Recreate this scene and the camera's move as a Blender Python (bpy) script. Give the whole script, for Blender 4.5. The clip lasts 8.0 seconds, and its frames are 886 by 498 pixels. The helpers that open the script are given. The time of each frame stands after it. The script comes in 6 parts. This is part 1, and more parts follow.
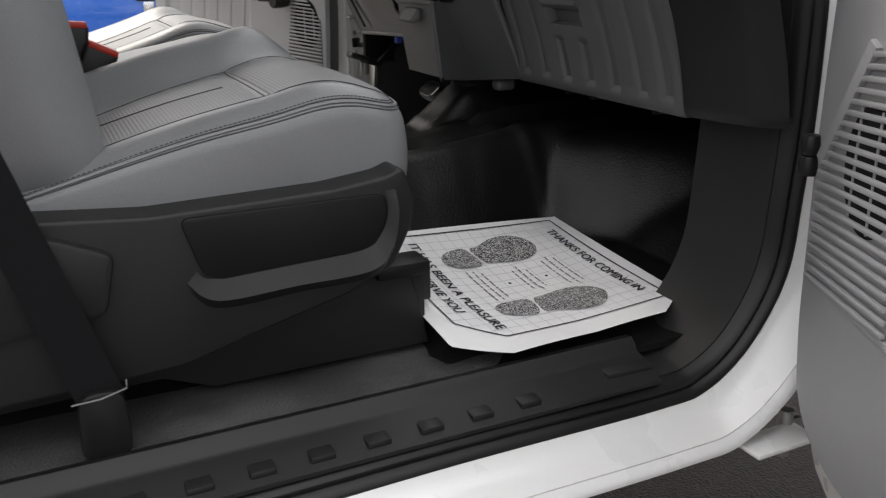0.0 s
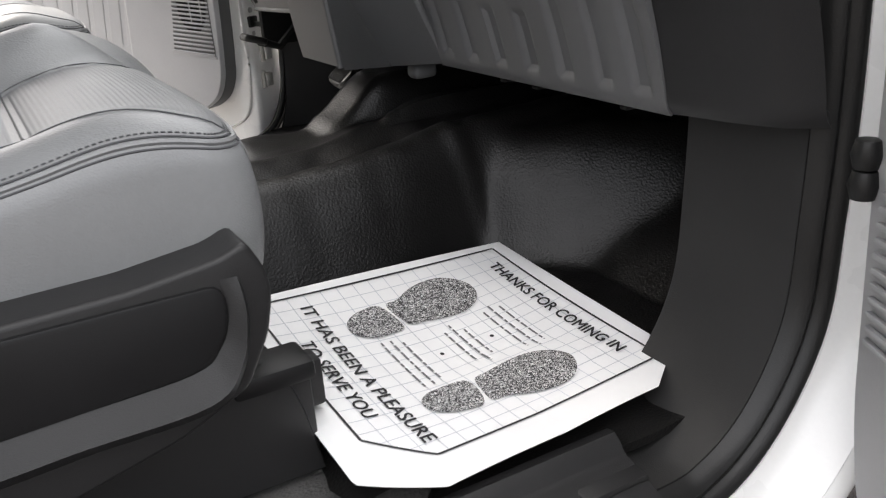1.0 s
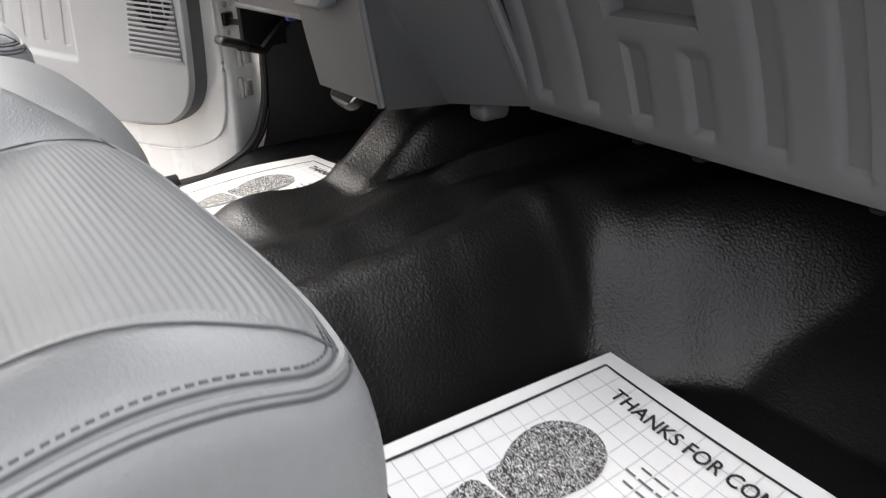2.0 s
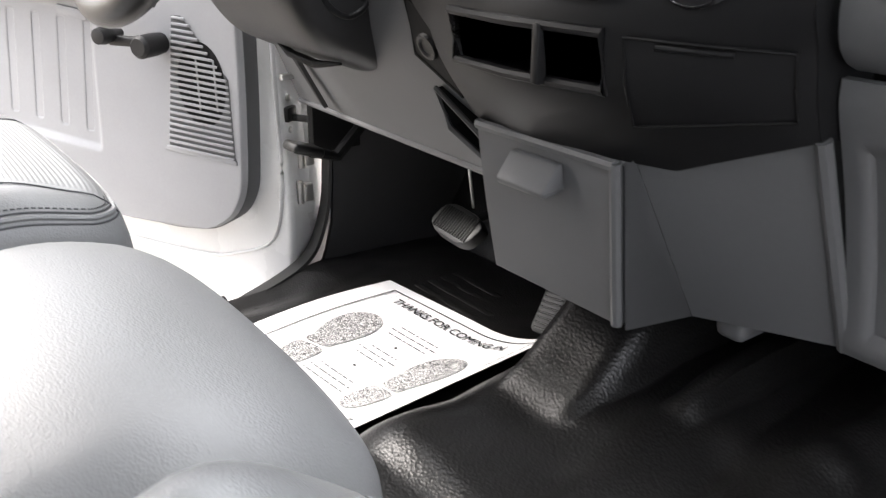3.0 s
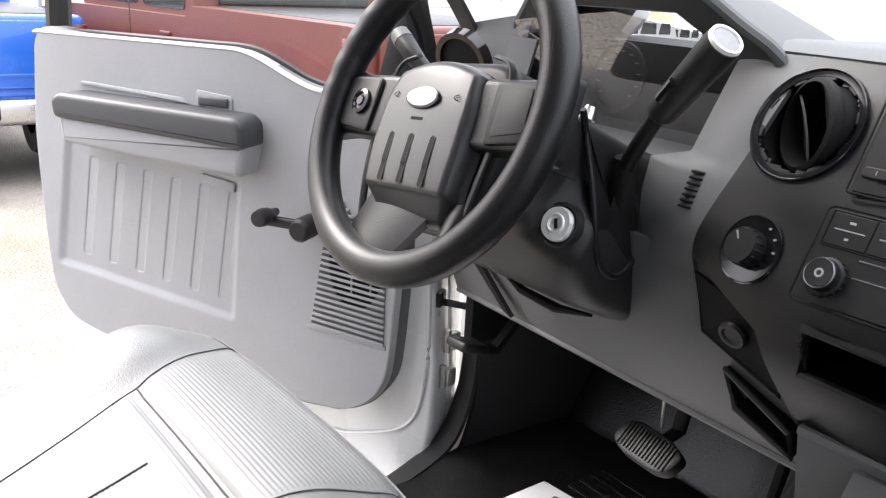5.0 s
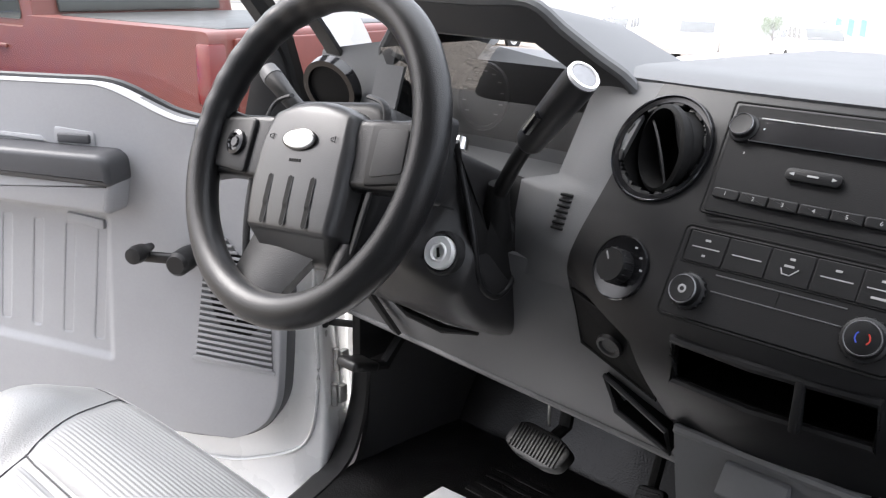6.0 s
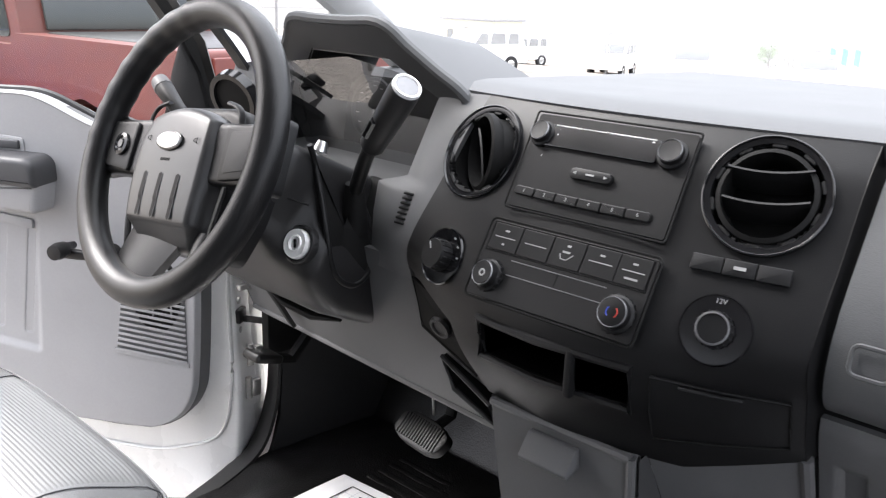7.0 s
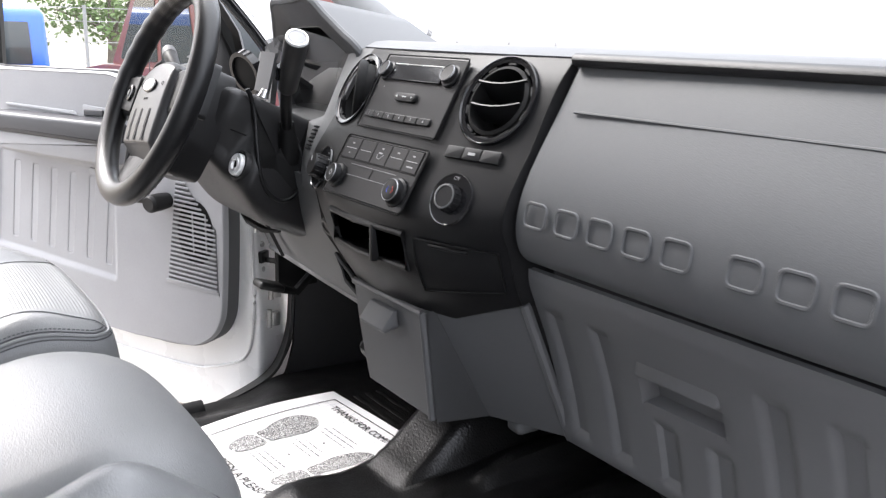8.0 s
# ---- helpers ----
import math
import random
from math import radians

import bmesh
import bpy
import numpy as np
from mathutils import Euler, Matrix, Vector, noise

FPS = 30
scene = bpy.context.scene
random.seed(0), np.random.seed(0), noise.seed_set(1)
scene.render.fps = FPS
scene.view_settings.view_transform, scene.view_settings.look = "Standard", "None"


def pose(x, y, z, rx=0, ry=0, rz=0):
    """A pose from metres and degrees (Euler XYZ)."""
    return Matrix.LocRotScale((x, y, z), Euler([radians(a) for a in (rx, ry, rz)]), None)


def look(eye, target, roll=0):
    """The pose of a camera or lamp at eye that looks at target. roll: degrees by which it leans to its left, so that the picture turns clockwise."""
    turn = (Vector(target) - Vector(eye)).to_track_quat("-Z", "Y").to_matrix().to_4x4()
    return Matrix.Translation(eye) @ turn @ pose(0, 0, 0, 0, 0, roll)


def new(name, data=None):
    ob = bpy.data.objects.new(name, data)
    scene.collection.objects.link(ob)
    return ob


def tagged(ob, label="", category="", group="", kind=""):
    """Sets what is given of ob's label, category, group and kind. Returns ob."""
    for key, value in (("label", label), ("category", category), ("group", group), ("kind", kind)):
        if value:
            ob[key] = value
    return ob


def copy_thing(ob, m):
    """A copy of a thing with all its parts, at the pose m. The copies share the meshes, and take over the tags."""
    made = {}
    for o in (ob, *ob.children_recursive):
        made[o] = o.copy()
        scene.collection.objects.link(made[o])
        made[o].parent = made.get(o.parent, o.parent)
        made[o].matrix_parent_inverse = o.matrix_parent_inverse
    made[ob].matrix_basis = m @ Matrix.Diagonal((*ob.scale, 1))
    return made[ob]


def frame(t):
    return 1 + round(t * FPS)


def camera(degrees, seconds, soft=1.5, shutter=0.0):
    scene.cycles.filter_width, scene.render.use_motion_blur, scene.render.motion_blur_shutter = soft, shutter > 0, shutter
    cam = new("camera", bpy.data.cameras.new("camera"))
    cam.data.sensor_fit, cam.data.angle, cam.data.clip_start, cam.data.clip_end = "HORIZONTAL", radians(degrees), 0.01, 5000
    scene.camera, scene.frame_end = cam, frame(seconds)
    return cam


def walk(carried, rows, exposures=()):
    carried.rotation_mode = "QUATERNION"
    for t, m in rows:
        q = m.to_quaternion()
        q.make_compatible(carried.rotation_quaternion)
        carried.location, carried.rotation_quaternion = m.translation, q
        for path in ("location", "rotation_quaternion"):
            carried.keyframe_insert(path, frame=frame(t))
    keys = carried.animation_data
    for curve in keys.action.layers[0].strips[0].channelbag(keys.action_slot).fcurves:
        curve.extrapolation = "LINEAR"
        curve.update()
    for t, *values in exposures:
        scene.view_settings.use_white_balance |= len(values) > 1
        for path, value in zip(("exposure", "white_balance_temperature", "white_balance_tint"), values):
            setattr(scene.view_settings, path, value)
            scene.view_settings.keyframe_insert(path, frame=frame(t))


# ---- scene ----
cam = camera(54.4, 8.0, soft=1.2, shutter=0.15)
PATH = [
    (0, (-0.757, -1.61, 0.475), (0.059, 0.099, -0.17), -0.7),
    (0.5, (-0.686, -1.464, 0.469), (0.265, 0.155, -0.22), -3.1),
    (1, (-0.527, -1.294, 0.458), (0.354, 0.346, -0.272), -4.2),
    (1.2, (-0.474, -1.225, 0.444), (0.369, 0.416, -0.329), -3.7),
    (2.3, (-0.477, -0.775, 0.504), (0.572, 0.729, -0.296), -2.7),
    (2.5, (-0.491, -0.689, 0.519), (0.595, 0.787, -0.281), -2.0),
    (3, (-0.526, -0.516, 0.578), (0.576, 0.973, -0.175), 0.2),
    (3.5, (-0.569, -0.385, 0.605), (0.529, 1.129, -0.101), 1.9),
    (4, (-0.629, -0.296, 0.627), (0.474, 1.227, -0.054), 3.4),
    (4.5, (-0.674, -0.246, 0.689), (0.442, 1.296, 0.075), 3.8),
    (6, (-0.72, -0.245, 0.789), (0.676, 1.05, 0.178), 1.3),
    (6.5, (-0.714, -0.301, 0.794), (0.741, 0.937, 0.202), 2.1),
    (7, (-0.688, -0.436, 0.792), (0.721, 0.868, 0.232), 2.1),
    (7.5, (-0.639, -0.636, 0.775), (0.637, 0.815, 0.258), 1.3),
    (7.8, (-0.591, -0.783, 0.735), (0.566, 0.774, 0.247), 1.1),
    (8, (-0.582, -0.904, 0.714), (0.52, 0.693, 0.23), 1.3),
]
EXPOSURES = [(0.0, 0.62, 6720, 10), (0.5, 1.15, 6720, 10), (1.0, 1.45, 6720, 10), (1.2, 1.48, 6720, 10), (2.3, 1.95, 6600, 10), (2.5, 2.1, 6560, 10), (3.0, 2.2, 6530, 11), (4.0, 1.95, 6500, 12), (4.6, 1.82, 6450, 12), (6.0, 1.70, 6250, 12), (7.0, 1.80, 6300, 12), (8.0, 1.90, 6300, 12)]
walk(cam, [(t, look(eye, target, roll)) for t, eye, target, roll in PATH], EXPOSURES)

# ---- world, sun ----
SUN_EL, SUN_AZ = radians(46), radians(-22)
world = bpy.data.worlds.new("sky")
scene.world = world
world.use_nodes = True
wn = world.node_tree
sky = wn.nodes.new("ShaderNodeTexSky")
sky.sky_type, sky.sun_disc = "NISHITA", False
sky.sun_elevation, sky.sun_rotation = SUN_EL, SUN_AZ
sky.dust_density, sky.air_density, sky.ozone_density = 4.0, 1.0, 0.6
haze = wn.nodes.new("ShaderNodeMix")
haze.data_type = "RGBA"
haze.inputs[0].default_value = 0.55
# overcast veil, far brighter overhead than at the horizon
way_up, veil = wn.nodes.new("ShaderNodeTexCoord"), wn.nodes.new("ShaderNodeValToRGB")
split = wn.nodes.new("ShaderNodeSeparateXYZ")
wn.links.new(way_up.outputs["Generated"], split.inputs[0])
wn.links.new(split.outputs["Z"], veil.inputs[0])
veil.color_ramp.elements[0].color, veil.color_ramp.elements[1].color = (3.4, 3.36, 3.4, 1), (20.0, 19.7, 19.8, 1)
wn.links.new(veil.outputs[0], haze.inputs[7])
wn.links.new(sky.outputs[0], haze.inputs[6])
wn.links.new(haze.outputs[2], wn.nodes["Background"].inputs[0])
wn.nodes["Background"].inputs[1].default_value = 0.15
sun_data = bpy.data.lights.new("sun", "SUN")
sun_data.energy, sun_data.angle, sun_data.color = 1.8, radians(28), (1.0, 0.975, 0.94)
sun = new("sun", sun_data)
sun.matrix_world = look((0, 0, 0), (-math.sin(SUN_AZ) * math.cos(SUN_EL), -math.cos(SUN_AZ) * math.cos(SUN_EL), -math.sin(SUN_EL)))
sun.location = (0, 0, 20)


# ---- materials ----
def mat(name, color, rough=0.5, metal=0.0, grain=(0, 0), var=0.12, var_scale=9.0, spec=0.5, coat=0.0, rough_var=0.08, dirt=None):
    """A surface with two scales of variation, fine bump of (cells per metre, height in mm) and uneven gloss."""
    m = bpy.data.materials.new(name)
    m.use_nodes = True
    n, l = m.node_tree.nodes, m.node_tree.links
    b = n["Principled BSDF"]
    b.inputs["Metallic"].default_value = metal
    b.inputs["Specular IOR Level"].default_value = spec
    b.inputs["Coat Weight"].default_value = coat
    co = n.new("ShaderNodeTexCoord")
    big, small = n.new("ShaderNodeTexNoise"), n.new("ShaderNodeTexNoise")
    big.inputs["Scale"].default_value, big.inputs["Detail"].default_value = var_scale, 4
    small.inputs["Scale"].default_value, small.inputs["Detail"].default_value = var_scale * 23, 3
    for t in (big, small):
        l.new(co.outputs["Object"], t.inputs["Vector"])
    mix = n.new("ShaderNodeMath")
    mix.operation = "MULTIPLY_ADD"
    l.new(small.outputs["Fac"], mix.inputs[0])
    mix.inputs[1].default_value = 0.45
    l.new(big.outputs["Fac"], mix.inputs[2])
    ramp = n.new("ShaderNodeValToRGB")
    lo, hi = [c * (1 - var) for c in color], [min(1, c * (1 + var)) for c in color]
    ramp.color_ramp.elements[0].position, ramp.color_ramp.elements[1].position = 0.45, 1.0
    ramp.color_ramp.elements[0].color, ramp.color_ramp.elements[1].color = (*lo, 1), (*hi, 1)
    l.new(mix.outputs[0], ramp.inputs[0])
    out = ramp.outputs[0]
    if dirt:
        patch = n.new("ShaderNodeTexNoise")
        patch.inputs["Scale"].default_value, patch.inputs["Detail"].default_value = dirt[1], 6
        l.new(co.outputs["Object"], patch.inputs["Vector"])
        cut = n.new("ShaderNodeMapRange")
        cut.inputs[1].default_value, cut.inputs[2].default_value, cut.inputs[4].default_value = 0.5, 0.75, dirt[2]
        l.new(patch.outputs["Fac"], cut.inputs[0])
        over = n.new("ShaderNodeMix")
        over.data_type = "RGBA"
        over.inputs[7].default_value = (*dirt[0], 1)
        l.new(cut.outputs[0], over.inputs[0])
        l.new(out, over.inputs[6])
        out = over.outputs[2]
    l.new(out, b.inputs["Base Color"])
    gl = n.new("ShaderNodeMapRange")
    gl.inputs[3].default_value, gl.inputs[4].default_value = max(0.02, rough - rough_var), min(1, rough + rough_var)
    l.new(big.outputs["Fac"], gl.inputs[0])
    l.new(gl.outputs[0], b.inputs["Roughness"])
    if grain[1]:
        g = n.new("ShaderNodeTexVoronoi")
        g.inputs["Scale"].default_value = grain[0]
        l.new(co.outputs["Object"], g.inputs["Vector"])
        fine = n.new("ShaderNodeTexNoise")
        fine.inputs["Scale"].default_value, fine.inputs["Detail"].default_value = grain[0] * 0.7, 3
        l.new(co.outputs["Object"], fine.inputs["Vector"])
        add = n.new("ShaderNodeMath")
        l.new(g.outputs["Distance"], add.inputs[0])
        l.new(fine.outputs["Fac"], add.inputs[1])
        bump = n.new("ShaderNodeBump")
        bump.inputs["Distance"].default_value = grain[1] / 1000
        bump.inputs["Strength"].default_value = 1.0
        l.new(add.outputs[0], bump.inputs["Height"])
        l.new(bump.outputs[0], b.inputs["Normal"])
    return m


def glass(name, tint=(1, 1, 1), rough=0.0, film=0.0, ior=1.45):
    """Clear pane: mostly see-through with a mirror-like sheen by Fresnel."""
    m = bpy.data.materials.new(name)
    m.use_nodes = True
    n, l = m.node_tree.nodes, m.node_tree.links
    n.remove(n["Principled BSDF"])

    tr, gl, mx, fr = n.new("ShaderNodeBsdfTransparent"), n.new("ShaderNodeBsdfGlossy"), n.new("ShaderNodeMixShader"), n.new("ShaderNodeFresnel")
    tr.inputs[0].default_value = (*tint, 1)
    gl.inputs["Roughness"].default_value = rough
    fr.inputs[0].default_value = ior
    l.new(fr.outputs[0], mx.inputs[0])
    l.new(tr.outputs[0], mx.inputs[1])
    l.new(gl.outputs[0], mx.inputs[2])
    last = mx
    if film:
        # thin uneven translucent film: a glare haze built into the pane
        du, dm, tx, rg = n.new("ShaderNodeBsdfTranslucent"), n.new("ShaderNodeMixShader"), n.new("ShaderNodeTexNoise"), n.new("ShaderNodeMapRange")
        du.inputs[0].default_value = (0.95, 0.95, 0.95, 1)
        tx.inputs["Scale"].default_value, tx.inputs["Detail"].default_value = 5.0, 6
        rg.inputs[3].default_value, rg.inputs[4].default_value = film * 0.7, film * 1.3
        l.new(tx.outputs["Fac"], rg.inputs[0])
        l.new(rg.outputs[0], dm.inputs[0])
        l.new(mx.outputs[0], dm.inputs[1])
        l.new(du.outputs[0], dm.inputs[2])
        last = dm
    l.new(last.outputs[0], n["Material Output"].inputs[0])
    return m


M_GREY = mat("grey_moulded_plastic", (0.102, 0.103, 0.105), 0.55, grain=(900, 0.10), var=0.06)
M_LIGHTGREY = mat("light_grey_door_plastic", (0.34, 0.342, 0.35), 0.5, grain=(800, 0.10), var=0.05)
M_PAD = mat("grey_soft_dash_skin", (0.084, 0.086, 0.089), 0.56, grain=(900, 0.07), var=0.06, spec=0.35)
M_CHAR = mat("charcoal_plastic", (0.0165, 0.0163, 0.0168), 0.44, grain=(900, 0.10), var=0.12, spec=0.34)
M_VALANCE = mat("dark_seat_cover_plastic", (0.0145, 0.0143, 0.0148), 0.46, grain=(900, 0.12), var=0.12, spec=0.36)
M_PILLAR = mat("dark_pillar_trim_plastic", (0.019, 0.0187, 0.0187), 0.5, grain=(900, 0.10), var=0.1, spec=0.35)
# paler copy of the floor rubber, doorway skylight included in its colour
M_SKYLIT = mat("skylit_pebbled_rubber", (0.058, 0.057, 0.056), 0.6, grain=(260, 0.9), var=0.4, var_scale=9, dirt=((0.095, 0.092, 0.088), 9.0, 0.6))
M_STACK = mat("black_satin_plastic", (0.0078, 0.0078, 0.0083), 0.44, grain=(1200, 0.06), var=0.12, spec=0.26)
M_GLOSSBLACK = mat("gloss_black_plastic", (0.008, 0.008, 0.009), 0.14, var=0.1, rough_var=0.04)
# near-black for recesses and the under-dash, some of their shade in the colour
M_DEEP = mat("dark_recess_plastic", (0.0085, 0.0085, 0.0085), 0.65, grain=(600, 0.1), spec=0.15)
M_RUBBER = mat("black_rubber_flooring", (0.0085, 0.0083, 0.0083), 0.33, grain=(330, 0.34), var=0.25, var_scale=5, rough_var=0.1, spec=0.29, dirt=((0.022, 0.021, 0.020), 7.0, 0.3))
M_SEAL = mat("black_rubber_seal", (0.008, 0.008, 0.008), 0.42, grain=(500, 0.1), var=0.2, spec=0.4)
M_VINYL = mat("grey_seat_vinyl", (0.182, 0.186, 0.189), 0.36, grain=(560, 0.20), var=0.06, rough_var=0.06)
M_RIB = mat("ribbed_grey_vinyl", (0.172, 0.175, 0.178), 0.45, grain=(1000, 0.08), var=0.05)
M_ARM = mat("dark_grey_arm_rest_vinyl", (0.055, 0.056, 0.06), 0.5, grain=(800, 0.12), var=0.08)
M_THREAD = mat("dark_grey_thread", (0.055, 0.056, 0.06), 0.7, var=0.2)
M_WHITE = mat("white_car_paint", (0.80, 0.80, 0.79), 0.28, var=0.03, coat=0.6, dirt=((0.62, 0.60, 0.57), 9.0, 0.08))
M_METAL = mat("bright_metal", (0.62, 0.62, 0.62), 0.28, metal=1.0, var=0.1)
M_ZINC = mat("zinc_plated_steel", (0.45, 0.45, 0.44), 0.45, metal=0.9, var=0.2, dirt=((0.25, 0.2, 0.14), 30, 0.4))
M_SILVER = mat("brushed_silver_key_lock", (0.86, 0.86, 0.85), 0.34, metal=0.25, var=0.06)
M_WHEEL = mat("black_wheel_leatherette", (0.009, 0.009, 0.0095), 0.33, grain=(900, 0.14), var=0.15, spec=0.36)
M_HUB = mat("satin_charcoal_hub_skin", (0.042, 0.042, 0.043), 0.36, grain=(900, 0.08), var=0.08, spec=0.55)
M_TRIM = mat("dark_grey_binnacle_trim", (0.036, 0.036, 0.037), 0.5, grain=(900, 0.10), var=0.08, spec=0.3)
M_RING = mat("dulled_chrome_ring", (0.20, 0.20, 0.205), 0.38, metal=0.8, var=0.15)
# its film stands for daylight glare that washes out the view ahead
M_SCREEN = glass("hazed_windscreen_glass", (0.95, 0.97, 0.96), 0.0, 0.10)
M_PAPER = mat("white_paper", (0.82, 0.82, 0.82), 0.75, var=0.02, var_scale=4)
M_INK = mat("black_print_ink", (0.02, 0.02, 0.022), 0.7, var=0.2)
M_SMALL = mat("grey_small_print_ink", (0.16, 0.16, 0.17), 0.7, var=0.2)
M_GRID = mat("pale_grey_print_ink", (0.50, 0.52, 0.56), 0.7, var=0.15)
M_MARK = mat("white_printed_marking", (0.30, 0.30, 0.30), 0.5, var=0.1)
M_RED = mat("red_buckle_plastic", (0.45, 0.03, 0.015), 0.4, var=0.1)
M_BELT = mat("black_woven_webbing", (0.008, 0.008, 0.009), 0.75, grain=(900, 0.2), var=0.2, spec=0.15)
M_BLUEPLUG = mat("blue_connector_plastic", (0.03, 0.06, 0.4), 0.4, var=0.1)
M_HEADLINER = mat("grey_headliner_cloth", (0.42, 0.42, 0.42), 0.9, grain=(500, 0.2), var=0.05)
M_GLASS = glass("clear_window_glass", (0.93, 0.96, 0.95))
M_LENS = glass("cluster_lens", (0.42, 0.42, 0.42), 0.01, ior=2.6)


def speckle_ink():
    """Footprint print: fine black and white worm pattern."""
    m = bpy.data.materials.new("speckled_footprint_ink")
    m.use_nodes = True
    n, l = m.node_tree.nodes, m.node_tree.links
    co, t, r = n.new("ShaderNodeTexCoord"), n.new("ShaderNodeTexNoise"), n.new("ShaderNodeValToRGB")
    t.inputs["Scale"].default_value, t.inputs["Detail"].default_value, t.inputs["Distortion"].default_value = 330, 1.5, 2.5
    r.color_ramp.elements[0].position, r.color_ramp.elements[1].position = 0.51, 0.59
    r.color_ramp.elements[0].color, r.color_ramp.elements[1].color = (0.02, 0.02, 0.022, 1), (0.72, 0.72, 0.72, 1)
    l.new(co.outputs["Object"], t.inputs["Vector"])
    l.new(t.outputs["Fac"], r.inputs[0])
    l.new(r.outputs[0], n["Principled BSDF"].inputs["Base Color"])
    n["Principled BSDF"].inputs["Roughness"].default_value = 0.75
    return m


M_FOOT = speckle_ink()


def ground_mat():
    """Pale gravel and dry straw with dark wet asphalt patches."""
    m = mat("gravel_ground", (0.21, 0.19, 0.165), 0.9, grain=(60, 12), var=0.35, var_scale=1.2, dirt=((0.16, 0.10, 0.055), 0.35, 0.9))
    return m


M_GROUND = ground_mat()
M_ASPHALT = mat("worn_asphalt", (0.027, 0.020, 0.018), 0.85, grain=(140, 5), var=0.6, var_scale=60)


# ---- mesh helpers ----
def tidy(bm, M=None):
    if M is not None:
        bmesh.ops.transform(bm, matrix=M, verts=bm.verts)
        if M.determinant() < 0:
            bmesh.ops.reverse_faces(bm, faces=bm.faces)
    return bm


def part(name, bm, material, parent=None, label="", sharp=38):
    me = bpy.data.meshes.new(name)
    bm.to_mesh(me)
    bm.free()
    me.materials.append(material)
    me.polygons.foreach_set("use_smooth", [True] * len(me.polygons))
    me.set_sharp_from_angle(angle=radians(sharp))
    ob = new(name, me)
    if parent is not None:
        ob.parent = parent
        ob.matrix_parent_inverse = parent.matrix_world.inverted()
    return tagged(ob, label)


def thing(name, base, label, category, group="", kind=""):
    ob = new(name)
    ob.location = base
    ob.empty_display_size = 0.05
    ob.matrix_world = Matrix.Translation(base)
    return tagged(ob, label, category, group, kind)


def solo(name, bm, material, label, category="", group="", kind="", sharp=38):
    return tagged(part(name, bm, material, None, "", sharp), label, category, group, kind)


def grid(f, nu, nv, bm=None, loop_u=False, thick=0.0, keep=None):
    bm = bm or bmesh.new()
    vs = [[bm.verts.new(f(i / nu, j / nv)) for j in range(nv + 1)] for i in range(nu if loop_u else nu + 1)]
    faces = []
    for i in range(nu):
        for j in range(nv):
            k = (i + 1) % nu if loop_u else i + 1
            if keep and not keep((i + 0.5) / nu, (j + 0.5) / nv):
                continue
            faces.append(bm.faces.new((vs[i][j], vs[k][j], vs[k][j + 1], vs[i][j + 1])))
    if thick:
        bmesh.ops.recalc_face_normals(bm, faces=faces)
        bm.normal_update()
        bmesh.ops.solidify(bm, geom=faces, thickness=thick)
    loose = [v for v in bm.verts if not v.link_faces]
    if loose:
        bmesh.ops.delete(bm, geom=loose, context="VERTS")
    return bm


def rbox(c, s, r=0.003, seg=2, M=None, bm=None, taper=None):
    """Box with rounded edges, centre c, size s; taper scales the +z face."""
    tmp = bmesh.new()
    bmesh.ops.create_cube(tmp, size=1)
    for v in tmp.verts:
        k = taper if taper and v.co.z > 0 else (1, 1)
        v.co = Vector((v.co.x * s[0] * k[0], v.co.y * s[1] * k[1], v.co.z * s[2]))
    if r:
        bmesh.ops.bevel(tmp, geom=tmp.edges[:], offset=min(r, 0.45 * min(s)), segments=seg, profile=0.5, affect="EDGES")
    for v in tmp.verts:
        v.co += Vector(c)
    tidy(tmp, M)
    return merge(bm, tmp)


def merge(bm, tmp):
    if bm is None:
        return tmp
    me = bpy.data.meshes.new("tmp")
    tmp.to_mesh(me)
    tmp.free()
    bm.from_mesh(me)
    bpy.data.meshes.remove(me)
    return bm


def prism(pts, h0, h1, M=None, r=0.0, seg=2, bm=None):
    """Closed outline in local xy, raised from z = h0 to h1, its edges rounded by r."""
    tmp = bmesh.new()
    f = tmp.faces.new([tmp.verts.new((x, y, h0)) for x, y in pts])
    tmp.normal_update()
    if f.normal.z > 0:
        f.normal_flip()
    ext = bmesh.ops.extrude_face_region(tmp, geom=[f])
    for v in ext["geom"]:
        if isinstance(v, bmesh.types.BMVert):
            v.co.z = h1
    bmesh.ops.recalc_face_normals(tmp, faces=tmp.faces)
    if r:
        tmp.normal_update()
        top = [e for e in tmp.edges if all(abs(v.co.z - h1) < 1e-6 for v in e.verts)]
        bmesh.ops.bevel(tmp, geom=top, offset=r, segments=seg, profile=0.5, affect="EDGES")
    tidy(tmp, M)
    return merge(bm, tmp)


def rect(w, h, r=0.0, n=4, cx=0.0, cy=0.0):
    """Outline of a rectangle with round corners."""
    if not r:
        return [(cx - w / 2, cy - h / 2), (cx + w / 2, cy - h / 2), (cx + w / 2, cy + h / 2), (cx - w / 2, cy + h / 2)]
    out = []
    for sx, sy, a0 in ((1, -1, -90), (1, 1, 0), (-1, 1, 90), (-1, -1, 180)):
        for k in range(n + 1):
            a = radians(a0 + 90 * k / n)
            out.append((cx + sx * (w / 2 - r) + r * math.cos(a), cy + sy * (h / 2 - r) + r * math.sin(a)))
    return out


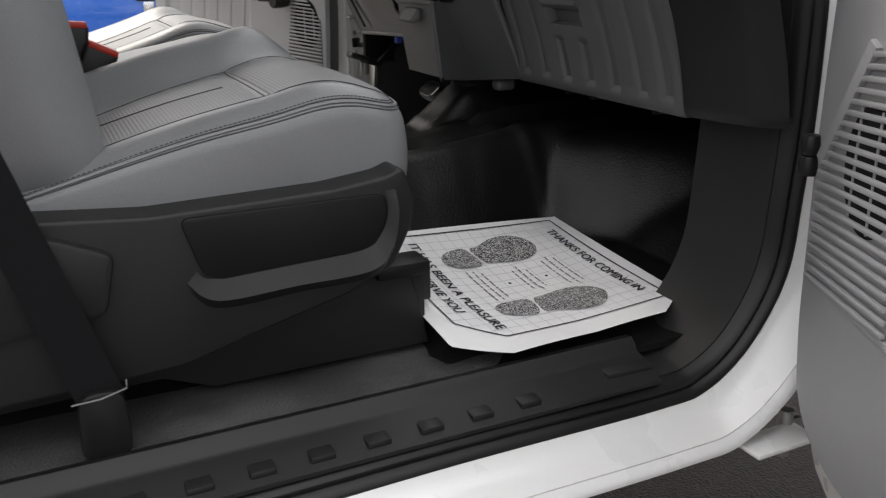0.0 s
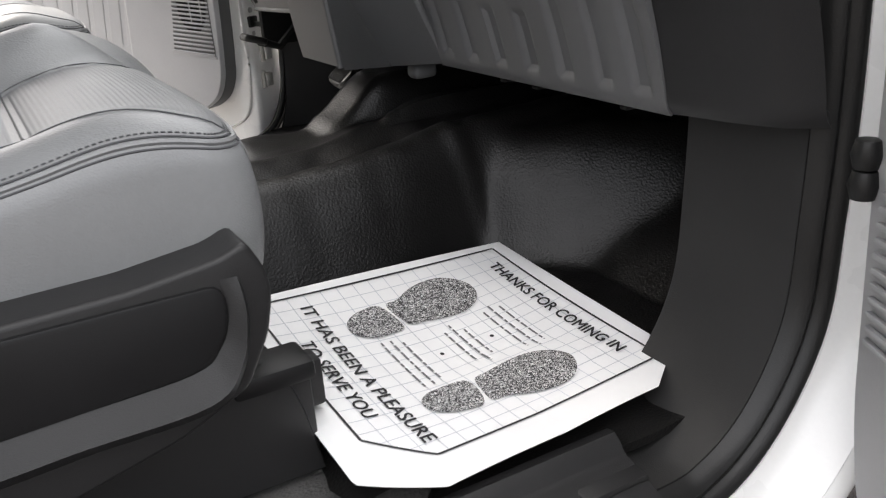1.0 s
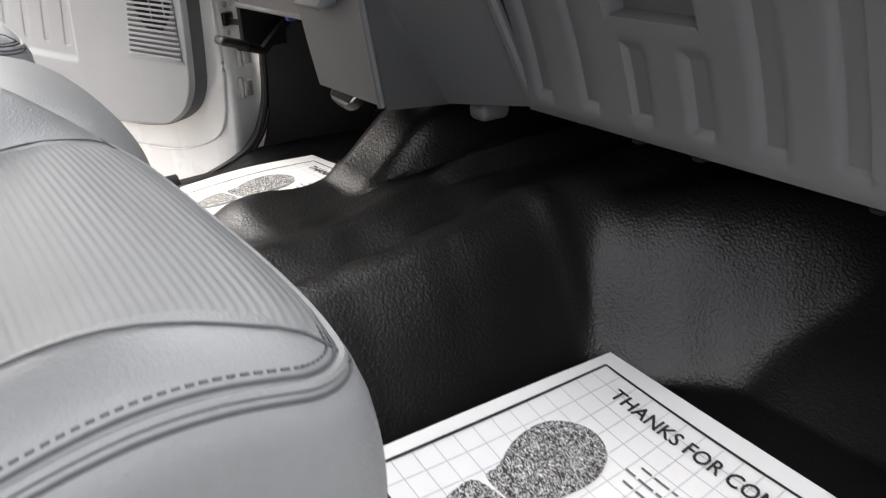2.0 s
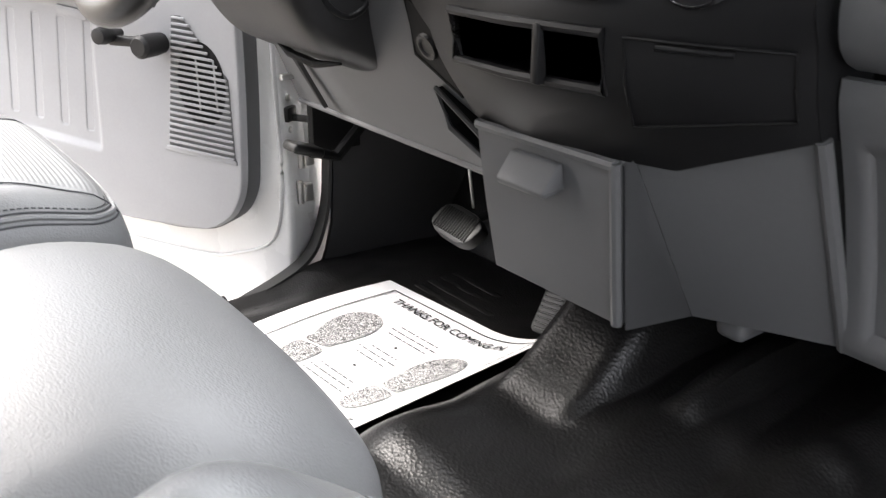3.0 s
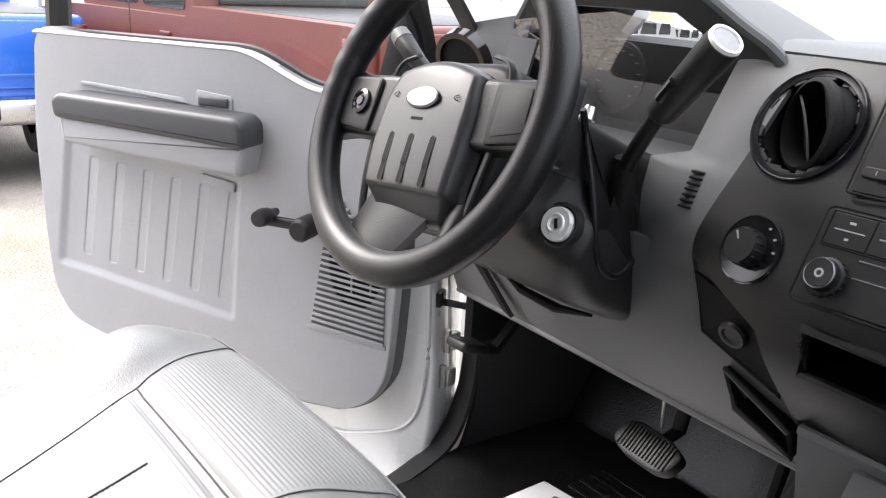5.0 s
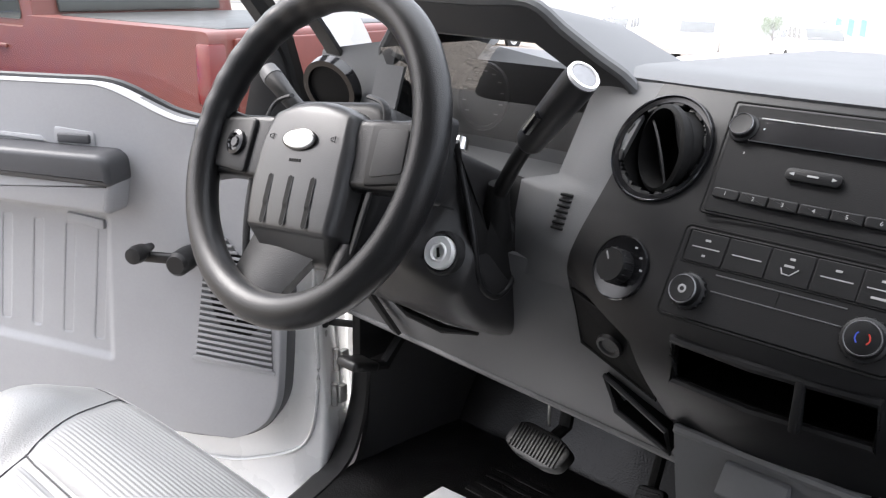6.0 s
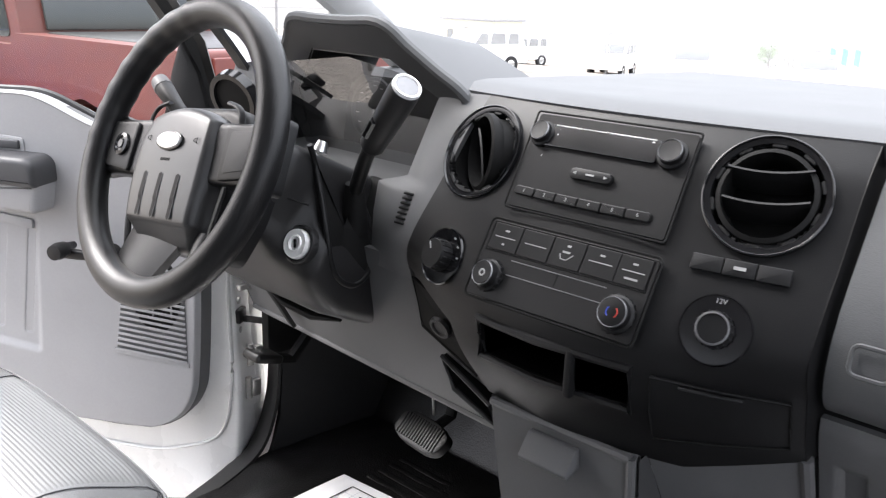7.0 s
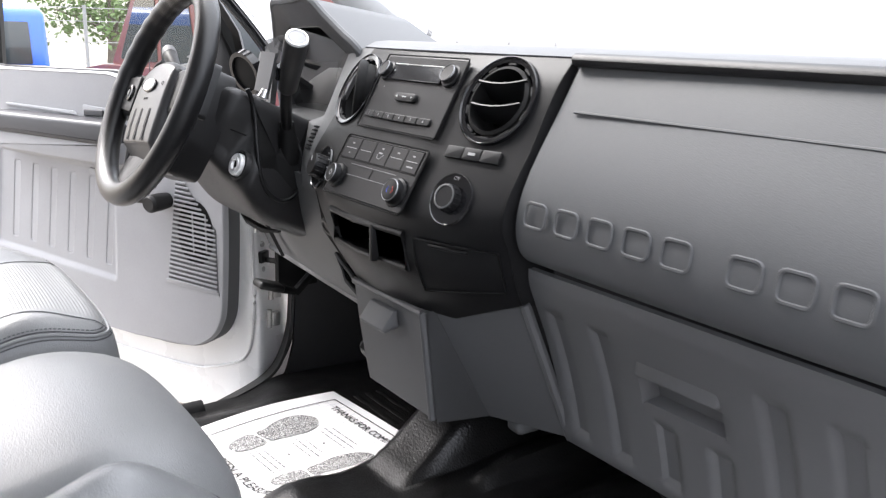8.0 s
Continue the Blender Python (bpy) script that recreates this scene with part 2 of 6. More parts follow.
def tube(pts, r, n=10, closed=False, bm=None, flat=1.0, up=(0, 0, 1)):
    """Round bar along points; r a number or one for each point."""
    pts = [Vector(p) for p in pts]
    tmp = bmesh.new()
    rings, m = [], len(pts)
    for i, p in enumerate(pts):
        a, b = (pts[i - 1] if closed or i else p), (pts[(i + 1) % m] if closed or i < m - 1 else p)
        d = (b - a).normalized()
        side = d.cross(Vector(up))
        if side.length < 1e-4:
            side = d.cross(Vector((1, 0, 0)))
        side.normalize()
        top = side.cross(d)
        rad = r[i] if isinstance(r, (list, tuple)) else r
        rings.append([tmp.verts.new(p + side * rad * math.cos(2 * math.pi * k / n) + top * rad * flat * math.sin(2 * math.pi * k / n)) for k in range(n)])
    for i in range(m if closed else m - 1):
        a, b = rings[i], rings[(i + 1) % m]
        for k in range(n):
            tmp.faces.new((a[k], a[(k + 1) % n], b[(k + 1) % n], b[k]))
    if not closed:
        tmp.faces.new(rings[0])
        tmp.faces.new(rings[-1])
    bmesh.ops.recalc_face_normals(tmp, faces=tmp.faces)
    return merge(bm, tmp)


def lathe(prof, n=28, M=None, bm=None):
    """Turned shape about local z from (radius, height) pairs."""
    tmp = bmesh.new()
    rings = []
    for rad, h in prof:
        if rad < 1e-6:
            rings.append([tmp.verts.new((0, 0, h))])
        else:
            rings.append([tmp.verts.new((rad * math.cos(2 * math.pi * k / n), rad * math.sin(2 * math.pi * k / n), h)) for k in range(n)])
    for a, b in zip(rings, rings[1:]):
        for k in range(n):
            q = (k + 1) % n
            if len(a) == 1 and len(b) > 1:
                tmp.faces.new((a[0], b[q], b[k]))
            elif len(b) == 1 and len(a) > 1:
                tmp.faces.new((a[k], a[q], b[0]))
            elif len(a) > 1:
                tmp.faces.new((a[k], a[q], b[q], b[k]))
    bmesh.ops.recalc_face_normals(tmp, faces=tmp.faces)
    tidy(tmp, M)
    return merge(bm, tmp)


def text_bm(words, size, depth=0.0004, M=None, wide=1.0, align="CENTER", bold=0.0):
    cu = bpy.data.curves.new("text", "FONT")
    cu.body, cu.size, cu.extrude, cu.align_x, cu.align_y, cu.offset, cu.resolution_u = words, size, depth, align, "CENTER", bold, 3
    ob = new("text", cu)
    me = bpy.data.meshes.new_from_object(ob.evaluated_get(bpy.context.evaluated_depsgraph_get()))
    bm = bmesh.new()
    bm.from_mesh(me)
    bpy.data.objects.remove(ob)
    bpy.data.curves.remove(cu)
    bpy.data.meshes.remove(me)
    for v in bm.verts:
        v.co.x *= wide
    return tidy(bm, M)


def lerp(table, x):
    """Straight-line look-up in rows of (x, value), x rising or falling."""
    rows = sorted(table)
    if x <= rows[0][0]:
        return rows[0][1]
    for (a, u), (b, v) in zip(rows, rows[1:]):
        if x <= b:
            return u + (v - u) * (x - a) / (b - a)
    return rows[-1][1]


def curve(table, x):
    """Smooth look-up: Catmull-Rom through rows of (x, value)."""
    rows = sorted(table)
    if x <= rows[0][0]:
        return rows[0][1]
    if x >= rows[-1][0]:
        return rows[-1][1]
    i = max(k for k in range(len(rows) - 1) if rows[k][0] <= x)
    p0, p1, p2, p3 = rows[max(0, i - 1)], rows[i], rows[i + 1], rows[min(len(rows) - 1, i + 2)]
    h = p2[0] - p1[0]
    t = (x - p1[0]) / h
    m1 = (p2[1] - p0[1]) / (p2[0] - p0[0]) * h
    m2 = (p3[1] - p1[1]) / (p3[0] - p1[0]) * h
    return (2 * t**3 - 3 * t * t + 1) * p1[1] + (t**3 - 2 * t * t + t) * m1 + (3 * t * t - 2 * t**3) * p2[1] + (t**3 - t * t) * m2


def step(a, b, x):
    t = min(1, max(0, (x - a) / (b - a)))
    return t * t * (3 - 2 * t)


def spline(pts, n=8, closed=False):
    """Points along a Catmull-Rom curve through pts."""
    P, out = [Vector(p) for p in pts], []
    m = len(P)
    for i in range(m if closed else m - 1):
        g = (lambda k: P[k % m]) if closed else (lambda k: P[min(m - 1, max(0, k))])
        a, b, c, d = g(i - 1), g(i), g(i + 1), g(i + 2)
        for k in range(n):
            t = k / n
            out.append(0.5 * (2 * b + (c - a) * t + (2 * a - 5 * b + 4 * c - d) * t * t + (3 * b - a - 3 * c + d) * t**3))
    if not closed:
        out.append(P[-1])
    return out


def axes(origin, x, y, z):
    m = Matrix((x, y, z)).transposed().to_4x4()
    m.translation = origin
    return m


# ---- ground ----
GROUND_Z = -0.78


def slope(x, y=0.0):
    """The lot falls away gently ahead of the truck and to its driver side."""
    side = min(1.0, max(0.0, (20.0 - x) / 12.0))
    return GROUND_Z - 0.06 * max(0.0, x - 6.0) - 0.06 * side * min(6.0, max(0.0, y - 3.5))


def ground():
    bm = grid(lambda u, v: (300 * (2 * u - 1) ** 3, 300 * (2 * v - 1) ** 3, slope(300 * (2 * u - 1) ** 3, 300 * (2 * v - 1) ** 3)), 120, 120)
    solo("ground", bm, M_GROUND, "pale gravel and straw covered car lot ground", "ground", kind="structure")
    bm = prism([(x + 0.25 * math.sin(3.1 * x), y) for x, y in ((-6, -9), (6, -9), (6, 0.9), (3, 0.75), (0, 0.8), (-3, 0.7), (-6, 0.8))], GROUND_Z - 0.05, GROUND_Z + 0.006)
    solo("pavement", bm, M_ASPHALT, "dark worn asphalt beside the truck", "pavement", kind="structure")


ground()


# ---- cab shell: rubber floor with tunnel, firewall, jambs, roof ----
def floor_z(x, y):
    """Height of the rubber floor: wells, tunnel with its folds and dome, slanted toe facet and toe boards."""
    pas = step(-0.340 + 0.008 * math.sin(14 * x), -0.248, y)
    drv = step(0.225, 0.015, y)
    top = 0.156 + 0.024 * step(-0.12, 0.10, x) - 0.012 * step(-0.165, -0.205, x) * step(0.16, 0.08, abs(y - 0.02))
    fold = 0.010 * math.exp(-((y + 0.236) / 0.022) ** 2) - 0.009 * math.exp(-((y + 0.185 - 0.10 * x) / 0.020) ** 2) + 0.007 * math.exp(-((y + 0.118 - 0.15 * x) / 0.024) ** 2)
    tunnel = min(pas, drv) * (top + fold)
    # facet that turns from the tunnel side to the passenger toe board
    d = (0.083 - x) * 0.664 - (y + 0.255) * 0.748
    facet = step(0.088, -0.034, d) * (0.176 + 0.06 * max(0.0, x - 0.17)) * step(-0.16, -0.24, y)
    pleat = 0.008 * math.exp(-((x - 0.060 + 0.25 * (y + 0.25)) / 0.014) ** 2) * step(-0.36, -0.30, y) * step(-0.20, -0.26, y)
    dome = (0.166 * step(-0.10, -0.03, x) + 0.070 * step(-0.045, 0.06, x)) * step(0.085, 0.035, abs(y + 0.012))
    rib = (0.176 + 0.030 * step(0.0, 0.08, x)) * step(-0.03, 0.03, x) * step(0.034, 0.004, abs(y + 0.124))
    toe = max(0.0, x - 0.165 - 0.215 * step(0.04, 0.15, y)) * (0.75 + 1.0 * step(0.04, 0.15, y))
    z = math.log(sum(math.exp(70 * h) for h in (tunnel + pleat, facet, toe, dome, rib)) - 4.0) / 70
    sill = -0.03 * max(step(0.60, 0.70, abs(y)) * step(0.14, 0.02, x), step(0.53, 0.60, abs(y)) * step(-0.26, -0.32, x))
    return -0.024 + z + sill + 0.003 * noise.noise(Vector((x * 7, y * 7, 0))) + 0.0014 * noise.noise(Vector((x * 26, y * 26, 3))) + 0.006 * noise.noise(Vector((x * 15, y * 11, z * 9 + 5))) * step(0.02, 0.10, z)


def cab_floor():
    bm = grid(lambda u, v: (-1.25 + 1.9 * u, -0.74 + 1.48 * v, floor_z(-1.25 + 1.9 * u, -0.74 + 1.48 * v)), 270, 230, thick=0.01)
    fl = solo("floor", bm, M_RUBBER, "grained black rubber cab floor moulded over the tunnel", "floor", kind="structure", sharp=60)
    # pebbled strips along the sills, skylight from the doorways put into their pale colour
    for sgn in (-1, 1):
        strip = grid(lambda u, v: (-0.97 + (0.80 - 0.10 * v * v) * u, sgn * (0.55 + 0.178 * v), -0.0415 + 0.0025 * noise.noise(Vector((9 * u, 5 * v, sgn)))), 40, 12, thick=0.002)
        part("sill_strip", strip, M_SKYLIT, fl, "grey pebbled strip, paler for skylight")
    # ribs of the driver floor beside the sill
    for i in range(9):
        for j in range(2):
            xx, yy = -0.13 + 0.028 * i, 0.605 + 0.055 * j
            part("tread_bar", rbox((xx, yy, floor_z(xx, yy) + 0.001), (0.010, 0.045, 0.007), 0.002), M_RUBBER, fl)
    # moulded tread panel of the passenger floor: a raised line round square blocks
    line = rect(0.225, 0.205, 0.02, 3, 0.075, -0.535)
    part("tread_border", tube([(x, y, floor_z(x, y) + 0.001) for x, y in line], 0.0032, 6, closed=True), M_RUBBER, fl)
    for i in range(5):
        for j in range(4):
            xx, yy = -0.010 + 0.0425 * i, -0.470 - 0.0435 * j
            part("tread_block", rbox((xx, yy, floor_z(xx, yy) + 0.001), (0.033, 0.034, 0.006), 0.0025), M_RUBBER, fl)
    # heel pad under the pedals: a framed panel of bars
    line = rect(0.12, 0.20, 0.012, 3, 0.255, 0.475)
    part("heel_border", tube([(x, y, floor_z(x, y) + 0.002) for x, y in line], 0.0045, 6, closed=True), M_RUBBER, fl)
    for i in range(4):
        xx = 0.216 + 0.026 * i
        part("tread_bar", rbox((xx, 0.475, floor_z(xx, 0.475) + 0.008), (0.013, 0.165, 0.006), 0.002), M_RUBBER, fl)


cab_floor()


def opening(off=0.0, side=-1):
    """The line of a door opening seen from the side, moved outwards by off: points (x, z)."""
    f = 0.145 if side < 0 else 0.190
    return [(-1.02 - off, 0.95 + off), (-1.04 - off, 0.5), (-1.03 - off, 0.06), (-0.95 - off * 0.7, -0.05 - off * 0.7), (-0.8, -0.085 - off), (-0.35, -0.085 - off), (-0.06, -0.088 - off),
            (0.02 + off * 0.3, -0.078 - off), (f - 0.06 + off * 0.7, -0.03 - off * 0.7), (f - 0.012 + off, 0.055 - off * 0.3), (f + off, 0.16), (f + 0.005 + off, 0.30), (f - 0.005 + off, 0.50), (f - 0.04 + off, 0.66),
            (-0.02 + off, 0.86 + off * 0.3), (-0.18 + off, 1.05 + off), (-0.32, 1.12 + off), (-0.6, 1.14 + off), (-0.9, 1.10 + off)]


def ring(o0, y0, o1, y1, side, n=6, bulge=0.0, thick=0.0):
    """A band of the body between two copies of the opening line."""
    A, B = spline([(x, 0, z) for x, z in opening(o0, side)], 8, True), spline([(x, 0, z) for x, z in opening(o1, side)], 8, True)
    m = len(A)

    def f(u, v):
        i = round(u * m) % m
        p = A[i].lerp(B[i], v)
        w = bulge * math.sin(math.pi * v)
        return (p.x, side * (y0 + (y1 - y0) * v + w), p.z)
    return grid(f, m, n, loop_u=True, thick=thick)


def cab_body():
    body = thing("cab_body", (0, 0, -0.1), "white painted truck cab body with dark inner pillar trim", "truck cab", kind="structure")
    for side in (-1, 1):
        part("pillar_trim", ring(-0.026, 0.650 if side < 0 else 0.735, -0.012, 0.785, side, 6, 0.0, 0.006), M_PILLAR, body, "dark charcoal moulded kick and pillar trim")
        part("door_seal", ring(-0.016, 0.784, 0.004, 0.800, side, 5, 0.010, 0.004), M_SEAL, body, "black rubber door opening seal")
        part("seal_lip", ring(0.002, 0.797, 0.018, 0.812, side, 4, 0.006, 0.003), M_SEAL, body, "black rubber door opening seal")
        part("door_jamb", ring(0.016, 0.812, 0.050, 0.865, side, 6, -0.012, 0.003), M_WHITE, body, "white painted door jamb")
        part("outer_skin", ring(0.050, 0.865, 0.066 if side < 0 else 0.16, 0.876 if side < 0 else 0.885, side, 5, 0.004, 0.003), M_WHITE, body, "white painted body side")
    # fenders, rocker and bed side as plain outer panels
    for side in (-1, 1):
        bm = grid(lambda u, v: ((0.208 if side < 0 else 0.22) + 1.3 * u, side * (0.88 - 0.05 * v * v), -0.25 + 0.85 * v), 6, 6, thick=0.01)
        part("fender", bm, M_WHITE, body, "white painted front fender")
    for side in (-1, 1):
        start = lambda v: 0.142 if side < 0 else lerp([(-0.08, 0.080), (-0.045, 0.118), (-0.01, 0.145), (0.05, 0.162), (0.14, 0.168), (0.60, 0.166)], -0.08 + 0.66 * v)
        bm = grid(lambda u, v: (start(v) + 0.48 * u, side * ((0.662 if side < 0 else 0.748) - 0.04 * u), -0.08 + 0.66 * v), 24, 40, thick=0.01)
        # driver side takes a paler grey, the sheen there painted into its colour
        part("kick_panel", bm, M_CHAR if side < 0 else M_TRIM, body, "charcoal kick panel beside the footwell")
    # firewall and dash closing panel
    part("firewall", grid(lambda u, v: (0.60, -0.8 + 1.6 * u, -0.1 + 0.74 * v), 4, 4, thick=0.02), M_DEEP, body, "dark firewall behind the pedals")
    part("rear_wall", grid(lambda u, v: (-1.28 + 0.1 * max(0, v - 0.5), -0.86 + 1.72 * u, -0.1 + 0.75 * v), 8, 8, thick=0.03), M_CHAR, body, "dark rear cab wall")
    part("rear_header", grid(lambda u, v: (-1.17 + 0.03 * v, -0.86 + 1.72 * u, 1.05 + 0.12 * v), 8, 3, thick=0.03), M_HEADLINER, body)
    hood = grid(lambda u, v: (0.62 + 1.0 * u, (-0.84 + 1.68 * v) * (1 - 0.06 * u), 0.62 - 0.03 * u - 0.05 * (2 * v - 1) ** 4), 10, 16, thick=0.02)
    part("bonnet", hood, M_WHITE, body, "white painted engine bonnet")
    return body


cab_body()


def roof():
    bm = grid(lambda u, v: (-1.16 + 0.96 * u, -0.80 + 1.6 * v, 1.17 - 0.05 * (2 * v - 1) ** 6 - 0.04 * u ** 3), 14, 18, thick=0.03)
    solo("ceiling", bm, M_HEADLINER, "grey cloth headliner under the cab roof", "ceiling", kind="structure")


roof()


def inward(bm, point=(-0.5, 0, 0.7)):
    """Turn a pane so that it faces the cab."""
    bm.normal_update()
    for f in bm.faces:
        if f.normal.dot(Vector(point) - f.calc_center_median()) < 0:
            f.normal_flip()
    return bm


def windscreen():
    w = thing("window_1", (0.55, 0, 0.72), "clear raked windscreen with black edges and pillars", "windscreen", kind="structure")
    f = lambda u, v: ((0.585 + (-0.17 - 0.585) * v) - 0.10 * (2 * u - 1) ** 2 * (1 - 0.4 * v), (-0.77 + 1.54 * u) * (1 - 0.10 * v), 0.70 + 0.43 * v)
    pane = part("pane", inward(grid(f, 20, 10)), M_SCREEN, w)
    pane.visible_shadow = False
    for sgn in (0.0, 1.0):
        pts = [Vector(f(sgn, k / 10)) for k in range(11)]
        part("pillar", tube(pts, 0.034, 10, flat=1.4), M_HEADLINER, w, "pale grey pillar cover")
        part("pillar_edge", tube([p + Vector((0.035, 0, 0.01)) for p in pts], 0.012, 8), M_SEAL, w, "black windscreen edge seal")
    r = thing("window_2", (-1.2, 0, 0.66), "clear rear cab window", "window", kind="structure")
    pane = part("pane", inward(grid(lambda u, v: (-1.215 + 0.03 * v, -0.7 + 1.4 * u, 0.65 + 0.4 * v), 2, 2)), M_GLASS, r)
    pane.visible_shadow = False


windscreen()


# ---- doors ----
def tri_loop(pts, r0, n=5):
    """Round the corners of an outline by r0."""
    out, m = [], len(pts)
    for i in range(m):
        p, a, b = Vector(pts[i]), Vector(pts[i - 1]), Vector(pts[(i + 1) % m])
        u, v = (a - p), (b - p)
        k = min(r0, 0.45 * u.length, 0.45 * v.length)
        A, B = p + u.normalized() * k, p + v.normalized() * k
        for j in range(n + 1):
            t = j / n
            q = A * (1 - t) ** 2 + p * 2 * t * (1 - t) + B * t * t
            out.append((q.x, q.y))
    return out


def door(name, M, label, glass_up, wide=False):
    """Open door. Local x runs from the hinge to the latch, y from the trim into the cab, z up."""
    d = thing(name, M.translation, label, "truck door", kind="structure")
    sw = Matrix(((1, 0, 0, 0), (0, 0, 1, 0), (0, 1, 0, 0), (0, 0, 0, 1)))  # outline xy to door xz, height to door y
    X = M @ sw
    top = lambda s: 0.612 - 0.052 * step(0.30, 0.13, s)
    low = [(0.0, 0.17), (0.006, 0.11), (0.030, 0.065), (0.08, 0.034), (0.16, 0.026), (0.40, 0.045), (0.60, 0.075), (0.67, 0.095), (0.705, 0.15), (0.715, 0.25), (0.72, 0.45), (0.705, 0.60), (0.69, 0.625)]
    low = [(s, z - (0.062 * step(0.15, 0.05, z) if wide else 0.0)) for s, z in low]
    upper = [(s, top(s) + 0.004) for s in (0.6, 0.5, 0.4, 0.34, 0.30, 0.26, 0.22, 0.18, 0.13, 0.08, 0.02)] + [(-0.005, 0.545), (-0.010, 0.40), (-0.007, 0.28)]
    edge = tri_loop(low + upper, 0.05, 5)
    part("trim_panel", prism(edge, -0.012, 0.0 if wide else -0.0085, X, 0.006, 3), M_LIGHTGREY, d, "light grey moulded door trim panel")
    cx, cz = 0.33, 0.3
    big = [(cx + (x - cx) * 1.004, cz + (z - cz) * 1.004 - 0.001) for x, z in edge]
    part("trim_edge", prism(big, -0.060, -0.009, X, 0.003, 2), M_GREY, d, "dark grey trim edge band")
    shell = [(-0.046, 0.25), (-0.056, 0.10), (-0.056, 0.0), (-0.040, -0.08), (0.0, -0.125), (0.10, -0.145), (0.40, -0.13), (0.62, -0.10), (0.71, -0.03), (0.738, 0.08), (0.75, 0.45), (0.735, 0.62)] + [(s, top(s) - 0.045) for s in (0.6, 0.4, 0.3, 0.22, 0.13, 0.04)] + [(-0.04, 0.50)]
    part("door_shell", prism(tri_loop(shell, 0.04, 4), -0.115, -0.045, X, 0.012, 4), M_WHITE, d, "white painted door shell")
    flange = [(-0.050, -0.06), (-0.056, 0.0), (-0.056, 0.10), (-0.048, 0.25), (-0.042, 0.50), (-0.012, 0.50), (-0.012, -0.09), (-0.030, -0.09)]
    part("hinge_flange", prism(tri_loop(flange, 0.012, 3), -0.165, -0.110, X, 0.004, 2), M_WHITE, d, "white hinge face of the shell")
    # pressed contour lines of the shell round the trim
    for k, r in ((0.046, 0.007),):
        run = [(-0.012 - k * 0.55, 0.40), (-0.012 - k * 0.6, 0.25), (-0.006 - k * 0.75, 0.12), (0.012 - k * 0.6, 0.04 - k * 0.5), (0.07, 0.022 - k), (0.16, 0.012 - k), (0.40, 0.030 - k), (0.62, 0.062 - k)]
        part("shell_contour", tube(spline([M @ Vector((s, -0.046, z)) for s, z in run], 6), r, 8, flat=0.5), M_WHITE, d, "pressed ridge in the white shell")
    if not wide:
        # moulded skin: a recessed lower panel with six grooves
        quad = [(0.300, 0.150), (0.690, 0.196), (0.648, 0.446), (0.282, 0.410)]
        sides = [(Vector(p), (Vector(q) - Vector(p)).normalized()) for p, q in zip(quad, quad[1:] + quad[:1])]
        grooves = [(0.622 - 0.0582 * k, 0.226 - 0.0068 * k, 0.592 - 0.0576 * k, 0.404 - 0.0048 * k) for k in range(6)]

        def span(z):
            xs = [p[0] + (q[0] - p[0]) * (z - p[1]) / (q[1] - p[1]) for p, q in zip(edge, edge[1:] + edge[:1]) if (p[1] - z) * (q[1] - z) < 0]
            return (min(xs), max(xs)) if xs else (0.2, 0.2)
        z_lo, z_hi = min(p[1] for p in edge) + 0.0004, max(p[1] for p in edge) - 0.0004

        def skin(u, v):
            z = z_lo + (z_hi - z_lo) * v
            a0, a1 = span(z)
            s = a0 + (a1 - a0) * u
            rim = min(s - a0, a1 - s, (z - z_lo) * 1.2, (z_hi - z) * 1.2)
            depth = -0.0095 * step(0.008, 0.0, rim)
            inside = 1.0
            for p, t in sides:
                inside *= step(0.0, 0.016, t.x * (z - p.y) - t.y * (s - p.x))
            depth -= 0.0075 * inside
            for s0, z0, s1, z1 in grooves:
                if z0 - 0.006 < z < z1 + 0.006:
                    mid = s0 + (s1 - s0) * (z - z0) / (z1 - z0)
                    depth -= 0.0062 * step(0.0088, 0.0050, abs(s - mid)) * step(z0 - 0.004, z0 + 0.002, z) * step(z1 + 0.004, z1 - 0.002, z)
            return M @ Vector((s, depth + 0.0005, z))
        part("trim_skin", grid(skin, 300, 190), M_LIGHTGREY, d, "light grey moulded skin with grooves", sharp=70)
        # arm rest with grab recess
        arm = [(0.252, 0.424), (0.606, 0.442), (0.610, 0.488), (0.242, 0.478)]
        part("arm_rest_base", prism(tri_loop(arm, 0.008, 3), -0.010, 0.052, X, 0.010, 4), M_LIGHTGREY, d)
        pad = [(0.240, 0.470), (0.612, 0.484), (0.616, 0.515), (0.60, 0.526), (0.256, 0.519), (0.242, 0.508)]
        part("arm_rest_pad", prism(tri_loop(pad, 0.010, 3), -0.005, 0.062, X, 0.010, 4), M_ARM, d, "dark grey padded arm rest")
        part("grab_recess", prism(tri_loop([(0.38, 0.522), (0.60, 0.534), (0.60, 0.541), (0.39, 0.532)], 0.003, 3), -0.002, 0.004, X, 0.002), M_LIGHTGREY, d)
        part("handle_rim", prism(tri_loop([(0.296, 0.516), (0.366, 0.522), (0.366, 0.548), (0.296, 0.542)], 0.006, 3), -0.002, 0.003, X, 0.002), M_LIGHTGREY, d)
        part("release_handle", rbox((0.331, 0.004, 0.531), (0.056, 0.007, 0.015), 0.003, 3, M), M_ARM, d, "grey door release handle")
        part("pull_tab", prism(tri_loop([(0.298, 0.384), (0.362, 0.393), (0.362, 0.409), (0.298, 0.400)], 0.003, 2), -0.009, 0.0, X, 0.0015), M_LIGHTGREY, d)
        # window crank
        crank = part("window_crank", rbox((0.172, 0.050, 0.364), (0.070, 0.012, 0.017), 0.005, 3, M), M_CHAR, d, "dark grey window winder")
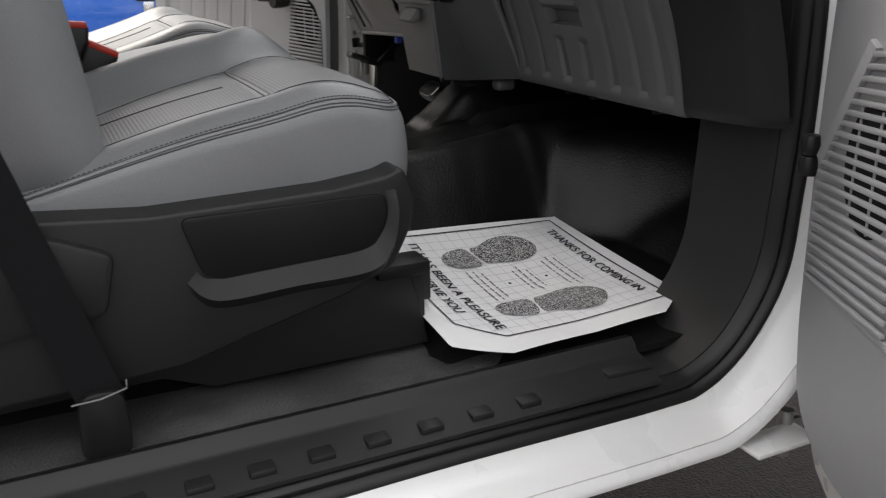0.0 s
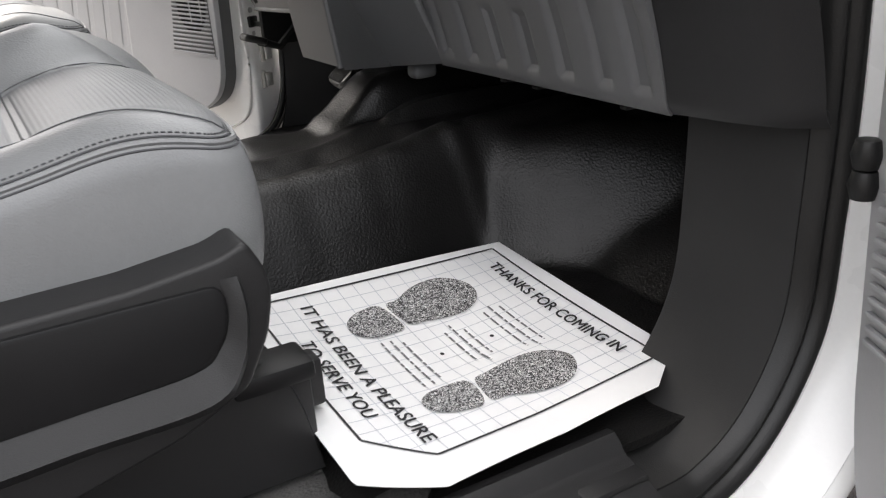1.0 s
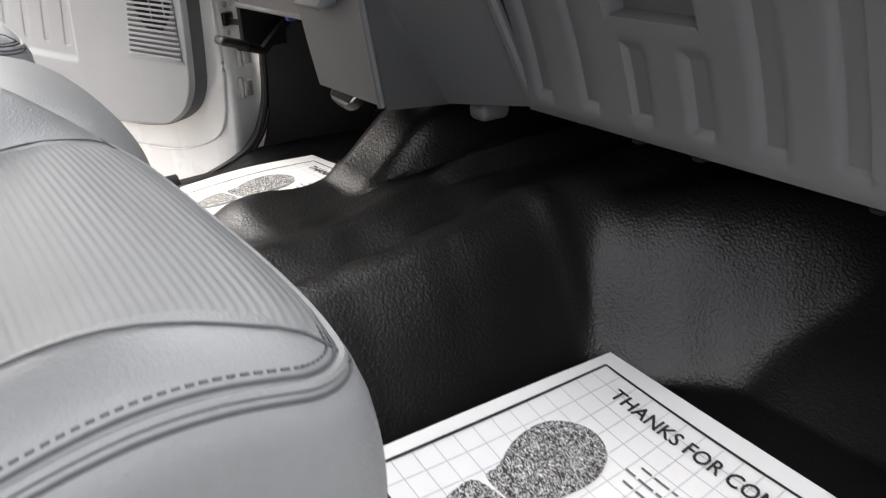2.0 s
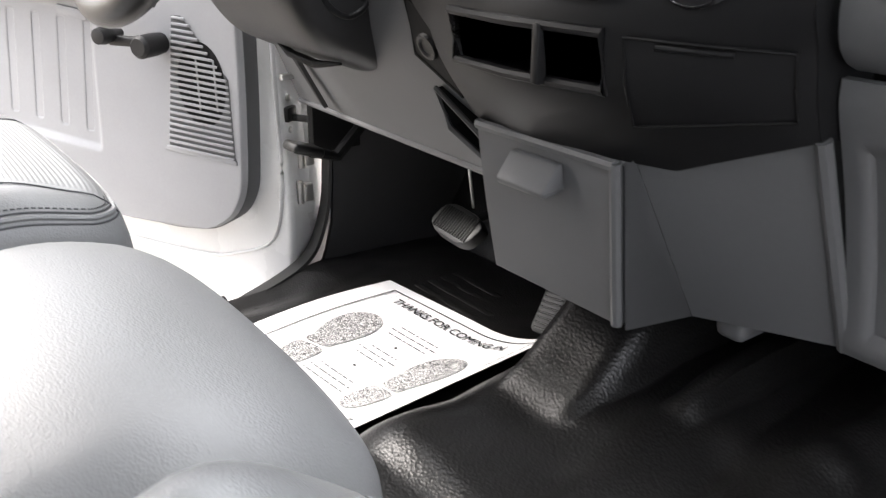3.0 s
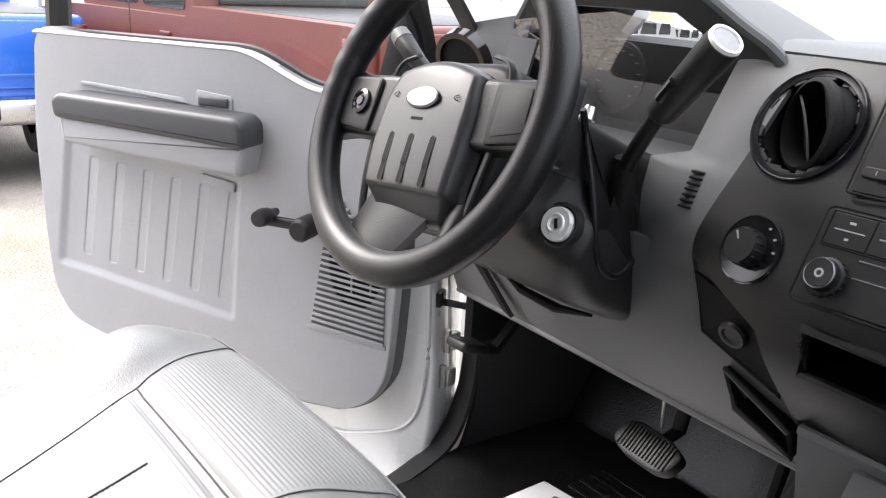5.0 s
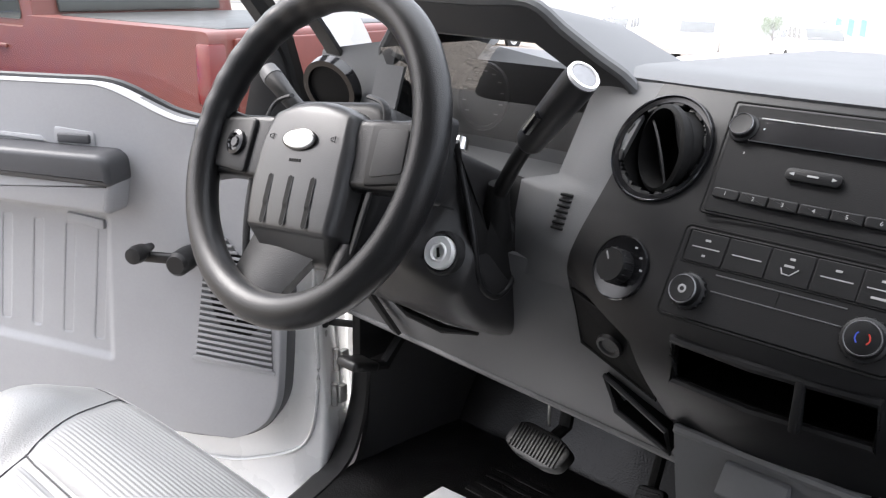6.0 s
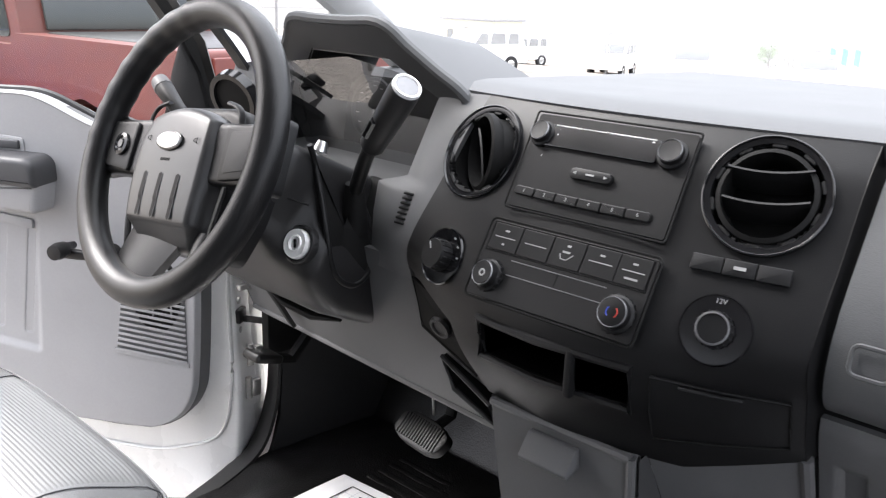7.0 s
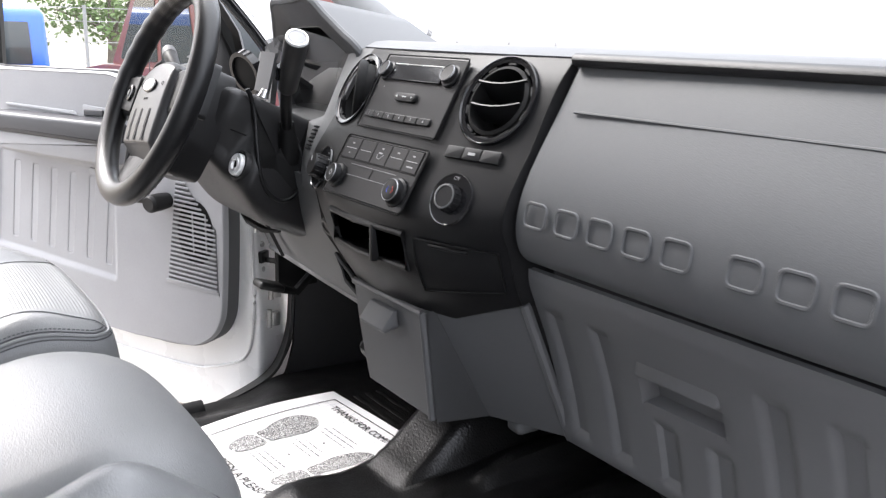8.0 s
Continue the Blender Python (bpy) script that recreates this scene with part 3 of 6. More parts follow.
        part("crank_hub", lathe([(0.017, 0), (0.019, 0.02), (0.019, 0.052), (0.014, 0.058), (0, 0.058)], 20, M @ Matrix.Translation((0.145, 0, 0.356)) @ Matrix.Rotation(radians(-90), 4, "X")), M_CHAR, crank)
        part("crank_knob", lathe([(0.006, 0.03), (0.009, 0.05), (0.0125, 0.056), (0.0145, 0.072), (0.0125, 0.084), (0, 0.086)], 20, M @ Matrix.Translation((0.199, 0, 0.374)) @ Matrix.Rotation(radians(-90), 4, "X")), M_CHAR, crank)
    cs, cz = (0.165, 0.330) if wide else (0.072, 0.292)
    s_in, s_out, rows, gap = (0.022, 0.262, 22, 0.0131) if wide else (0.018, 0.152, 23, 0.0101)
    # speaker grille: slats with a dark round opening behind
    sp = part("speaker_well", lathe([(0, 0.0012), (0.047, 0.0012), (0.047, -0.01)], 32, M @ Matrix.Translation((cs, 0, cz)) @ Matrix.Scale(1.5 if wide else 1.0, 4, (1, 0, 0)) @ Matrix.Rotation(radians(-90), 4, "X") @ Matrix.Scale(1.5, 4, (0, 1, 0))), M_DEEP, d, "dark speaker cone behind slats")
    slat = part("speaker_grille", prism([(s_in - 0.003, 0.160), (s_out + 0.008, 0.174), (s_out + 0.005, 0.182), (s_in - 0.003, 0.168)], 0.0, 0.003, X, 0.001), M_LIGHTGREY, d, "slatted light grey speaker grille")
    if not wide:
        # darker plate added behind the slats to paint the shadow in their gaps
        part("grille_shade_plate", prism([(s_in, 0.166), (s_out, 0.180), (0.118, 0.402), (0.100, 0.402), (s_in, 0.304)], 0.0, 0.0010, X), M_GREY, slat, "grey plate painting shade between the slats")
    for k in range(rows):
        z = 0.172 + gap * k
        s0 = s_in if z < 0.30 else s_in + (z - 0.30) * 0.78
        s1 = s_out - (z - 0.172) * 0.16
        part("slat", rbox(((s0 + s1) / 2, 0.0035, z + 0.004), (s1 - s0, 0.006 if wide else 0.0045, gap * 0.49), 0.002, 2, M @ Matrix.Translation(((s0 + s1) / 2, 0, z)) @ Matrix.Rotation(radians(-5), 4, "Y") @ Matrix.Translation((-(s0 + s1) / 2, 0, -z))), M_LIGHTGREY, slat)
    for k in (-0.018, 0.016):
        part("grille_bar", rbox((cs - 0.010 + k * (1.6 if wide else 1), 0.0015, cz), (0.003, 0.004, 0.13 if wide else 0.085), 0.001, 1, M), M_LIGHTGREY, slat)
    if wide:
        rail = [(s_in + 0.012, 0.306), (s_in + 0.128, 0.455), (s_in + 0.108, 0.462), (s_in - 0.008, 0.314)]
        part("grille_shoulder", prism(rail, 0.0, 0.007, X, 0.003), M_LIGHTGREY, d)
        for z in (0.298, 0.324):
            part("bump_stop", lathe([(0, 0.014), (0.010, 0.012), (0.013, 0.0), (0.010, -0.012), (0, -0.014)], 16, M @ Matrix.Translation((-0.002, 0.008, z))), M_SEAL, d, "black rubber bump stop")
    # glass with its frame
    if glass_up:
        fr = [(-0.02, 0.55), (0.02, 0.70), (0.17, 0.90), (0.33, 1.06), (0.60, 1.08), (0.69, 1.06), (0.715, 0.60)]
        part("window_frame", tube([M @ Vector((s, -0.075, z)) for s, z in fr], 0.022, 8), M_SEAL, d, "black window frame")
        gl = bmesh.new()
        gl.faces.new([gl.verts.new(X @ Vector((a, b, -0.08))) for a, b in ((0.0, 0.5), (0.7, 0.5), (0.70, 1.06), (0.60, 1.075), (0.34, 1.05), (0.18, 0.90), (0.03, 0.70))])
        inward(gl)
        g = part("window_glass", gl, M_GLASS, d, "clear raised door window")
        g.visible_shadow = False
        runs = [0.02 + 0.68 * k / 60 for k in range(61)]
        part("belt_cap", grid(lambda u, v: M @ Vector((runs[round(u * 60)], 0.002 - 0.034 * v, top(runs[round(u * 60)]) + 0.004 + 0.004 * math.sin(math.pi * min(1, v * 1.6)))), 60, 6, thick=0.004), M_LIGHTGREY, d, "light grey cap of the trim")
        part("belt_seal", tube(spline([M @ Vector((s, -0.041, top(s) + 0.003)) for s in (0.0, 0.05, 0.1, 0.13, 0.18, 0.22, 0.26, 0.3, 0.36, 0.5, 0.7)], 3), 0.0085, 8), M_SEAL, d, "black window belt seal")
        part("belt_strip", grid(lambda u, v: M @ Vector((runs[round(u * 60)], -0.042 - 0.036 * v, top(runs[round(u * 60)]) - 0.004 - 0.010 * v)), 60, 2, thick=0.003), M_SEAL, d, "black wiper strip along the glass")
        part("corner_sail", prism([(-0.03, 0.54), (0.075, 0.555), (0.05, 0.66), (0.03, 0.72), (0.0, 0.66)], -0.07, -0.045, X, 0.01), M_CHAR, d, "dark mirror corner cover")
    # check strap, bolts and hinges on the front edge
    part("check_strap_box", rbox((-0.046, -0.070, 0.240), (0.018, 0.028, 0.026), 0.003, 2, M), M_SEAL, d, "black door check strap")
    part("check_strap", rbox((-0.085, -0.070, 0.234), (0.07, 0.006, 0.012), 0.002, 2, M), M_SEAL, d)
    for z in (0.267, 0.212):
        part("bolt", lathe([(0.0, 0.007), (0.006, 0.006), (0.0075, 0.0), (0.011, -0.001), (0.011, -0.005)], 12, M @ Matrix.Translation((-0.043, -0.070, z)) @ Matrix.Rotation(radians(-90), 4, "Y")), M_ZINC, d, "zinc plated bolt")
    return d


DRIVER_DOOR = axes((0.035, 0.800, 0), (-0.523, 0.852, 0), (-0.852, -0.523, 0), (0, 0, 1))
door("door_1", DRIVER_DOOR, "open white truck door with light grey trim and window winder", True)
PD = radians(59.2)
PASS_DOOR = axes((0.103, -0.875, -0.073), (-math.cos(PD), -math.sin(PD), 0), (-math.sin(PD), math.cos(PD), 0), (0, 0, 1))
door("door_2", PASS_DOOR, "open white truck door with grey trim and slatted speaker", True, True)


def hinges():
    for side, x, y, z in ((1, 0.142, 0.778, 0.166), (1, 0.137, 0.778, 0.102), (-1, 0.16, -0.845, -0.17)):
        h = thing("door_hinge", (x, y, z), "bare metal door hinge on the white pillar", "hinge", "door hinges")
        k = 1.0 if side > 0 else 1.8
        part("leaf", rbox((x, y, z), (0.018 * k, 0.012, 0.032), 0.003, 2), M_ZINC, h)
        part("pin", lathe([(0, 0.022 * k), (0.006 * k, 0.02 * k), (0.006 * k, -0.02 * k), (0, -0.022 * k)], 12, Matrix.Translation((x - 0.012 * k, y + side * 0.004, z))), M_ZINC, h)
        if side < 0:
            part("arm", rbox((x - 0.065, y - 0.03, z + 0.012), (0.11, 0.05, 0.008), 0.003, 2), M_WHITE, h, "white painted hinge arm")


hinges()


# ---- dashboard ----
PROF = [(0.715, 0.040), (0.70, 0.030), (0.663, 0.0), (0.605, -0.032), (0.534, -0.074), (0.50, -0.087), (0.448, -0.080), (0.385, -0.043)]
BULGE = [(0.715, 0.02), (0.60, 0.025), (0.535, 0.030), (0.49, 0.055), (0.40, 0.062)]


def stack_x(y, z):
    return curve(PROF, z) + curve(BULGE, z) * (abs(y) / 0.22) ** 2


def on_stack(y, z, off=0.0):
    """Frame on the centre stack: local x to the right, y up the face, z out to the cab."""
    e = 0.004
    p = Vector((stack_x(y, z), y, z))
    up = (Vector((stack_x(y, z + e), y, z + e)) - p).normalized()
    right = (Vector((stack_x(y - e, z), y - e, z)) - p).normalized()
    out = right.cross(up).normalized()
    up = out.cross(right)
    return axes(p + out * off, right, up, out)


VENT_L, VENT_R = (0.146, 0.638), (-0.158, 0.645)
CUBBY = (0.074, -0.094, 0.493, 0.452)


def dashboard():
    d = thing("dashboard", (0.3, 0, 0.3), "grey truck dashboard with black centre stack and embossed passenger panel", "dashboard")
    # centre stack face, with holes for vents and cubby
    left = lambda z: lerp([(0.715, 0.168), (0.505, 0.218), (0.470, 0.125), (0.41, 0.100), (0.38, 0.088)], z)
    bot = lambda y: lerp([(-0.225, 0.432), (-0.095, 0.393), (0.21, 0.393)], y)

    def f(u, v):
        y = -0.226 + u * 0.431
        z = 0.692 + (bot(y) - 0.692) * v
        y = -0.226 + u * (left(z) + 0.226)
        return (stack_x(y, z), y, z)

    def keep(u, v):
        x, y, z = f(u, v)
        for cy, cz in (VENT_L, VENT_R):
            if math.hypot(y - cy, (z - cz) * 1.2) < 0.0455:
                return False
        return not (CUBBY[1] < y < CUBBY[0] and CUBBY[3] < z < CUBBY[2])
    part("stack_face", grid(f, 130, 90, thick=0.006, keep=keep), M_STACK, d, "satin black centre stack face")
    # side return of the stack towards the passenger
    part("return_panel", grid(lambda u, v: (stack_x(-0.226, 0.692 - 0.26 * v) + 0.05 * u, -0.227 - 0.008 * u, 0.692 - 0.26 * v), 4, 20, thick=0.005), M_STACK, d)
    # soft top pad reaching the windscreen
    edge_x = lambda y: 0.022 + 0.024 * min(1.0, (y / 0.226) ** 2) + 0.035 * step(-0.586, -0.80, y) ** 2

    def top(u, v):
        y = 0.225 - 1.025 * u
        x0 = edge_x(y)
        x = x0 + (0.60 - x0) * v - 0.10 * (abs(y) / 0.8) ** 2 * v
        return (x, y, 0.694 + 0.010 * step(0, 0.06, v) - 0.010 * v)
    part("top_pad", grid(top, 40, 24, thick=0.02), M_PAD, d, "pale grey padded dash top")
    part("top_lip", tube([(edge_x(-0.235 - 0.56 * k / 24) - 0.004, -0.235 - 0.56 * k / 24, 0.6915) for k in range(25)], 0.009, 10, flat=0.8), M_CHAR, d, "dark line under the dash top")
    # passenger upper panel
    UP = [(0.70, 0.055), (0.637, 0.018), (0.57, -0.020), (0.53, -0.031), (0.50, -0.026), (0.485, -0.012), (0.478, 0.006)]

    def upper(u, v):
        y = -0.236 - 0.565 * u
        z = 0.694 - 0.214 * v
        return (curve(UP, z) + 0.035 * step(0.62, 1.0, u) ** 2 - 0.004 * math.sin(math.pi * u), y, z)
    part("passenger_panel", grid(upper, 30, 40, thick=0.012), M_PAD, d, "grey padded passenger dash panel")
    ridge = [(curve(UP, 0.641) - 0.0036, -0.262 - 0.02 * k, 0.641) for k in range(24)]
    part("panel_crease", tube(ridge, 0.0016, 6), M_PAD, d)
    # embossed plain letter blocks across the panel
    for k, w in enumerate((1, 1, 1, 1, 1, 0, 1, 1, 1, 1)):
        if w:
            yc = -0.268 - 0.0445 * k + (0.022 if k > 5 else 0)
            up = (Vector((curve(UP, 0.56), 0, 0.56)) - Vector((curve(UP, 0.52), 0, 0.52))).normalized()
            out = Vector((0, -1, 0)).cross(up)
            m = axes(Vector((curve(UP, 0.541) - 0.0040, yc, 0.541)), (0, -1, 0), up, out)
            ring_pts = [m @ Vector((x, y, 0)) for x, y in rect(0.030, 0.024, 0.006, 3)]
            part("embossed_letter", tube(ring_pts, 0.0019, 6, closed=True, up=out, flat=0.8), M_PAD, d, "raised plain block lettering")
    # glove box: lower door with grooves and latch recess
    LO = [(0.476, 0.000), (0.46, 0.002), (0.40, 0.028), (0.34, 0.050), (0.29, 0.064), (0.266, 0.070), (0.255, 0.080)]
    ribs = (-0.260, -0.325, -0.391, -0.457, -0.523, -0.589, -0.645)

    def glove(u, v):
        y = -0.232 - 0.445 * u
        z = 0.476 - 0.215 * v
        x = curve(LO, z)
        for k, r in enumerate(ribs):
            t0 = 0.44 if k < 2 else 0.355 if k < 4 else 0.44
            inside = step(0.017, 0.012, abs(y - r)) * step(0.272, 0.282, z) * step(t0, t0 - 0.012, z)
            x += 0.006 * inside
        lat = step(0.055, 0.048, abs(y + 0.418)) * step(0.362, 0.368, z) * step(0.401, 0.397, z)
        return (x + 0.018 * lat, y, z)
    gb = part("glove_box_door", grid(glove, 150, 70, thick=0.008), M_GREY, d, "grey ribbed glove box door", sharp=50)
    part("latch_flap", rbox((curve(LO, 0.42) - 0.002, -0.418, 0.418), (0.008, 0.098, 0.038), 0.003, 2), M_GREY, gb)
    part("glove_edge", tube([(curve(LO, 0.258), -0.232 - 0.445 * k / 12, 0.260) for k in range(13)], 0.005, 8), M_CHAR, d)
    for y in (-0.37, -0.44, -0.6):
        part("clip", rbox((0.082, y, 0.252), (0.02, 0.012, 0.006), 0.002, 1), M_DEEP, d)
    # dark end panel by the passenger pillar
    END = [(-0.679, 0.0), (-0.74, 0.012), (-0.79, 0.03), (-0.815, 0.06)]

    def end(u, v):
        y = -0.678 - 0.137 * u
        z = 0.476 - 0.218 * v
        return (curve(LO, z) + 0.004 - 0.012 * v + lerp([(-a, b) for a, b in END], -y) * 0.9, y, z)
    part("end_panel", grid(end, 14, 30, thick=0.02), M_CHAR, d, "dark dash end panel")
    # console below the stack: bin with its side, and the panel up to the glove box
    BX = lambda z: lerp([(0.395, -0.046), (0.25, -0.028)], z)
    bn = part("bin_door", grid(lambda u, v: (BX(0.392 - 0.142 * v) - 0.006 * math.sin(math.pi * v) * 0.3, 0.082 - 0.172 * u - (0.012 * v if u == 0 else 0), 0.392 - 0.142 * v), 2, 8, thick=0.012), M_GREY, d, "grey fold-out storage bin door")
    part("bin_edge", tube([(BX(0.392 - 0.142 * k / 8) - 0.0005, -0.087, 0.392 - 0.142 * k / 8) for k in range(9)], 0.005, 8), M_GREY, bn)
    part("bin_top_edge", tube([(BX(0.39) - 0.0005, 0.08 - 0.167 * k / 8, 0.390) for k in range(9)], 0.005, 8), M_GREY, bn)
    hm = axes(Vector((-0.048, -0.003, 0.366)), (0, -1, 0), Vector((-0.12, 0, 1)).normalized(), Vector((-1, 0, -0.12)).normalized())
    wedge = hm @ Matrix(((0, 0, 1, 0), (0, 1, 0, 0), (1, 0, 0, 0), (0, 0, 0, 1)))
    part("pull_handle", prism(tri_loop([(-0.004, 0.013), (0.003, 0.013), (0.022, -0.007), (0.019, -0.013), (-0.004, -0.011)], 0.0020, 3), -0.029, 0.029, wedge, 0.003, 2), M_GREY, bn, "grey wedge-shaped finger pull")
    side = bmesh.new()
    side.faces.new([side.verts.new(p) for p in ((-0.044, -0.0945, 0.392), (-0.026, -0.0945, 0.247), (0.047, -0.105, 0.243), (-0.036, -0.0975, 0.396))])
    bmesh.ops.solidify(side, geom=side.faces[:], thickness=0.006)
    part("bin_side", side, M_GREY, d)
    def shroud(u, v):
        a = Vector((-0.036, -0.098, 0.396)).lerp(Vector((0.046, -0.106, 0.244)), v)
        b = Vector((-0.006, -0.226, 0.434)).lerp(Vector((0.072, -0.229, 0.258)), v)
        return a.lerp(b, u)
    part("console_panel", grid(shroud, 8, 8, thick=-0.010), M_GREY, d, "grey lower console panel")
    part("console_panel_edge", tube([shroud(1.0, k / 8) for k in range(9)], 0.006, 8), M_GREY, d)
    left_side = bmesh.new()
    left_side.faces.new([left_side.verts.new(p) for p in ((-0.043, 0.084, 0.394), (-0.026, 0.072, 0.25), (0.09, 0.08, 0.25), (0.09, 0.095, 0.40))])
    bmesh.ops.solidify(left_side, geom=left_side.faces[:], thickness=0.006)
    part("bin_side", left_side, M_GREY, d)
    # driver knee panel
    KB = lambda y: Vector((0.026 + (y - 0.10) * 0.142, y, 0.313 - (y - 0.10) * 0.062))
    KT = lambda y: Vector((-0.030 + 0.05 * step(0.45, 0.74, y), y, 0.505))

    def knee(u, v):
        y0 = lerp([(0.0, 0.205), (0.3, 0.19), (0.36, 0.115), (1.0, 0.082)], v)
        y = y0 + (0.75 - y0) * u
        a, b = KT(y), KB(y)
        p = a.lerp(b, v)
        p.x -= 0.022 * math.sin(math.pi * v) * step(0.6, 0.4, y)
        return p

    slot = [(-0.026, 0.172, 0.404), (-0.026, 0.099, 0.370), (-0.014, 0.098, 0.341), (-0.016, 0.161, 0.365)]

    def clear(u, v):
        """Leaves the open slot free."""
        p = knee(u, v)
        sides = [(b[1] - a[1]) * (p.z - a[2]) - (b[2] - a[2]) * (p.y - a[1]) for a, b in zip(slot, slot[1:] + slot[:1])]
        return not (all(s > 0 for s in sides) or all(s < 0 for s in sides))
    part("knee_panel", grid(knee, 150, 100, thick=-0.008, keep=clear), M_GREY, d, "grey driver knee panel")
    part("knee_panel_edge", tube([KB(0.095 + 0.65 * k / 16) for k in range(17)], 0.005, 8), M_GREY, d)
    part("side_vent_post", rbox((0.115, 0.70, 0.40), (0.03, 0.05, 0.26), 0.008, 3, Matrix.Translation((0.115, 0.7, 0.4)) @ Matrix.Rotation(radians(-12), 4, "Y") @ Matrix.Translation((-0.115, -0.7, -0.4))), M_CHAR, d)
    # power point panel and open slot left of the stack
    def quad(nm, pts, material, label, thick=0.006):
        bm = bmesh.new()
        bm.faces.new([bm.verts.new(p) for p in pts])
        bmesh.ops.recalc_face_normals(bm, faces=bm.faces)
        bmesh.ops.solidify(bm, geom=bm.faces[:], thickness=thick)
        return part(nm, bm, material, d, label)
    up_pts = [(-0.036, 0.212, 0.490), (-0.056, 0.112, 0.468), (-0.046, 0.103, 0.410), (-0.032, 0.198, 0.435)]
    quad("socket_panel", up_pts, M_DEEP, "black power socket panel", 0.003)
    part("socket_panel_edge", tube(up_pts, 0.0017, 6, closed=True), M_DEEP, d)
    bx = bmesh.new()
    rim = [bx.verts.new(p) for p in slot]
    back = [bx.verts.new(Vector(p) + Vector((0.05, 0.004, 0.012))) for p in slot]
    for k in range(4):
        bx.faces.new((rim[k], rim[(k + 1) % 4], back[(k + 1) % 4], back[k]))
    bx.faces.new(back)
    bmesh.ops.recalc_face_normals(bx, faces=bx.faces)
    bmesh.ops.reverse_faces(bx, faces=bx.faces)
    part("open_slot", bx, M_DEEP, d, "open dark slot")
    part("slot_rim", tube(slot, 0.0030, 6, closed=True), M_TRIM, d)
    part("power_socket", lathe([(0.0, 0.002), (0.008, 0.002), (0.010, 0.004), (0.013, 0.004), (0.014, 0.0)], 20, axes(Vector((-0.046, 0.157, 0.449)), (0, -1, 0), Vector((-0.4, 0, 0.92)).normalized(), Vector((-0.92, 0, -0.4)).normalized())), M_CHAR, d, "round covered power socket")
    # slatted side trim of the stack towards the column
    def sidetrim(u, v):
        z = 0.692 - 0.205 * v
        y0 = lerp([(0.715, 0.166), (0.505, 0.216)], z)
        y1 = lerp([(0.692, 0.246), (0.674, 0.252), (0.592, 0.266), (0.580, 0.311), (0.476, 0.312)], z)
        x1 = lerp([(0.692, 0.040), (0.674, 0.035), (0.584, 0.002), (0.476, -0.020)], z)
        x0 = stack_x(y0, z)
        return (x0 + (x1 - x0) * u - 0.006 * math.sin(math.pi * u), y0 + (y1 - y0) * u, z)
    part("column_side_trim", grid(sidetrim, 12, 60, thick=0.006), M_GREY, d, "grey trim with small slots")
    for k in range(7):
        z = 0.580 - 0.0052 * k
        y0 = lerp([(0.715, 0.166), (0.505, 0.216)], z)
        y1 = lerp([(0.592, 0.266), (0.580, 0.311)], z)
        p = sidetrim((0.2335 - y0) / (y1 - y0), (0.692 - z) / 0.205)
        part("slot", rbox((p[0] - 0.0005, 0.2335, z), (0.005, 0.015, 0.0026), 0.0008, 1), M_DEEP, d)
    # fuse cover and its dark gap on the far left of the knee panel
    quad("knee_gap", [(0.050, 0.703, 0.420), (0.044, 0.676, 0.424), (0.066, 0.560, 0.302), (0.074, 0.585, 0.302)], M_DEEP, "dark gap beside the fuse cover")
    # instrument binnacle
    hood_in = [(0.235, 0.575), (0.235, 0.673), (0.320, 0.724), (0.515, 0.722), (0.595, 0.66), (0.61, 0.575)]
    hood_out = [(0.203, 0.60), (0.203, 0.690), (0.312, 0.762), (0.535, 0.760), (0.625, 0.685), (0.635, 0.575)]
    lean = lambda y: 0.20 * max(0.0, y - 0.32)

    def hood(o, x_of, drop=0.0):
        return lambda u, v: (lambda i, t: (x_of(v, o[i][1] + (o[i + 1][1] - o[i][1]) * t) + lean(o[i][0] + (o[i + 1][0] - o[i][0]) * t), o[i][0] + (o[i + 1][0] - o[i][0]) * t, (o[i][1] + (o[i + 1][1] - o[i][1]) * t) * (1 - drop * v) + 0.66 * drop * v))(min(4, int(u * 5)), u * 5 - min(4, int(u * 5)))
    part("binnacle_hood", grid(hood(hood_out, lambda v, z: 0.028 - 0.35 * (z - 0.69) + 0.17 * v, 0.25), 30, 6, thick=0.005), M_PAD, d, "grey instrument hood")

    def face(u, v):
        i, t = min(4, int(u * 5)), u * 5 - min(4, int(u * 5))
        a = [hood_out[i][k] + (hood_out[i + 1][k] - hood_out[i][k]) * t for k in (0, 1)]
        b = [hood_in[i][k] + (hood_in[i + 1][k] - hood_in[i][k]) * t for k in (0, 1)]
        y, z = a[0] + (b[0] - a[0]) * v, a[1] + (b[1] - a[1]) * v
        return (0.027 - 0.35 * (z - 0.69) + 0.012 * v + lean(y), y, z)
    rimline = spline([face((k + 0.5 * (k == 0)) / 30, 0.0) for k in range(0, 31, 2)], 4)
    part("hood_edge", tube(rimline, 0.0065, 8), M_PAD, d, "rounded grey hood edge")
    part("binnacle_face", grid(face, 30, 3, thick=0.004), M_TRIM, d, "dark grey hood front edge")
    post = lambda u, v: Vector((0.030, 0.585, 0.608)).lerp(Vector((0.046, 0.583, 0.676)), v).lerp(Vector((0.040, 0.551, 0.604)).lerp(Vector((0.056, 0.545, 0.674)), v), u)
    part("cluster_side_post", grid(post, 4, 6, thick=0.006), M_GREY, d, "light grey post beside the gauges")
    part("binnacle_tunnel", grid(hood(hood_in, lambda v, z: 0.037 - 0.35 * (z - 0.69) + 0.13 * v), 30, 4, thick=0.004), M_CHAR, d)
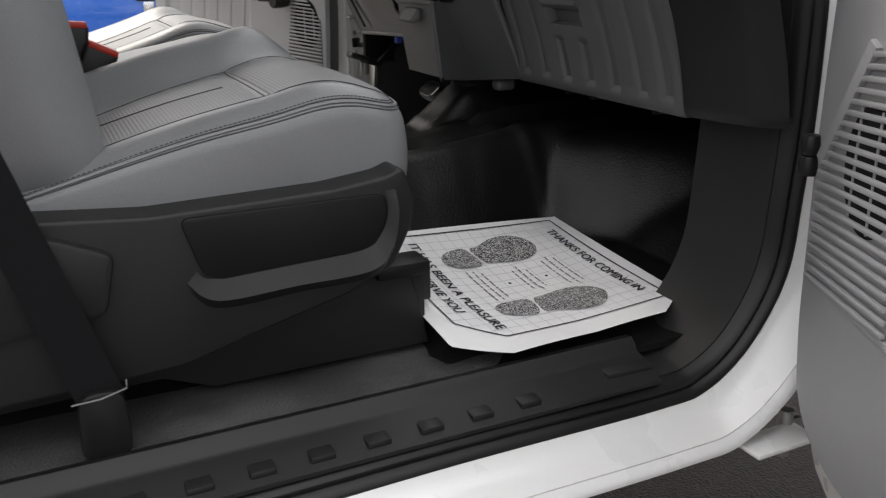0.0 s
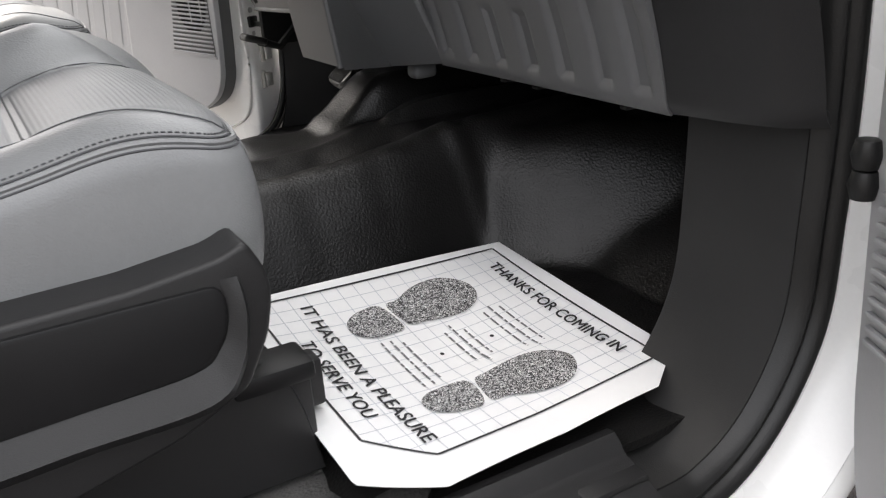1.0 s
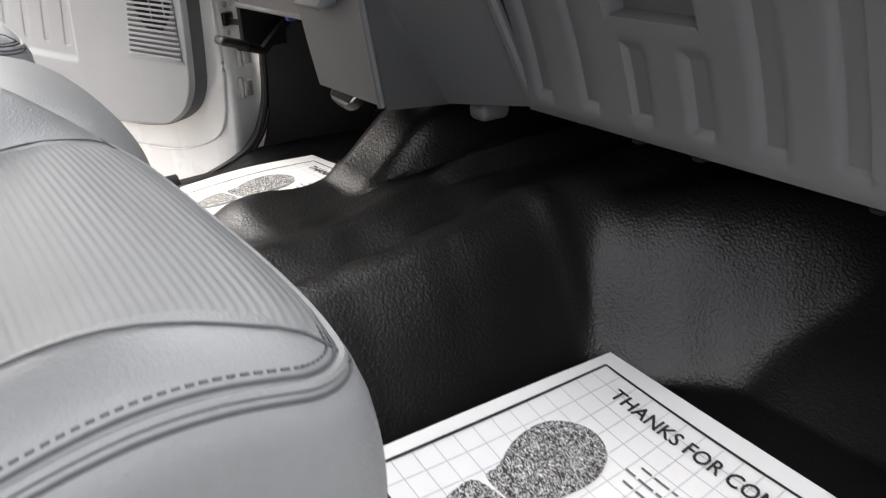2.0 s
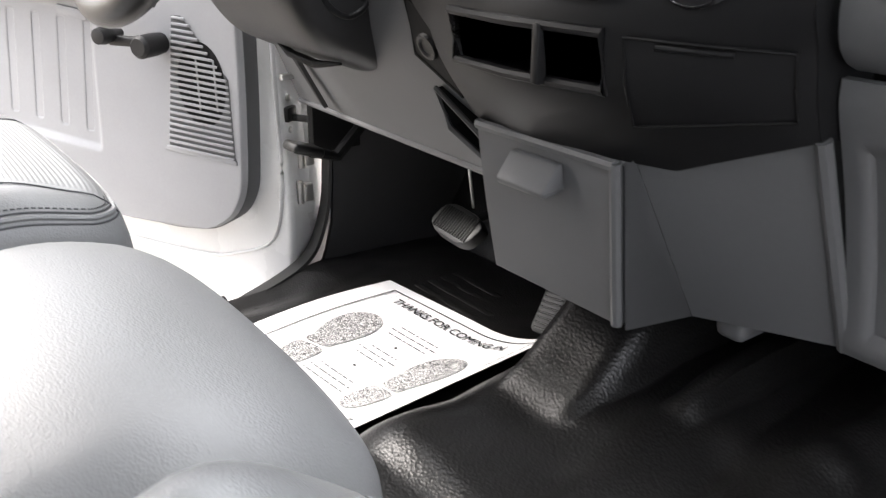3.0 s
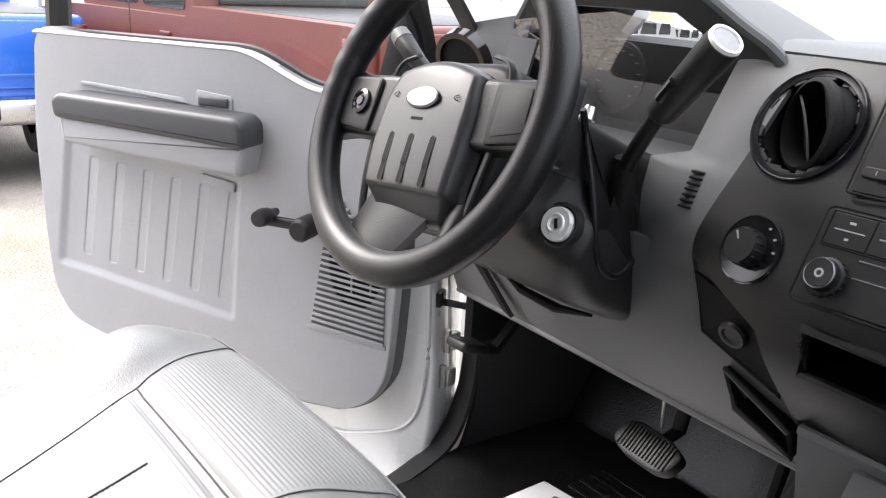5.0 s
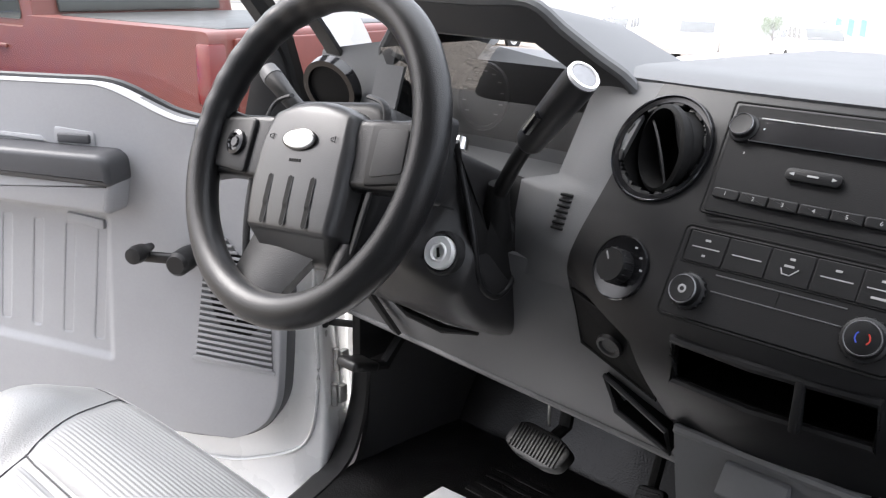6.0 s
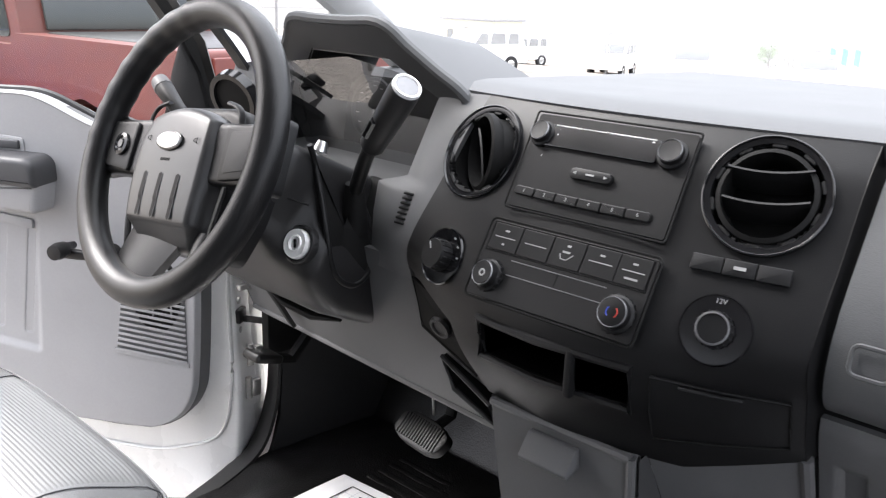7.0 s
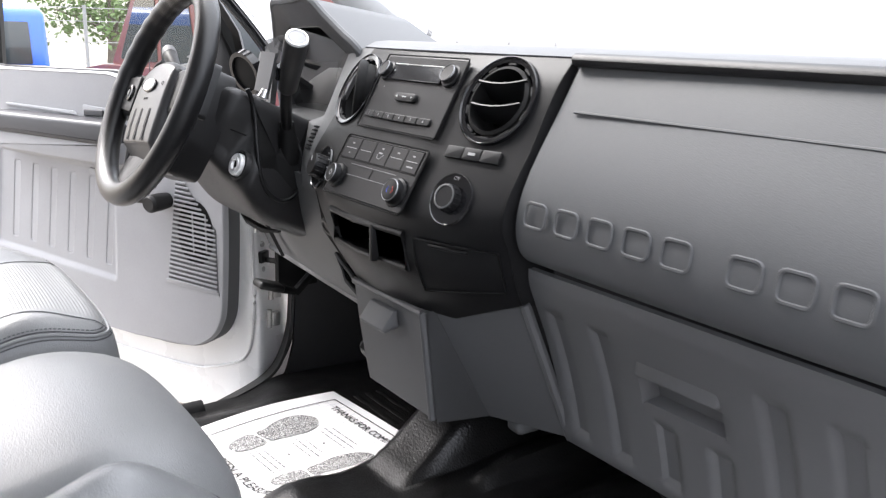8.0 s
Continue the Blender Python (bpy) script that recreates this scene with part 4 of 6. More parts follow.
    part("gauge_plate", grid(lambda u, v: (0.185 + 0.02 * v, 0.262 + 0.335 * u, 0.50 + 0.175 * v), 4, 4, thick=0.004), M_DEEP, d, "dark gauge face")
    for cy in (0.30, 0.53):
        m = axes(Vector((0.190, cy, 0.628)), (0, -1, 0), (0.12, 0, 0.993), (-0.993, 0, 0.12))
        part("gauge_ring", lathe([(0.040, 0.0), (0.042, 0.004), (0.046, 0.004), (0.047, 0.0)], 32, m), M_CHAR, d)
        for k in range(11):
            a = radians(220 - 26 * k)
            part("gauge_tick", rbox((0.034 * math.cos(a), 0.034 * math.sin(a), 0.001), (0.006, 0.0014, 0.001), 0, 1, m), M_MARK, d)
    part("cluster_lens", inward(grid(lambda u, v: (0.096 - 0.060 * v + 0.012 * u, 0.250 + 0.335 * u, 0.578 + (0.138 - 0.02 * abs(2 * u - 1)) * v), 8, 8)), M_LENS, d, "clear instrument lens")
    part("lower_cluster_trim", grid(lambda u, v: (0.020 + 0.13 * v, 0.225 + 0.39 * u, 0.572 + 0.010 * v), 20, 4, thick=0.004), M_GREY, d)
    # end vent panel by the driver pillar
    part("driver_end_panel", grid(lambda u, v: (0.050 + 0.03 * v ** 2 + 0.05 * u, 0.585 + 0.215 * u, 0.50 + 0.205 * v - 0.03 * u * v), 10, 12, thick=0.01), M_PAD, d, "grey dash end panel with round vent")
    em = axes(Vector((0.056, 0.692, 0.634)), (0.25, -0.96, 0.0), (-0.30, -0.05, 0.95), (-0.93, -0.2, -0.30))
    part("end_vent_ring", lathe([(0.033, 0.002), (0.034, 0.008), (0.042, 0.008), (0.044, -0.008)], 28, em), M_GLOSSBLACK, d, "gloss black vent ring")
    part("end_vent_core", lathe([(0.0, 0.004), (0.024, 0.0035), (0.034, 0.002)], 28, em), M_DEEP, d)
    # driver side top pad
    part("top_pad", grid(lambda u, v: (0.22 + 0.32 * v, 0.215 + 0.575 * u, 0.662), 12, 8, thick=0.02), M_PAD, d)
    # near-black sheet closing the dash from below, its deep shade put into the colour
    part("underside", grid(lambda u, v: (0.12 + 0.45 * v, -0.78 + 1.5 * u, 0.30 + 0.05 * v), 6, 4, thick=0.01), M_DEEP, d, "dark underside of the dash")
    return d


dashboard()


def air_vent(y, z, turn, tilt, label):
    m = on_stack(y, z)
    v = thing("air_vent", m.translation, label, "air vent", "round dash vents")
    part("bezel", lathe([(0.0455, -0.030), (0.0455, 0.001), (0.0466, 0.0012), (0.0500, 0.0016), (0.0512, 0.0036), (0.0524, 0.0030), (0.0530, -0.004)], 48, m), M_GLOSSBLACK, v, "gloss black vent ring")
    for k in range(10):
        a = 2 * math.pi * (k + 0.5) / 10
        part("notch", rbox((0.0440, 0, -0.002), (0.004, 0.012, 0.005), 0.001, 1, m @ Matrix.Rotation(a, 4, "Z")), M_STACK, v)
    part("barrel", lathe([(0.0, -0.045), (0.041, -0.045), (0.045, -0.005), (0.0455, -0.004)], 36, m), M_DEEP, v, "dark vent barrel")
    b = m @ Matrix.Rotation(radians(turn), 4, "Z") @ Matrix.Rotation(radians(tilt), 4, "X")
    part("ball", lathe([(0.038, -0.010), (0.0415, -0.004), (0.041, 0.001), (0.037, 0.003), (0.036, -0.03)], 36, b), M_DEEP, v)
    for off in (-0.013, 0.014):
        w = math.sqrt(0.037 ** 2 - off ** 2) * 2
        if turn < -10:
            off *= 1.25
            w = math.sqrt(0.0385 ** 2 - off ** 2) * 2
            fin = grid(lambda u, q: b @ Vector(((u - 0.5) * w, off + (q - 0.5) * 0.030 * math.sqrt(max(0.15, 1 - (2 * u - 1) ** 2 * (0.4 if (q > 0.5) == (off < 0) else 1))), -0.010 + (q - 0.5) * 0.018)), 16, 8, thick=0.002)
            part("fin", fin, M_STACK, v, "broad vent blade")
            continue
        fin = grid(lambda u, q: b @ Vector(((u - 0.5) * w, off - 0.004 * (1 - (2 * u - 1) ** 2) + 0.010 * q, -0.022 + 0.026 * q)), 10, 3, thick=0.0020)
        part("fin", fin, M_STACK, v)
    return v


air_vent(*VENT_L, -56, 30, "round black dash vent with turned fins")
air_vent(*VENT_R, 4, 0, "round black dash vent with level fins")


def knob(name, y, z, r, h, label, category, ring=1.8, chrome=False, group="dash knobs"):
    m = on_stack(y, z)
    k = thing(name, m.translation, label, category, group)
    part("bezel", lathe([(0, 0.0012), (r * (ring - 0.12), 0.0012), (r * (ring - 0.06), 0.0022), (r * ring, 0.0)], 40, m), M_GLOSSBLACK, k)
    part("body", lathe([(r * 1.02, 0.0), (r, h * 0.7), (r * 0.92, h), (0, h)], 32, m), M_STACK, k)
    for i in range(16):
        part("grip_rib", rbox((r * 0.99, 0, h * 0.45), (0.0016, 0.0022, h * 0.8), 0.0005, 1, m @ Matrix.Rotation(2 * math.pi * i / 16, 4, "Z")), M_STACK, k)
    if chrome:
        part("trim_ring", lathe([(r * 0.80, h), (r * 0.82, h + 0.001), (r * 0.92, h + 0.0006), (r * 0.93, h - 0.001)], 32, m), M_RING, k)
    if not chrome:
        part("pointer", rbox((0, r * 0.55, h + 0.0004), (0.0016, r * 0.5, 0.001), 0.0003, 1, m @ Matrix.Rotation(radians(35), 4, "Z")), M_MARK, k)
    return k, m


def stack_fittings():
    radio = thing("radio", on_stack(0, 0.645).translation, "black car radio with two knobs, display and six preset buttons", "car radio")
    m0 = on_stack(-0.004, 0.641)
    part("faceplate", prism(rect(0.172, 0.098, 0.003), -0.003, 0.0012, m0, 0.0006), M_STACK, radio, sharp=15)
    part("joint", tube([m0 @ Vector((x, y, 0.0022)) for x, y in rect(0.177, 0.102, 0.003)], 0.0011, 6, closed=True), M_DEEP, radio)
    md = on_stack(0.003, 0.6645, 0.0025)
    dp = part("display", prism(rect(0.122, 0.023, 0.003), 0.0, 0.0022, md, 0.0008), M_GLOSSBLACK, radio, "dark glossy display", sharp=15)
    # bright bar in place of the reflection along the display's top bevel
    part("display_glint", tube([md @ Vector((x, 0.0108, 0.0022)) for x in (-0.055, 0.0, 0.055)], 0.0009, 6), M_METAL, dp)
    for y, r in ((0.0705, 0.0110), (-0.0705, 0.0118)):
        mk = on_stack(y, 0.664, 0.002)
        kb = part("knob", lathe([(r * 1.25, 0.0), (r * 1.2, 0.004), (r, 0.005), (r * 0.96, 0.0095), (r * 0.86, 0.0105), (0, 0.0098)], 32, mk), M_STACK, radio, "round radio knob")
        part("knob_ring", lathe([(r * 0.87, 0.0106), (r * 0.90, 0.0112), (r * 0.96, 0.0100)], 32, mk), M_RING, kb)
    for y, z in ((-0.0495, 0.670), (-0.0495, 0.659)):
        part("arrow_mark", prism([(-0.002, 0), (0.002, 0), (0, 0.003)], 0, 0.0006, on_stack(y, z, 0.0052)), M_MARK, radio)
    for k in range(3):
        part("side_mark", rbox((0, 0, 0), (0.006, 0.0015, 0.0006), 0, 1, on_stack(0.0545, 0.670 - 0.005 * k, 0.0054)), M_MARK, radio)
    ms = on_stack(0.0, 0.636, 0.002)
    sk = part("seek_bar", prism(rect(0.046, 0.011, 0.005), 0.0, 0.004, ms, 0.0015), M_STACK, radio, "pill shaped seek button")
    for x, s in ((-0.017, -1), (0.017, 1)):
        part("seek_arrow", prism([(x - 0.0018 * s, -0.0016), (x - 0.0018 * s, 0.0016), (x + 0.0022 * s, 0)] if s > 0 else [(x + 0.0018, -0.0016), (x + 0.0018, 0.0016), (x - 0.0022, 0)], 0.004, 0.0046, ms), M_MARK, sk)
    part("seek_word", rbox((0, 0, 0.0043), (0.009, 0.0016, 0.0006), 0, 1, ms), M_MARK, sk)
    for k in range(6):
        mb = on_stack(0.0665 - 0.0252 * k, 0.6115, 0.002)
        b = part("preset_button", prism(rect(0.0244, 0.0092, 0.003 if k in (0, 5) else 0.001), 0.0, 0.0042, mb, 0.0012), M_STACK, radio, sharp=22)
        part("preset_number", text_bm(str(k + 1), 0.0050, 0.0002, mb @ Matrix.Translation((0, 0, 0.0044))), M_MARK, b)
    part("maker_bar", rbox((0, 0, 0), (0.010, 0.002, 0.0005), 0, 1, on_stack(0.068, 0.646, 0.003)), M_MARK, radio)

    cl = thing("climate_control", on_stack(0, 0.55).translation, "black heater and air conditioning control panel", "climate control")
    mc = on_stack(-0.004, 0.5495)
    part("faceplate", prism(rect(0.184, 0.078, 0.004), 0.0, 0.0022, mc, 0.001), M_STACK, cl, sharp=15)
    part("joint", tube([mc @ Vector((x, y, 0.002)) for x, y in rect(0.188, 0.082, 0.006)], 0.0011, 6, closed=True), M_DEEP, cl)
    flat = lambda y, z, h: mc @ Matrix.Translation((-(y + 0.004), (z - 0.5495) * 1.03, h))
    part("key_frame", tube([flat(y, z, 0.0024).translation for y, z in ((0.084, 0.586), (-0.092, 0.586), (-0.092, 0.5575), (0.084, 0.5575))], 0.0006, 6, closed=True), M_DEEP, cl, "joint round the keys")
    for k, (y, w) in enumerate(((0.066, 0.034), (0.030, 0.0345), (-0.006, 0.0345), (-0.042, 0.0345), (-0.0755, 0.031))):
        mb = flat(y, 0.5718, 0.0014)
        b = part("push_key", prism(rect(w, 0.0270, 0.001), 0, 0.0018, mb, 0.0006), M_STACK, cl, sharp=15)
        if k == 2:
            part("figure_icon", tube([mb @ Vector((x, q - 0.003, 0.0019)) for x, q in ((-0.007, 0.002), (-0.005, -0.0025), (0.001, -0.003), (0.005, 0.001), (0.007, 0.003))], 0.0006, 6), M_MARK, b)
            part("figure_head", rbox((-0.001, 0.0015, 0.0019), (0.008, 0.0018, 0.0005), 0, 1, mb), M_MARK, b)
            part("icon_dot", rbox((0, 0.0075, 0.0019), (0.004, 0.002, 0.0005), 0, 1, mb), M_MARK, b)
            continue
        part("key_line", rbox((0, 0, 0.0019), (w * 0.72, 0.0009, 0.0005), 0, 1, mb), M_MARK, b)
        if k != 1:
            part("key_icon", rbox((0, 0.0068, 0.0019), (0.005, 0.0018, 0.0005), 0, 1, mb), M_MARK, b)
        if k in (0, 4):
            part("key_icon", rbox((0, -0.0068, 0.0019), (0.003 if k == 0 else 0.013, 0.0018, 0.0005), 0, 1, mb), M_MARK, b)
    part("panel_joint", tube([flat(-0.004, z, 0.0022).translation for z in (0.5525, 0.5385)], 0.0006, 6), M_DEEP, cl)
    for z in (0.5525, 0.5385):
        part("divider_line", tube([flat(y, z, 0.0023).translation for y in (0.050, -0.004, -0.056)], 0.0006, 6), M_RING, cl)
    for y, r, lab in ((0.068, 0.0136, "fan"), (-0.074, 0.0148, "heat")):
        mk = on_stack(y, 0.534, 0.002)
        kb = part(lab + "_knob", lathe([(r * 1.18, 0.0), (r * 1.16, 0.006), (r, 0.0075), (r * 0.95, 0.014), (r * 0.8, 0.0155), (0, 0.0148)], 32, mk), M_STACK, cl, "round black " + lab + " knob")
        part("knob_ring", lathe([(r * 0.84, 0.0153), (r * 0.87, 0.0158), (r * 0.92, 0.0146)], 32, mk), M_RING, kb)
        for i in range(18):
            part("grip_rib", rbox((r * 1.17, 0, 0.003), (0.0016, 0.002, 0.006), 0.0004, 1, mk @ Matrix.Rotation(2 * math.pi * i / 18, 4, "Z")), M_STACK, kb)
        if lab == "heat":
            for s, mm in ((-1, M_BLUEPLUG), (1, M_RED)):
                part("heat_arc", tube([mk @ Vector((s * 0.0052 * math.cos(a), 0.0052 * math.sin(a), 0.0150)) for a in [radians(-50 + 10 * i) for i in range(11)]], 0.0006, 6), mm, kb)
        else:
            part("fan_icon", lathe([(0.002, 0.0150), (0.003, 0.0154), (0.004, 0.0150)], 16, mk), M_MARK, kb)
    # dials and switches beside them
    k4, m4 = knob("drive_selector", 0.145, 0.535, 0.0162, 0.016, "black rotary drive selector dial with white marks", "dial", 1.9)
    for a in (62, 35, 8):
        part("mark", rbox((0.0245 * math.cos(radians(a)), 0.0245 * math.sin(radians(a)), 0.0018), (0.0028, 0.0018, 0.0006), 0, 1, m4), M_MARK, k4)
    po, mp = knob("power_outlet", -0.155, 0.541, 0.0150, 0.012, "black round power outlet cover with chrome edge", "power outlet", 2.0, chrome=True)
    part("outlet_word", text_bm("12V", 0.006, 0.0002, mp @ Matrix.Translation((0, 0.0235, 0.002))), M_MARK, po)
    ms = on_stack(-0.158, 0.586)
    sw = thing("switch_bank", ms.translation, "row of three flat black dash switches", "switch panel")
    for k in range(3):
        b = part("switch", prism(rect(0.0265, 0.014, 0.0015), 0, 0.003, on_stack(-0.131 - 0.0268 * k, 0.587, 0.001), 0.001), M_STACK, sw)
        if k == 1:
            part("switch_icon", rbox((0, 0, 0.0032), (0.010, 0.003, 0.0006), 0, 1, on_stack(-0.158, 0.587, 0.001)), M_MARK, b)
    # open cubby and the dark storage lid
    y0, y1, z1, z0 = CUBBY
    cb = thing("storage_cubby", (stack_x(0, 0.45), 0, 0.45), "open black storage cubby with two pockets", "storage cubby")
    part("frame", tube([on_stack(y, z, 0.001).translation for y, z in ((y0, z1), (0.0, z1), (y1, z1), (y1, z0), (0.0, z0), (y0, z0))], 0.0045, 8, closed=True), M_STACK, cb)
    depth = 0.09
    for ya, yb in ((y0, -0.034), (-0.042, y1)):
        box = bmesh.new()
        vs = [box.verts.new(p) for p in ((stack_x(ya, z1), ya, z1), (stack_x(yb, z1), yb, z1), (stack_x(yb, z0), yb, z0), (stack_x(ya, z0), ya, z0))]
        ws_ = [box.verts.new(v.co + Vector((depth, 0, -0.01))) for v in vs]
        for i in range(4):
            box.faces.new((vs[i], vs[(i + 1) % 4], ws_[(i + 1) % 4], ws_[i]))
        box.faces.new(ws_)
        bmesh.ops.solidify(box, geom=box.faces[:], thickness=0.002)
        part("pocket", box, M_STACK, cb)
    part("divider", rbox((stack_x(-0.038, 0.472) + 0.02, -0.038, 0.472), (0.05, 0.008, 0.046), 0.002, 2), M_STACK, cb)
    lid = thing("dash_compartment", on_stack(-0.165, 0.462).translation, "closed gloss black compartment low on the stack", "compartment")
    part("lid", grid(lambda u, v: on_stack(-0.112 - 0.104 * u, 0.492 - (0.062 - 0.018 * u) * v, 0.003).translation, 16, 12, thick=0.003), M_STACK, lid)
    rim = [on_stack(-0.112 - 0.104 * u, 0.492 - (0.062 - 0.018 * u) * v, 0.0045).translation for u, v in ((0, 0), (0.5, 0), (1, 0), (1, 0.5), (1, 1), (0.5, 1), (0, 1), (0, 0.5))]
    part("lid_rim", tube(rim, 0.0012, 6, closed=True), M_DEEP, lid, "dark joint round the lid")
    part("finger_lip", tube([on_stack(-0.135 - 0.012 * k, 0.488, 0.006).translation for k in range(5)], 0.002, 8), M_STACK, lid)


stack_fittings()


# ---- steering ----
TILT = radians(24)
WHEEL = axes(Vector((-0.197, 0.430, 0.619)), (0, -1, 0), (math.sin(TILT), 0, math.cos(TILT)), (-math.cos(TILT), 0, math.sin(TILT)))


def steering_wheel():
    w = thing("steering_wheel", WHEEL.translation, "black four-spoke steering wheel with slotted hub and oval badge", "steering wheel")
    R = 0.1625
    # finger grips on the upper left of the rim
    rim_r = [0.0178 + 0.0006 * math.sin(34 * 2 * math.pi * k / 160) * (1 if 44 < k < 84 else 0.0) for k in range(160)]
    part("rim", tube([WHEEL @ Vector((R * math.cos(2 * math.pi * k / 160), R * math.sin(2 * math.pi * k / 160), 0)) for k in range(160)], rim_r, 18, closed=True, up=WHEEL.to_3x3() @ Vector((0, 0, 1))), M_WHEEL, w, "grained black wheel rim")
    # the wheel is turned a little
    H = WHEEL @ Matrix.Rotation(radians(6), 4, "Z")
    PRO = [(0.050, -0.050), (0.0525, -0.020), (0.051, -0.006), (0.045, 0.002), (0.034, 0.0055), (0.0, 0.0085), (-0.045, 0.0085), (-0.076, 0.0065), (-0.082, 0.0045), (-0.0855, 0.001), (-0.094, -0.006), (-0.106, -0.016), (-0.111, -0.026), (-0.113, -0.05)]
    HW = [(0.053, 0.054), (0.045, 0.0625), (0.0, 0.069), (-0.04, 0.070), (-0.084, 0.066), (-0.113, 0.050)]

    def face(s, y, h, off=0.0):
        """Point of the padded cover: s from -1 to 1 across, falling away to its sides."""
        k = abs(s)
        drop = 0.004 * s * s + 0.012 * max(0.0, (k - 0.88) / 0.12) ** 2
        return H @ Vector((s * lerp(HW, y) * (1 + 0.012 * (k > 0.999)), y - 0.010 * s * s * step(0.0, 0.05, y), h - drop + off))
    pro = [PRO[0]] + [(q.x, q.y) for q in spline([(y, h, 0) for y, h in PRO[1:]], 5)]

    def cover(u, v):
        y, h = pro[round(v * (len(pro) - 1))]
        s = (u - 0.5) * 2 / 0.90
        if abs(s) > 1:
            t = (abs(s) - 1) / 0.1112
            p = H.inverted() @ face(math.copysign(1, s), y, h)
            return H @ Vector((p.x, p.y, p.z - (p.z + 0.05) * t))
        return face(s, y, h)
    h = part("hub_cover", grid(cover, 40, len(pro) - 1), M_HUB, w, "charcoal padded hub cover", sharp=45)
    flat_h = lambda x, y: (H.inverted() @ face(x / lerp(HW, y), y, 0.0085 if -0.06 < y < 0.02 else 0.0075)).z
    for x in (-0.032, 0.0, 0.032):
        def slot(u, v, x=x):
            y = -0.0285 - 0.051 * v
            wdt = 0.0034 * math.sqrt(max(0.02, 1 - max(0, abs(v - 0.5) * 2 - 0.86) ** 2 / 0.0196))
            return H @ Vector((x + (2 * u - 1) * wdt, y, flat_h(x, y) + 0.0006))
        part("hub_slot", grid(slot, 2, 24), M_DEEP, h)
        part("slot_lip", tube([H @ Vector((x + 0.0037, -0.030 - 0.048 * k / 8, flat_h(x, -0.030 - 0.048 * k / 8) + 0.0004)) for k in range(9)], 0.0006, 6), M_HUB, h)
    badge = [(0.0250 * math.cos(2 * math.pi * k / 32), 0.0075 + 0.0115 * math.sin(2 * math.pi * k / 32)) for k in range(32)]
    bz = part("badge", prism(badge, 0.004, 0.0110, H, 0.0015), M_GLOSSBLACK, h, "plain oval badge with a dark rim")
    part("badge_face", prism([(x * 0.88, 0.0075 + (y - 0.0075) * 0.80) for x, y in badge], 0.0105, 0.0122, H, 0.0008), M_SILVER, bz, "plain silver oval")
    for k in range(5):
        part("hub_word", rbox((-0.0075 + 0.0037 * k, -0.0135, 0.0088), (0.0028, 0.0032, 0.0006), 0, 1, H), M_DEEP, h)
    for s in (-1, 1):
        part("horn_mark", tube([H @ Vector((s * 0.046 + x, 0.010 + y, flat_h(s * 0.046, 0.01) + 0.0006)) for x, y in ((-0.003, -0.001), (-0.003, 0.0015), (0.003, 0.003), (0.003, -0.0025))], 0.0005, 6, closed=True), M_DEEP, h)
    # surround behind the cover: a dark bowl with a pale raised edge running down to the rim
    side = [(0.058, 0.060), (0.080, 0.053), (0.090, 0.035), (0.092, -0.005), (0.086, -0.060), (0.078, -0.105), (0.070, -0.140)]
    bowl = tri_loop([(x * 0.97, y) for x, y in side[:5]] + [(0.060, -0.112), (-0.060, -0.112)] + [(-x * 0.97, y) for x, y in side[:5]][::-1], 0.012, 3)
    part("hub_back", prism(bowl, -0.085, -0.022, H, 0.012, 3), M_STACK, w, "black bowl behind the hub cover")
    for s in (-1, 1):
        run = spline([(s * x, y, -0.014 - 0.010 * step(-0.08, -0.14, y)) for x, y in side], 6)
        part("surround_edge", tube([H @ p for p in run], [0.0040] * (len(run) - 1) + [0.003], 8, flat=0.6), M_TRIM, w, "satin grey edge of the hub surround")
        # lower spoke: a blade from the hub to the rim
        def blade(u, v, s=s):
            y = -0.085 - 0.068 * v
            a, b = (lerp([(0, -0.045), (1, 0.004)], v), lerp([(0, 0.068), (1, 0.088)], v)) if s < 0 else (lerp([(0, 0.058), (1, 0.052)], v), lerp([(0, 0.088), (1, 0.076)], v))
            return H @ Vector((s * (a + (b - a) * u), y, -0.018 + 0.008 * v + 0.006 * math.sin(math.pi * u)))
        part("lower_spoke", grid(blade, 10, 14, thick=0.012), M_WHEEL, w, "black lower spoke")
        # side spoke with its switch pad
        sp = tri_loop([(s * 0.060, 0.036), (s * 0.125, 0.036), (s * 0.168, 0.046), (s * 0.170, -0.038), (s * 0.135, -0.032), (s * 0.060, -0.034)], 0.010, 4)
        spk = part("side_spoke", prism(sp, -0.026, -0.004, H, 0.007, 3), M_WHEEL, w, "black side spoke")
        pad = part("switch_pad", prism(tri_loop([(s * 0.088, 0.030), (s * 0.146, 0.031), (s * 0.148, -0.024), (s * 0.090, -0.030)], 0.006, 3), -0.008, 0.0006, H, 0.0025), M_STACK, spk)
        if s < 0:
            part("switch_ring", lathe([(0.0, 0.0050), (0.005, 0.0052), (0.0062, 0.0030), (0.0085, 0.0030), (0.0098, 0.0056), (0.0135, 0.0044), (0.0142, 0.0)], 28, H @ Matrix.Translation((s * 0.111, 0.002, 0))), M_GLOSSBLACK, pad, "round cruise button")
        else:
            part("pad_inset", prism(tri_loop([(0.098, 0.024), (0.136, 0.025), (0.138, -0.016), (0.098, -0.022)], 0.004, 3), 0.0, 0.0016, H, 0.0008), M_TRIM, pad, "satin grey blank switch cover")
    return w


steering_wheel()


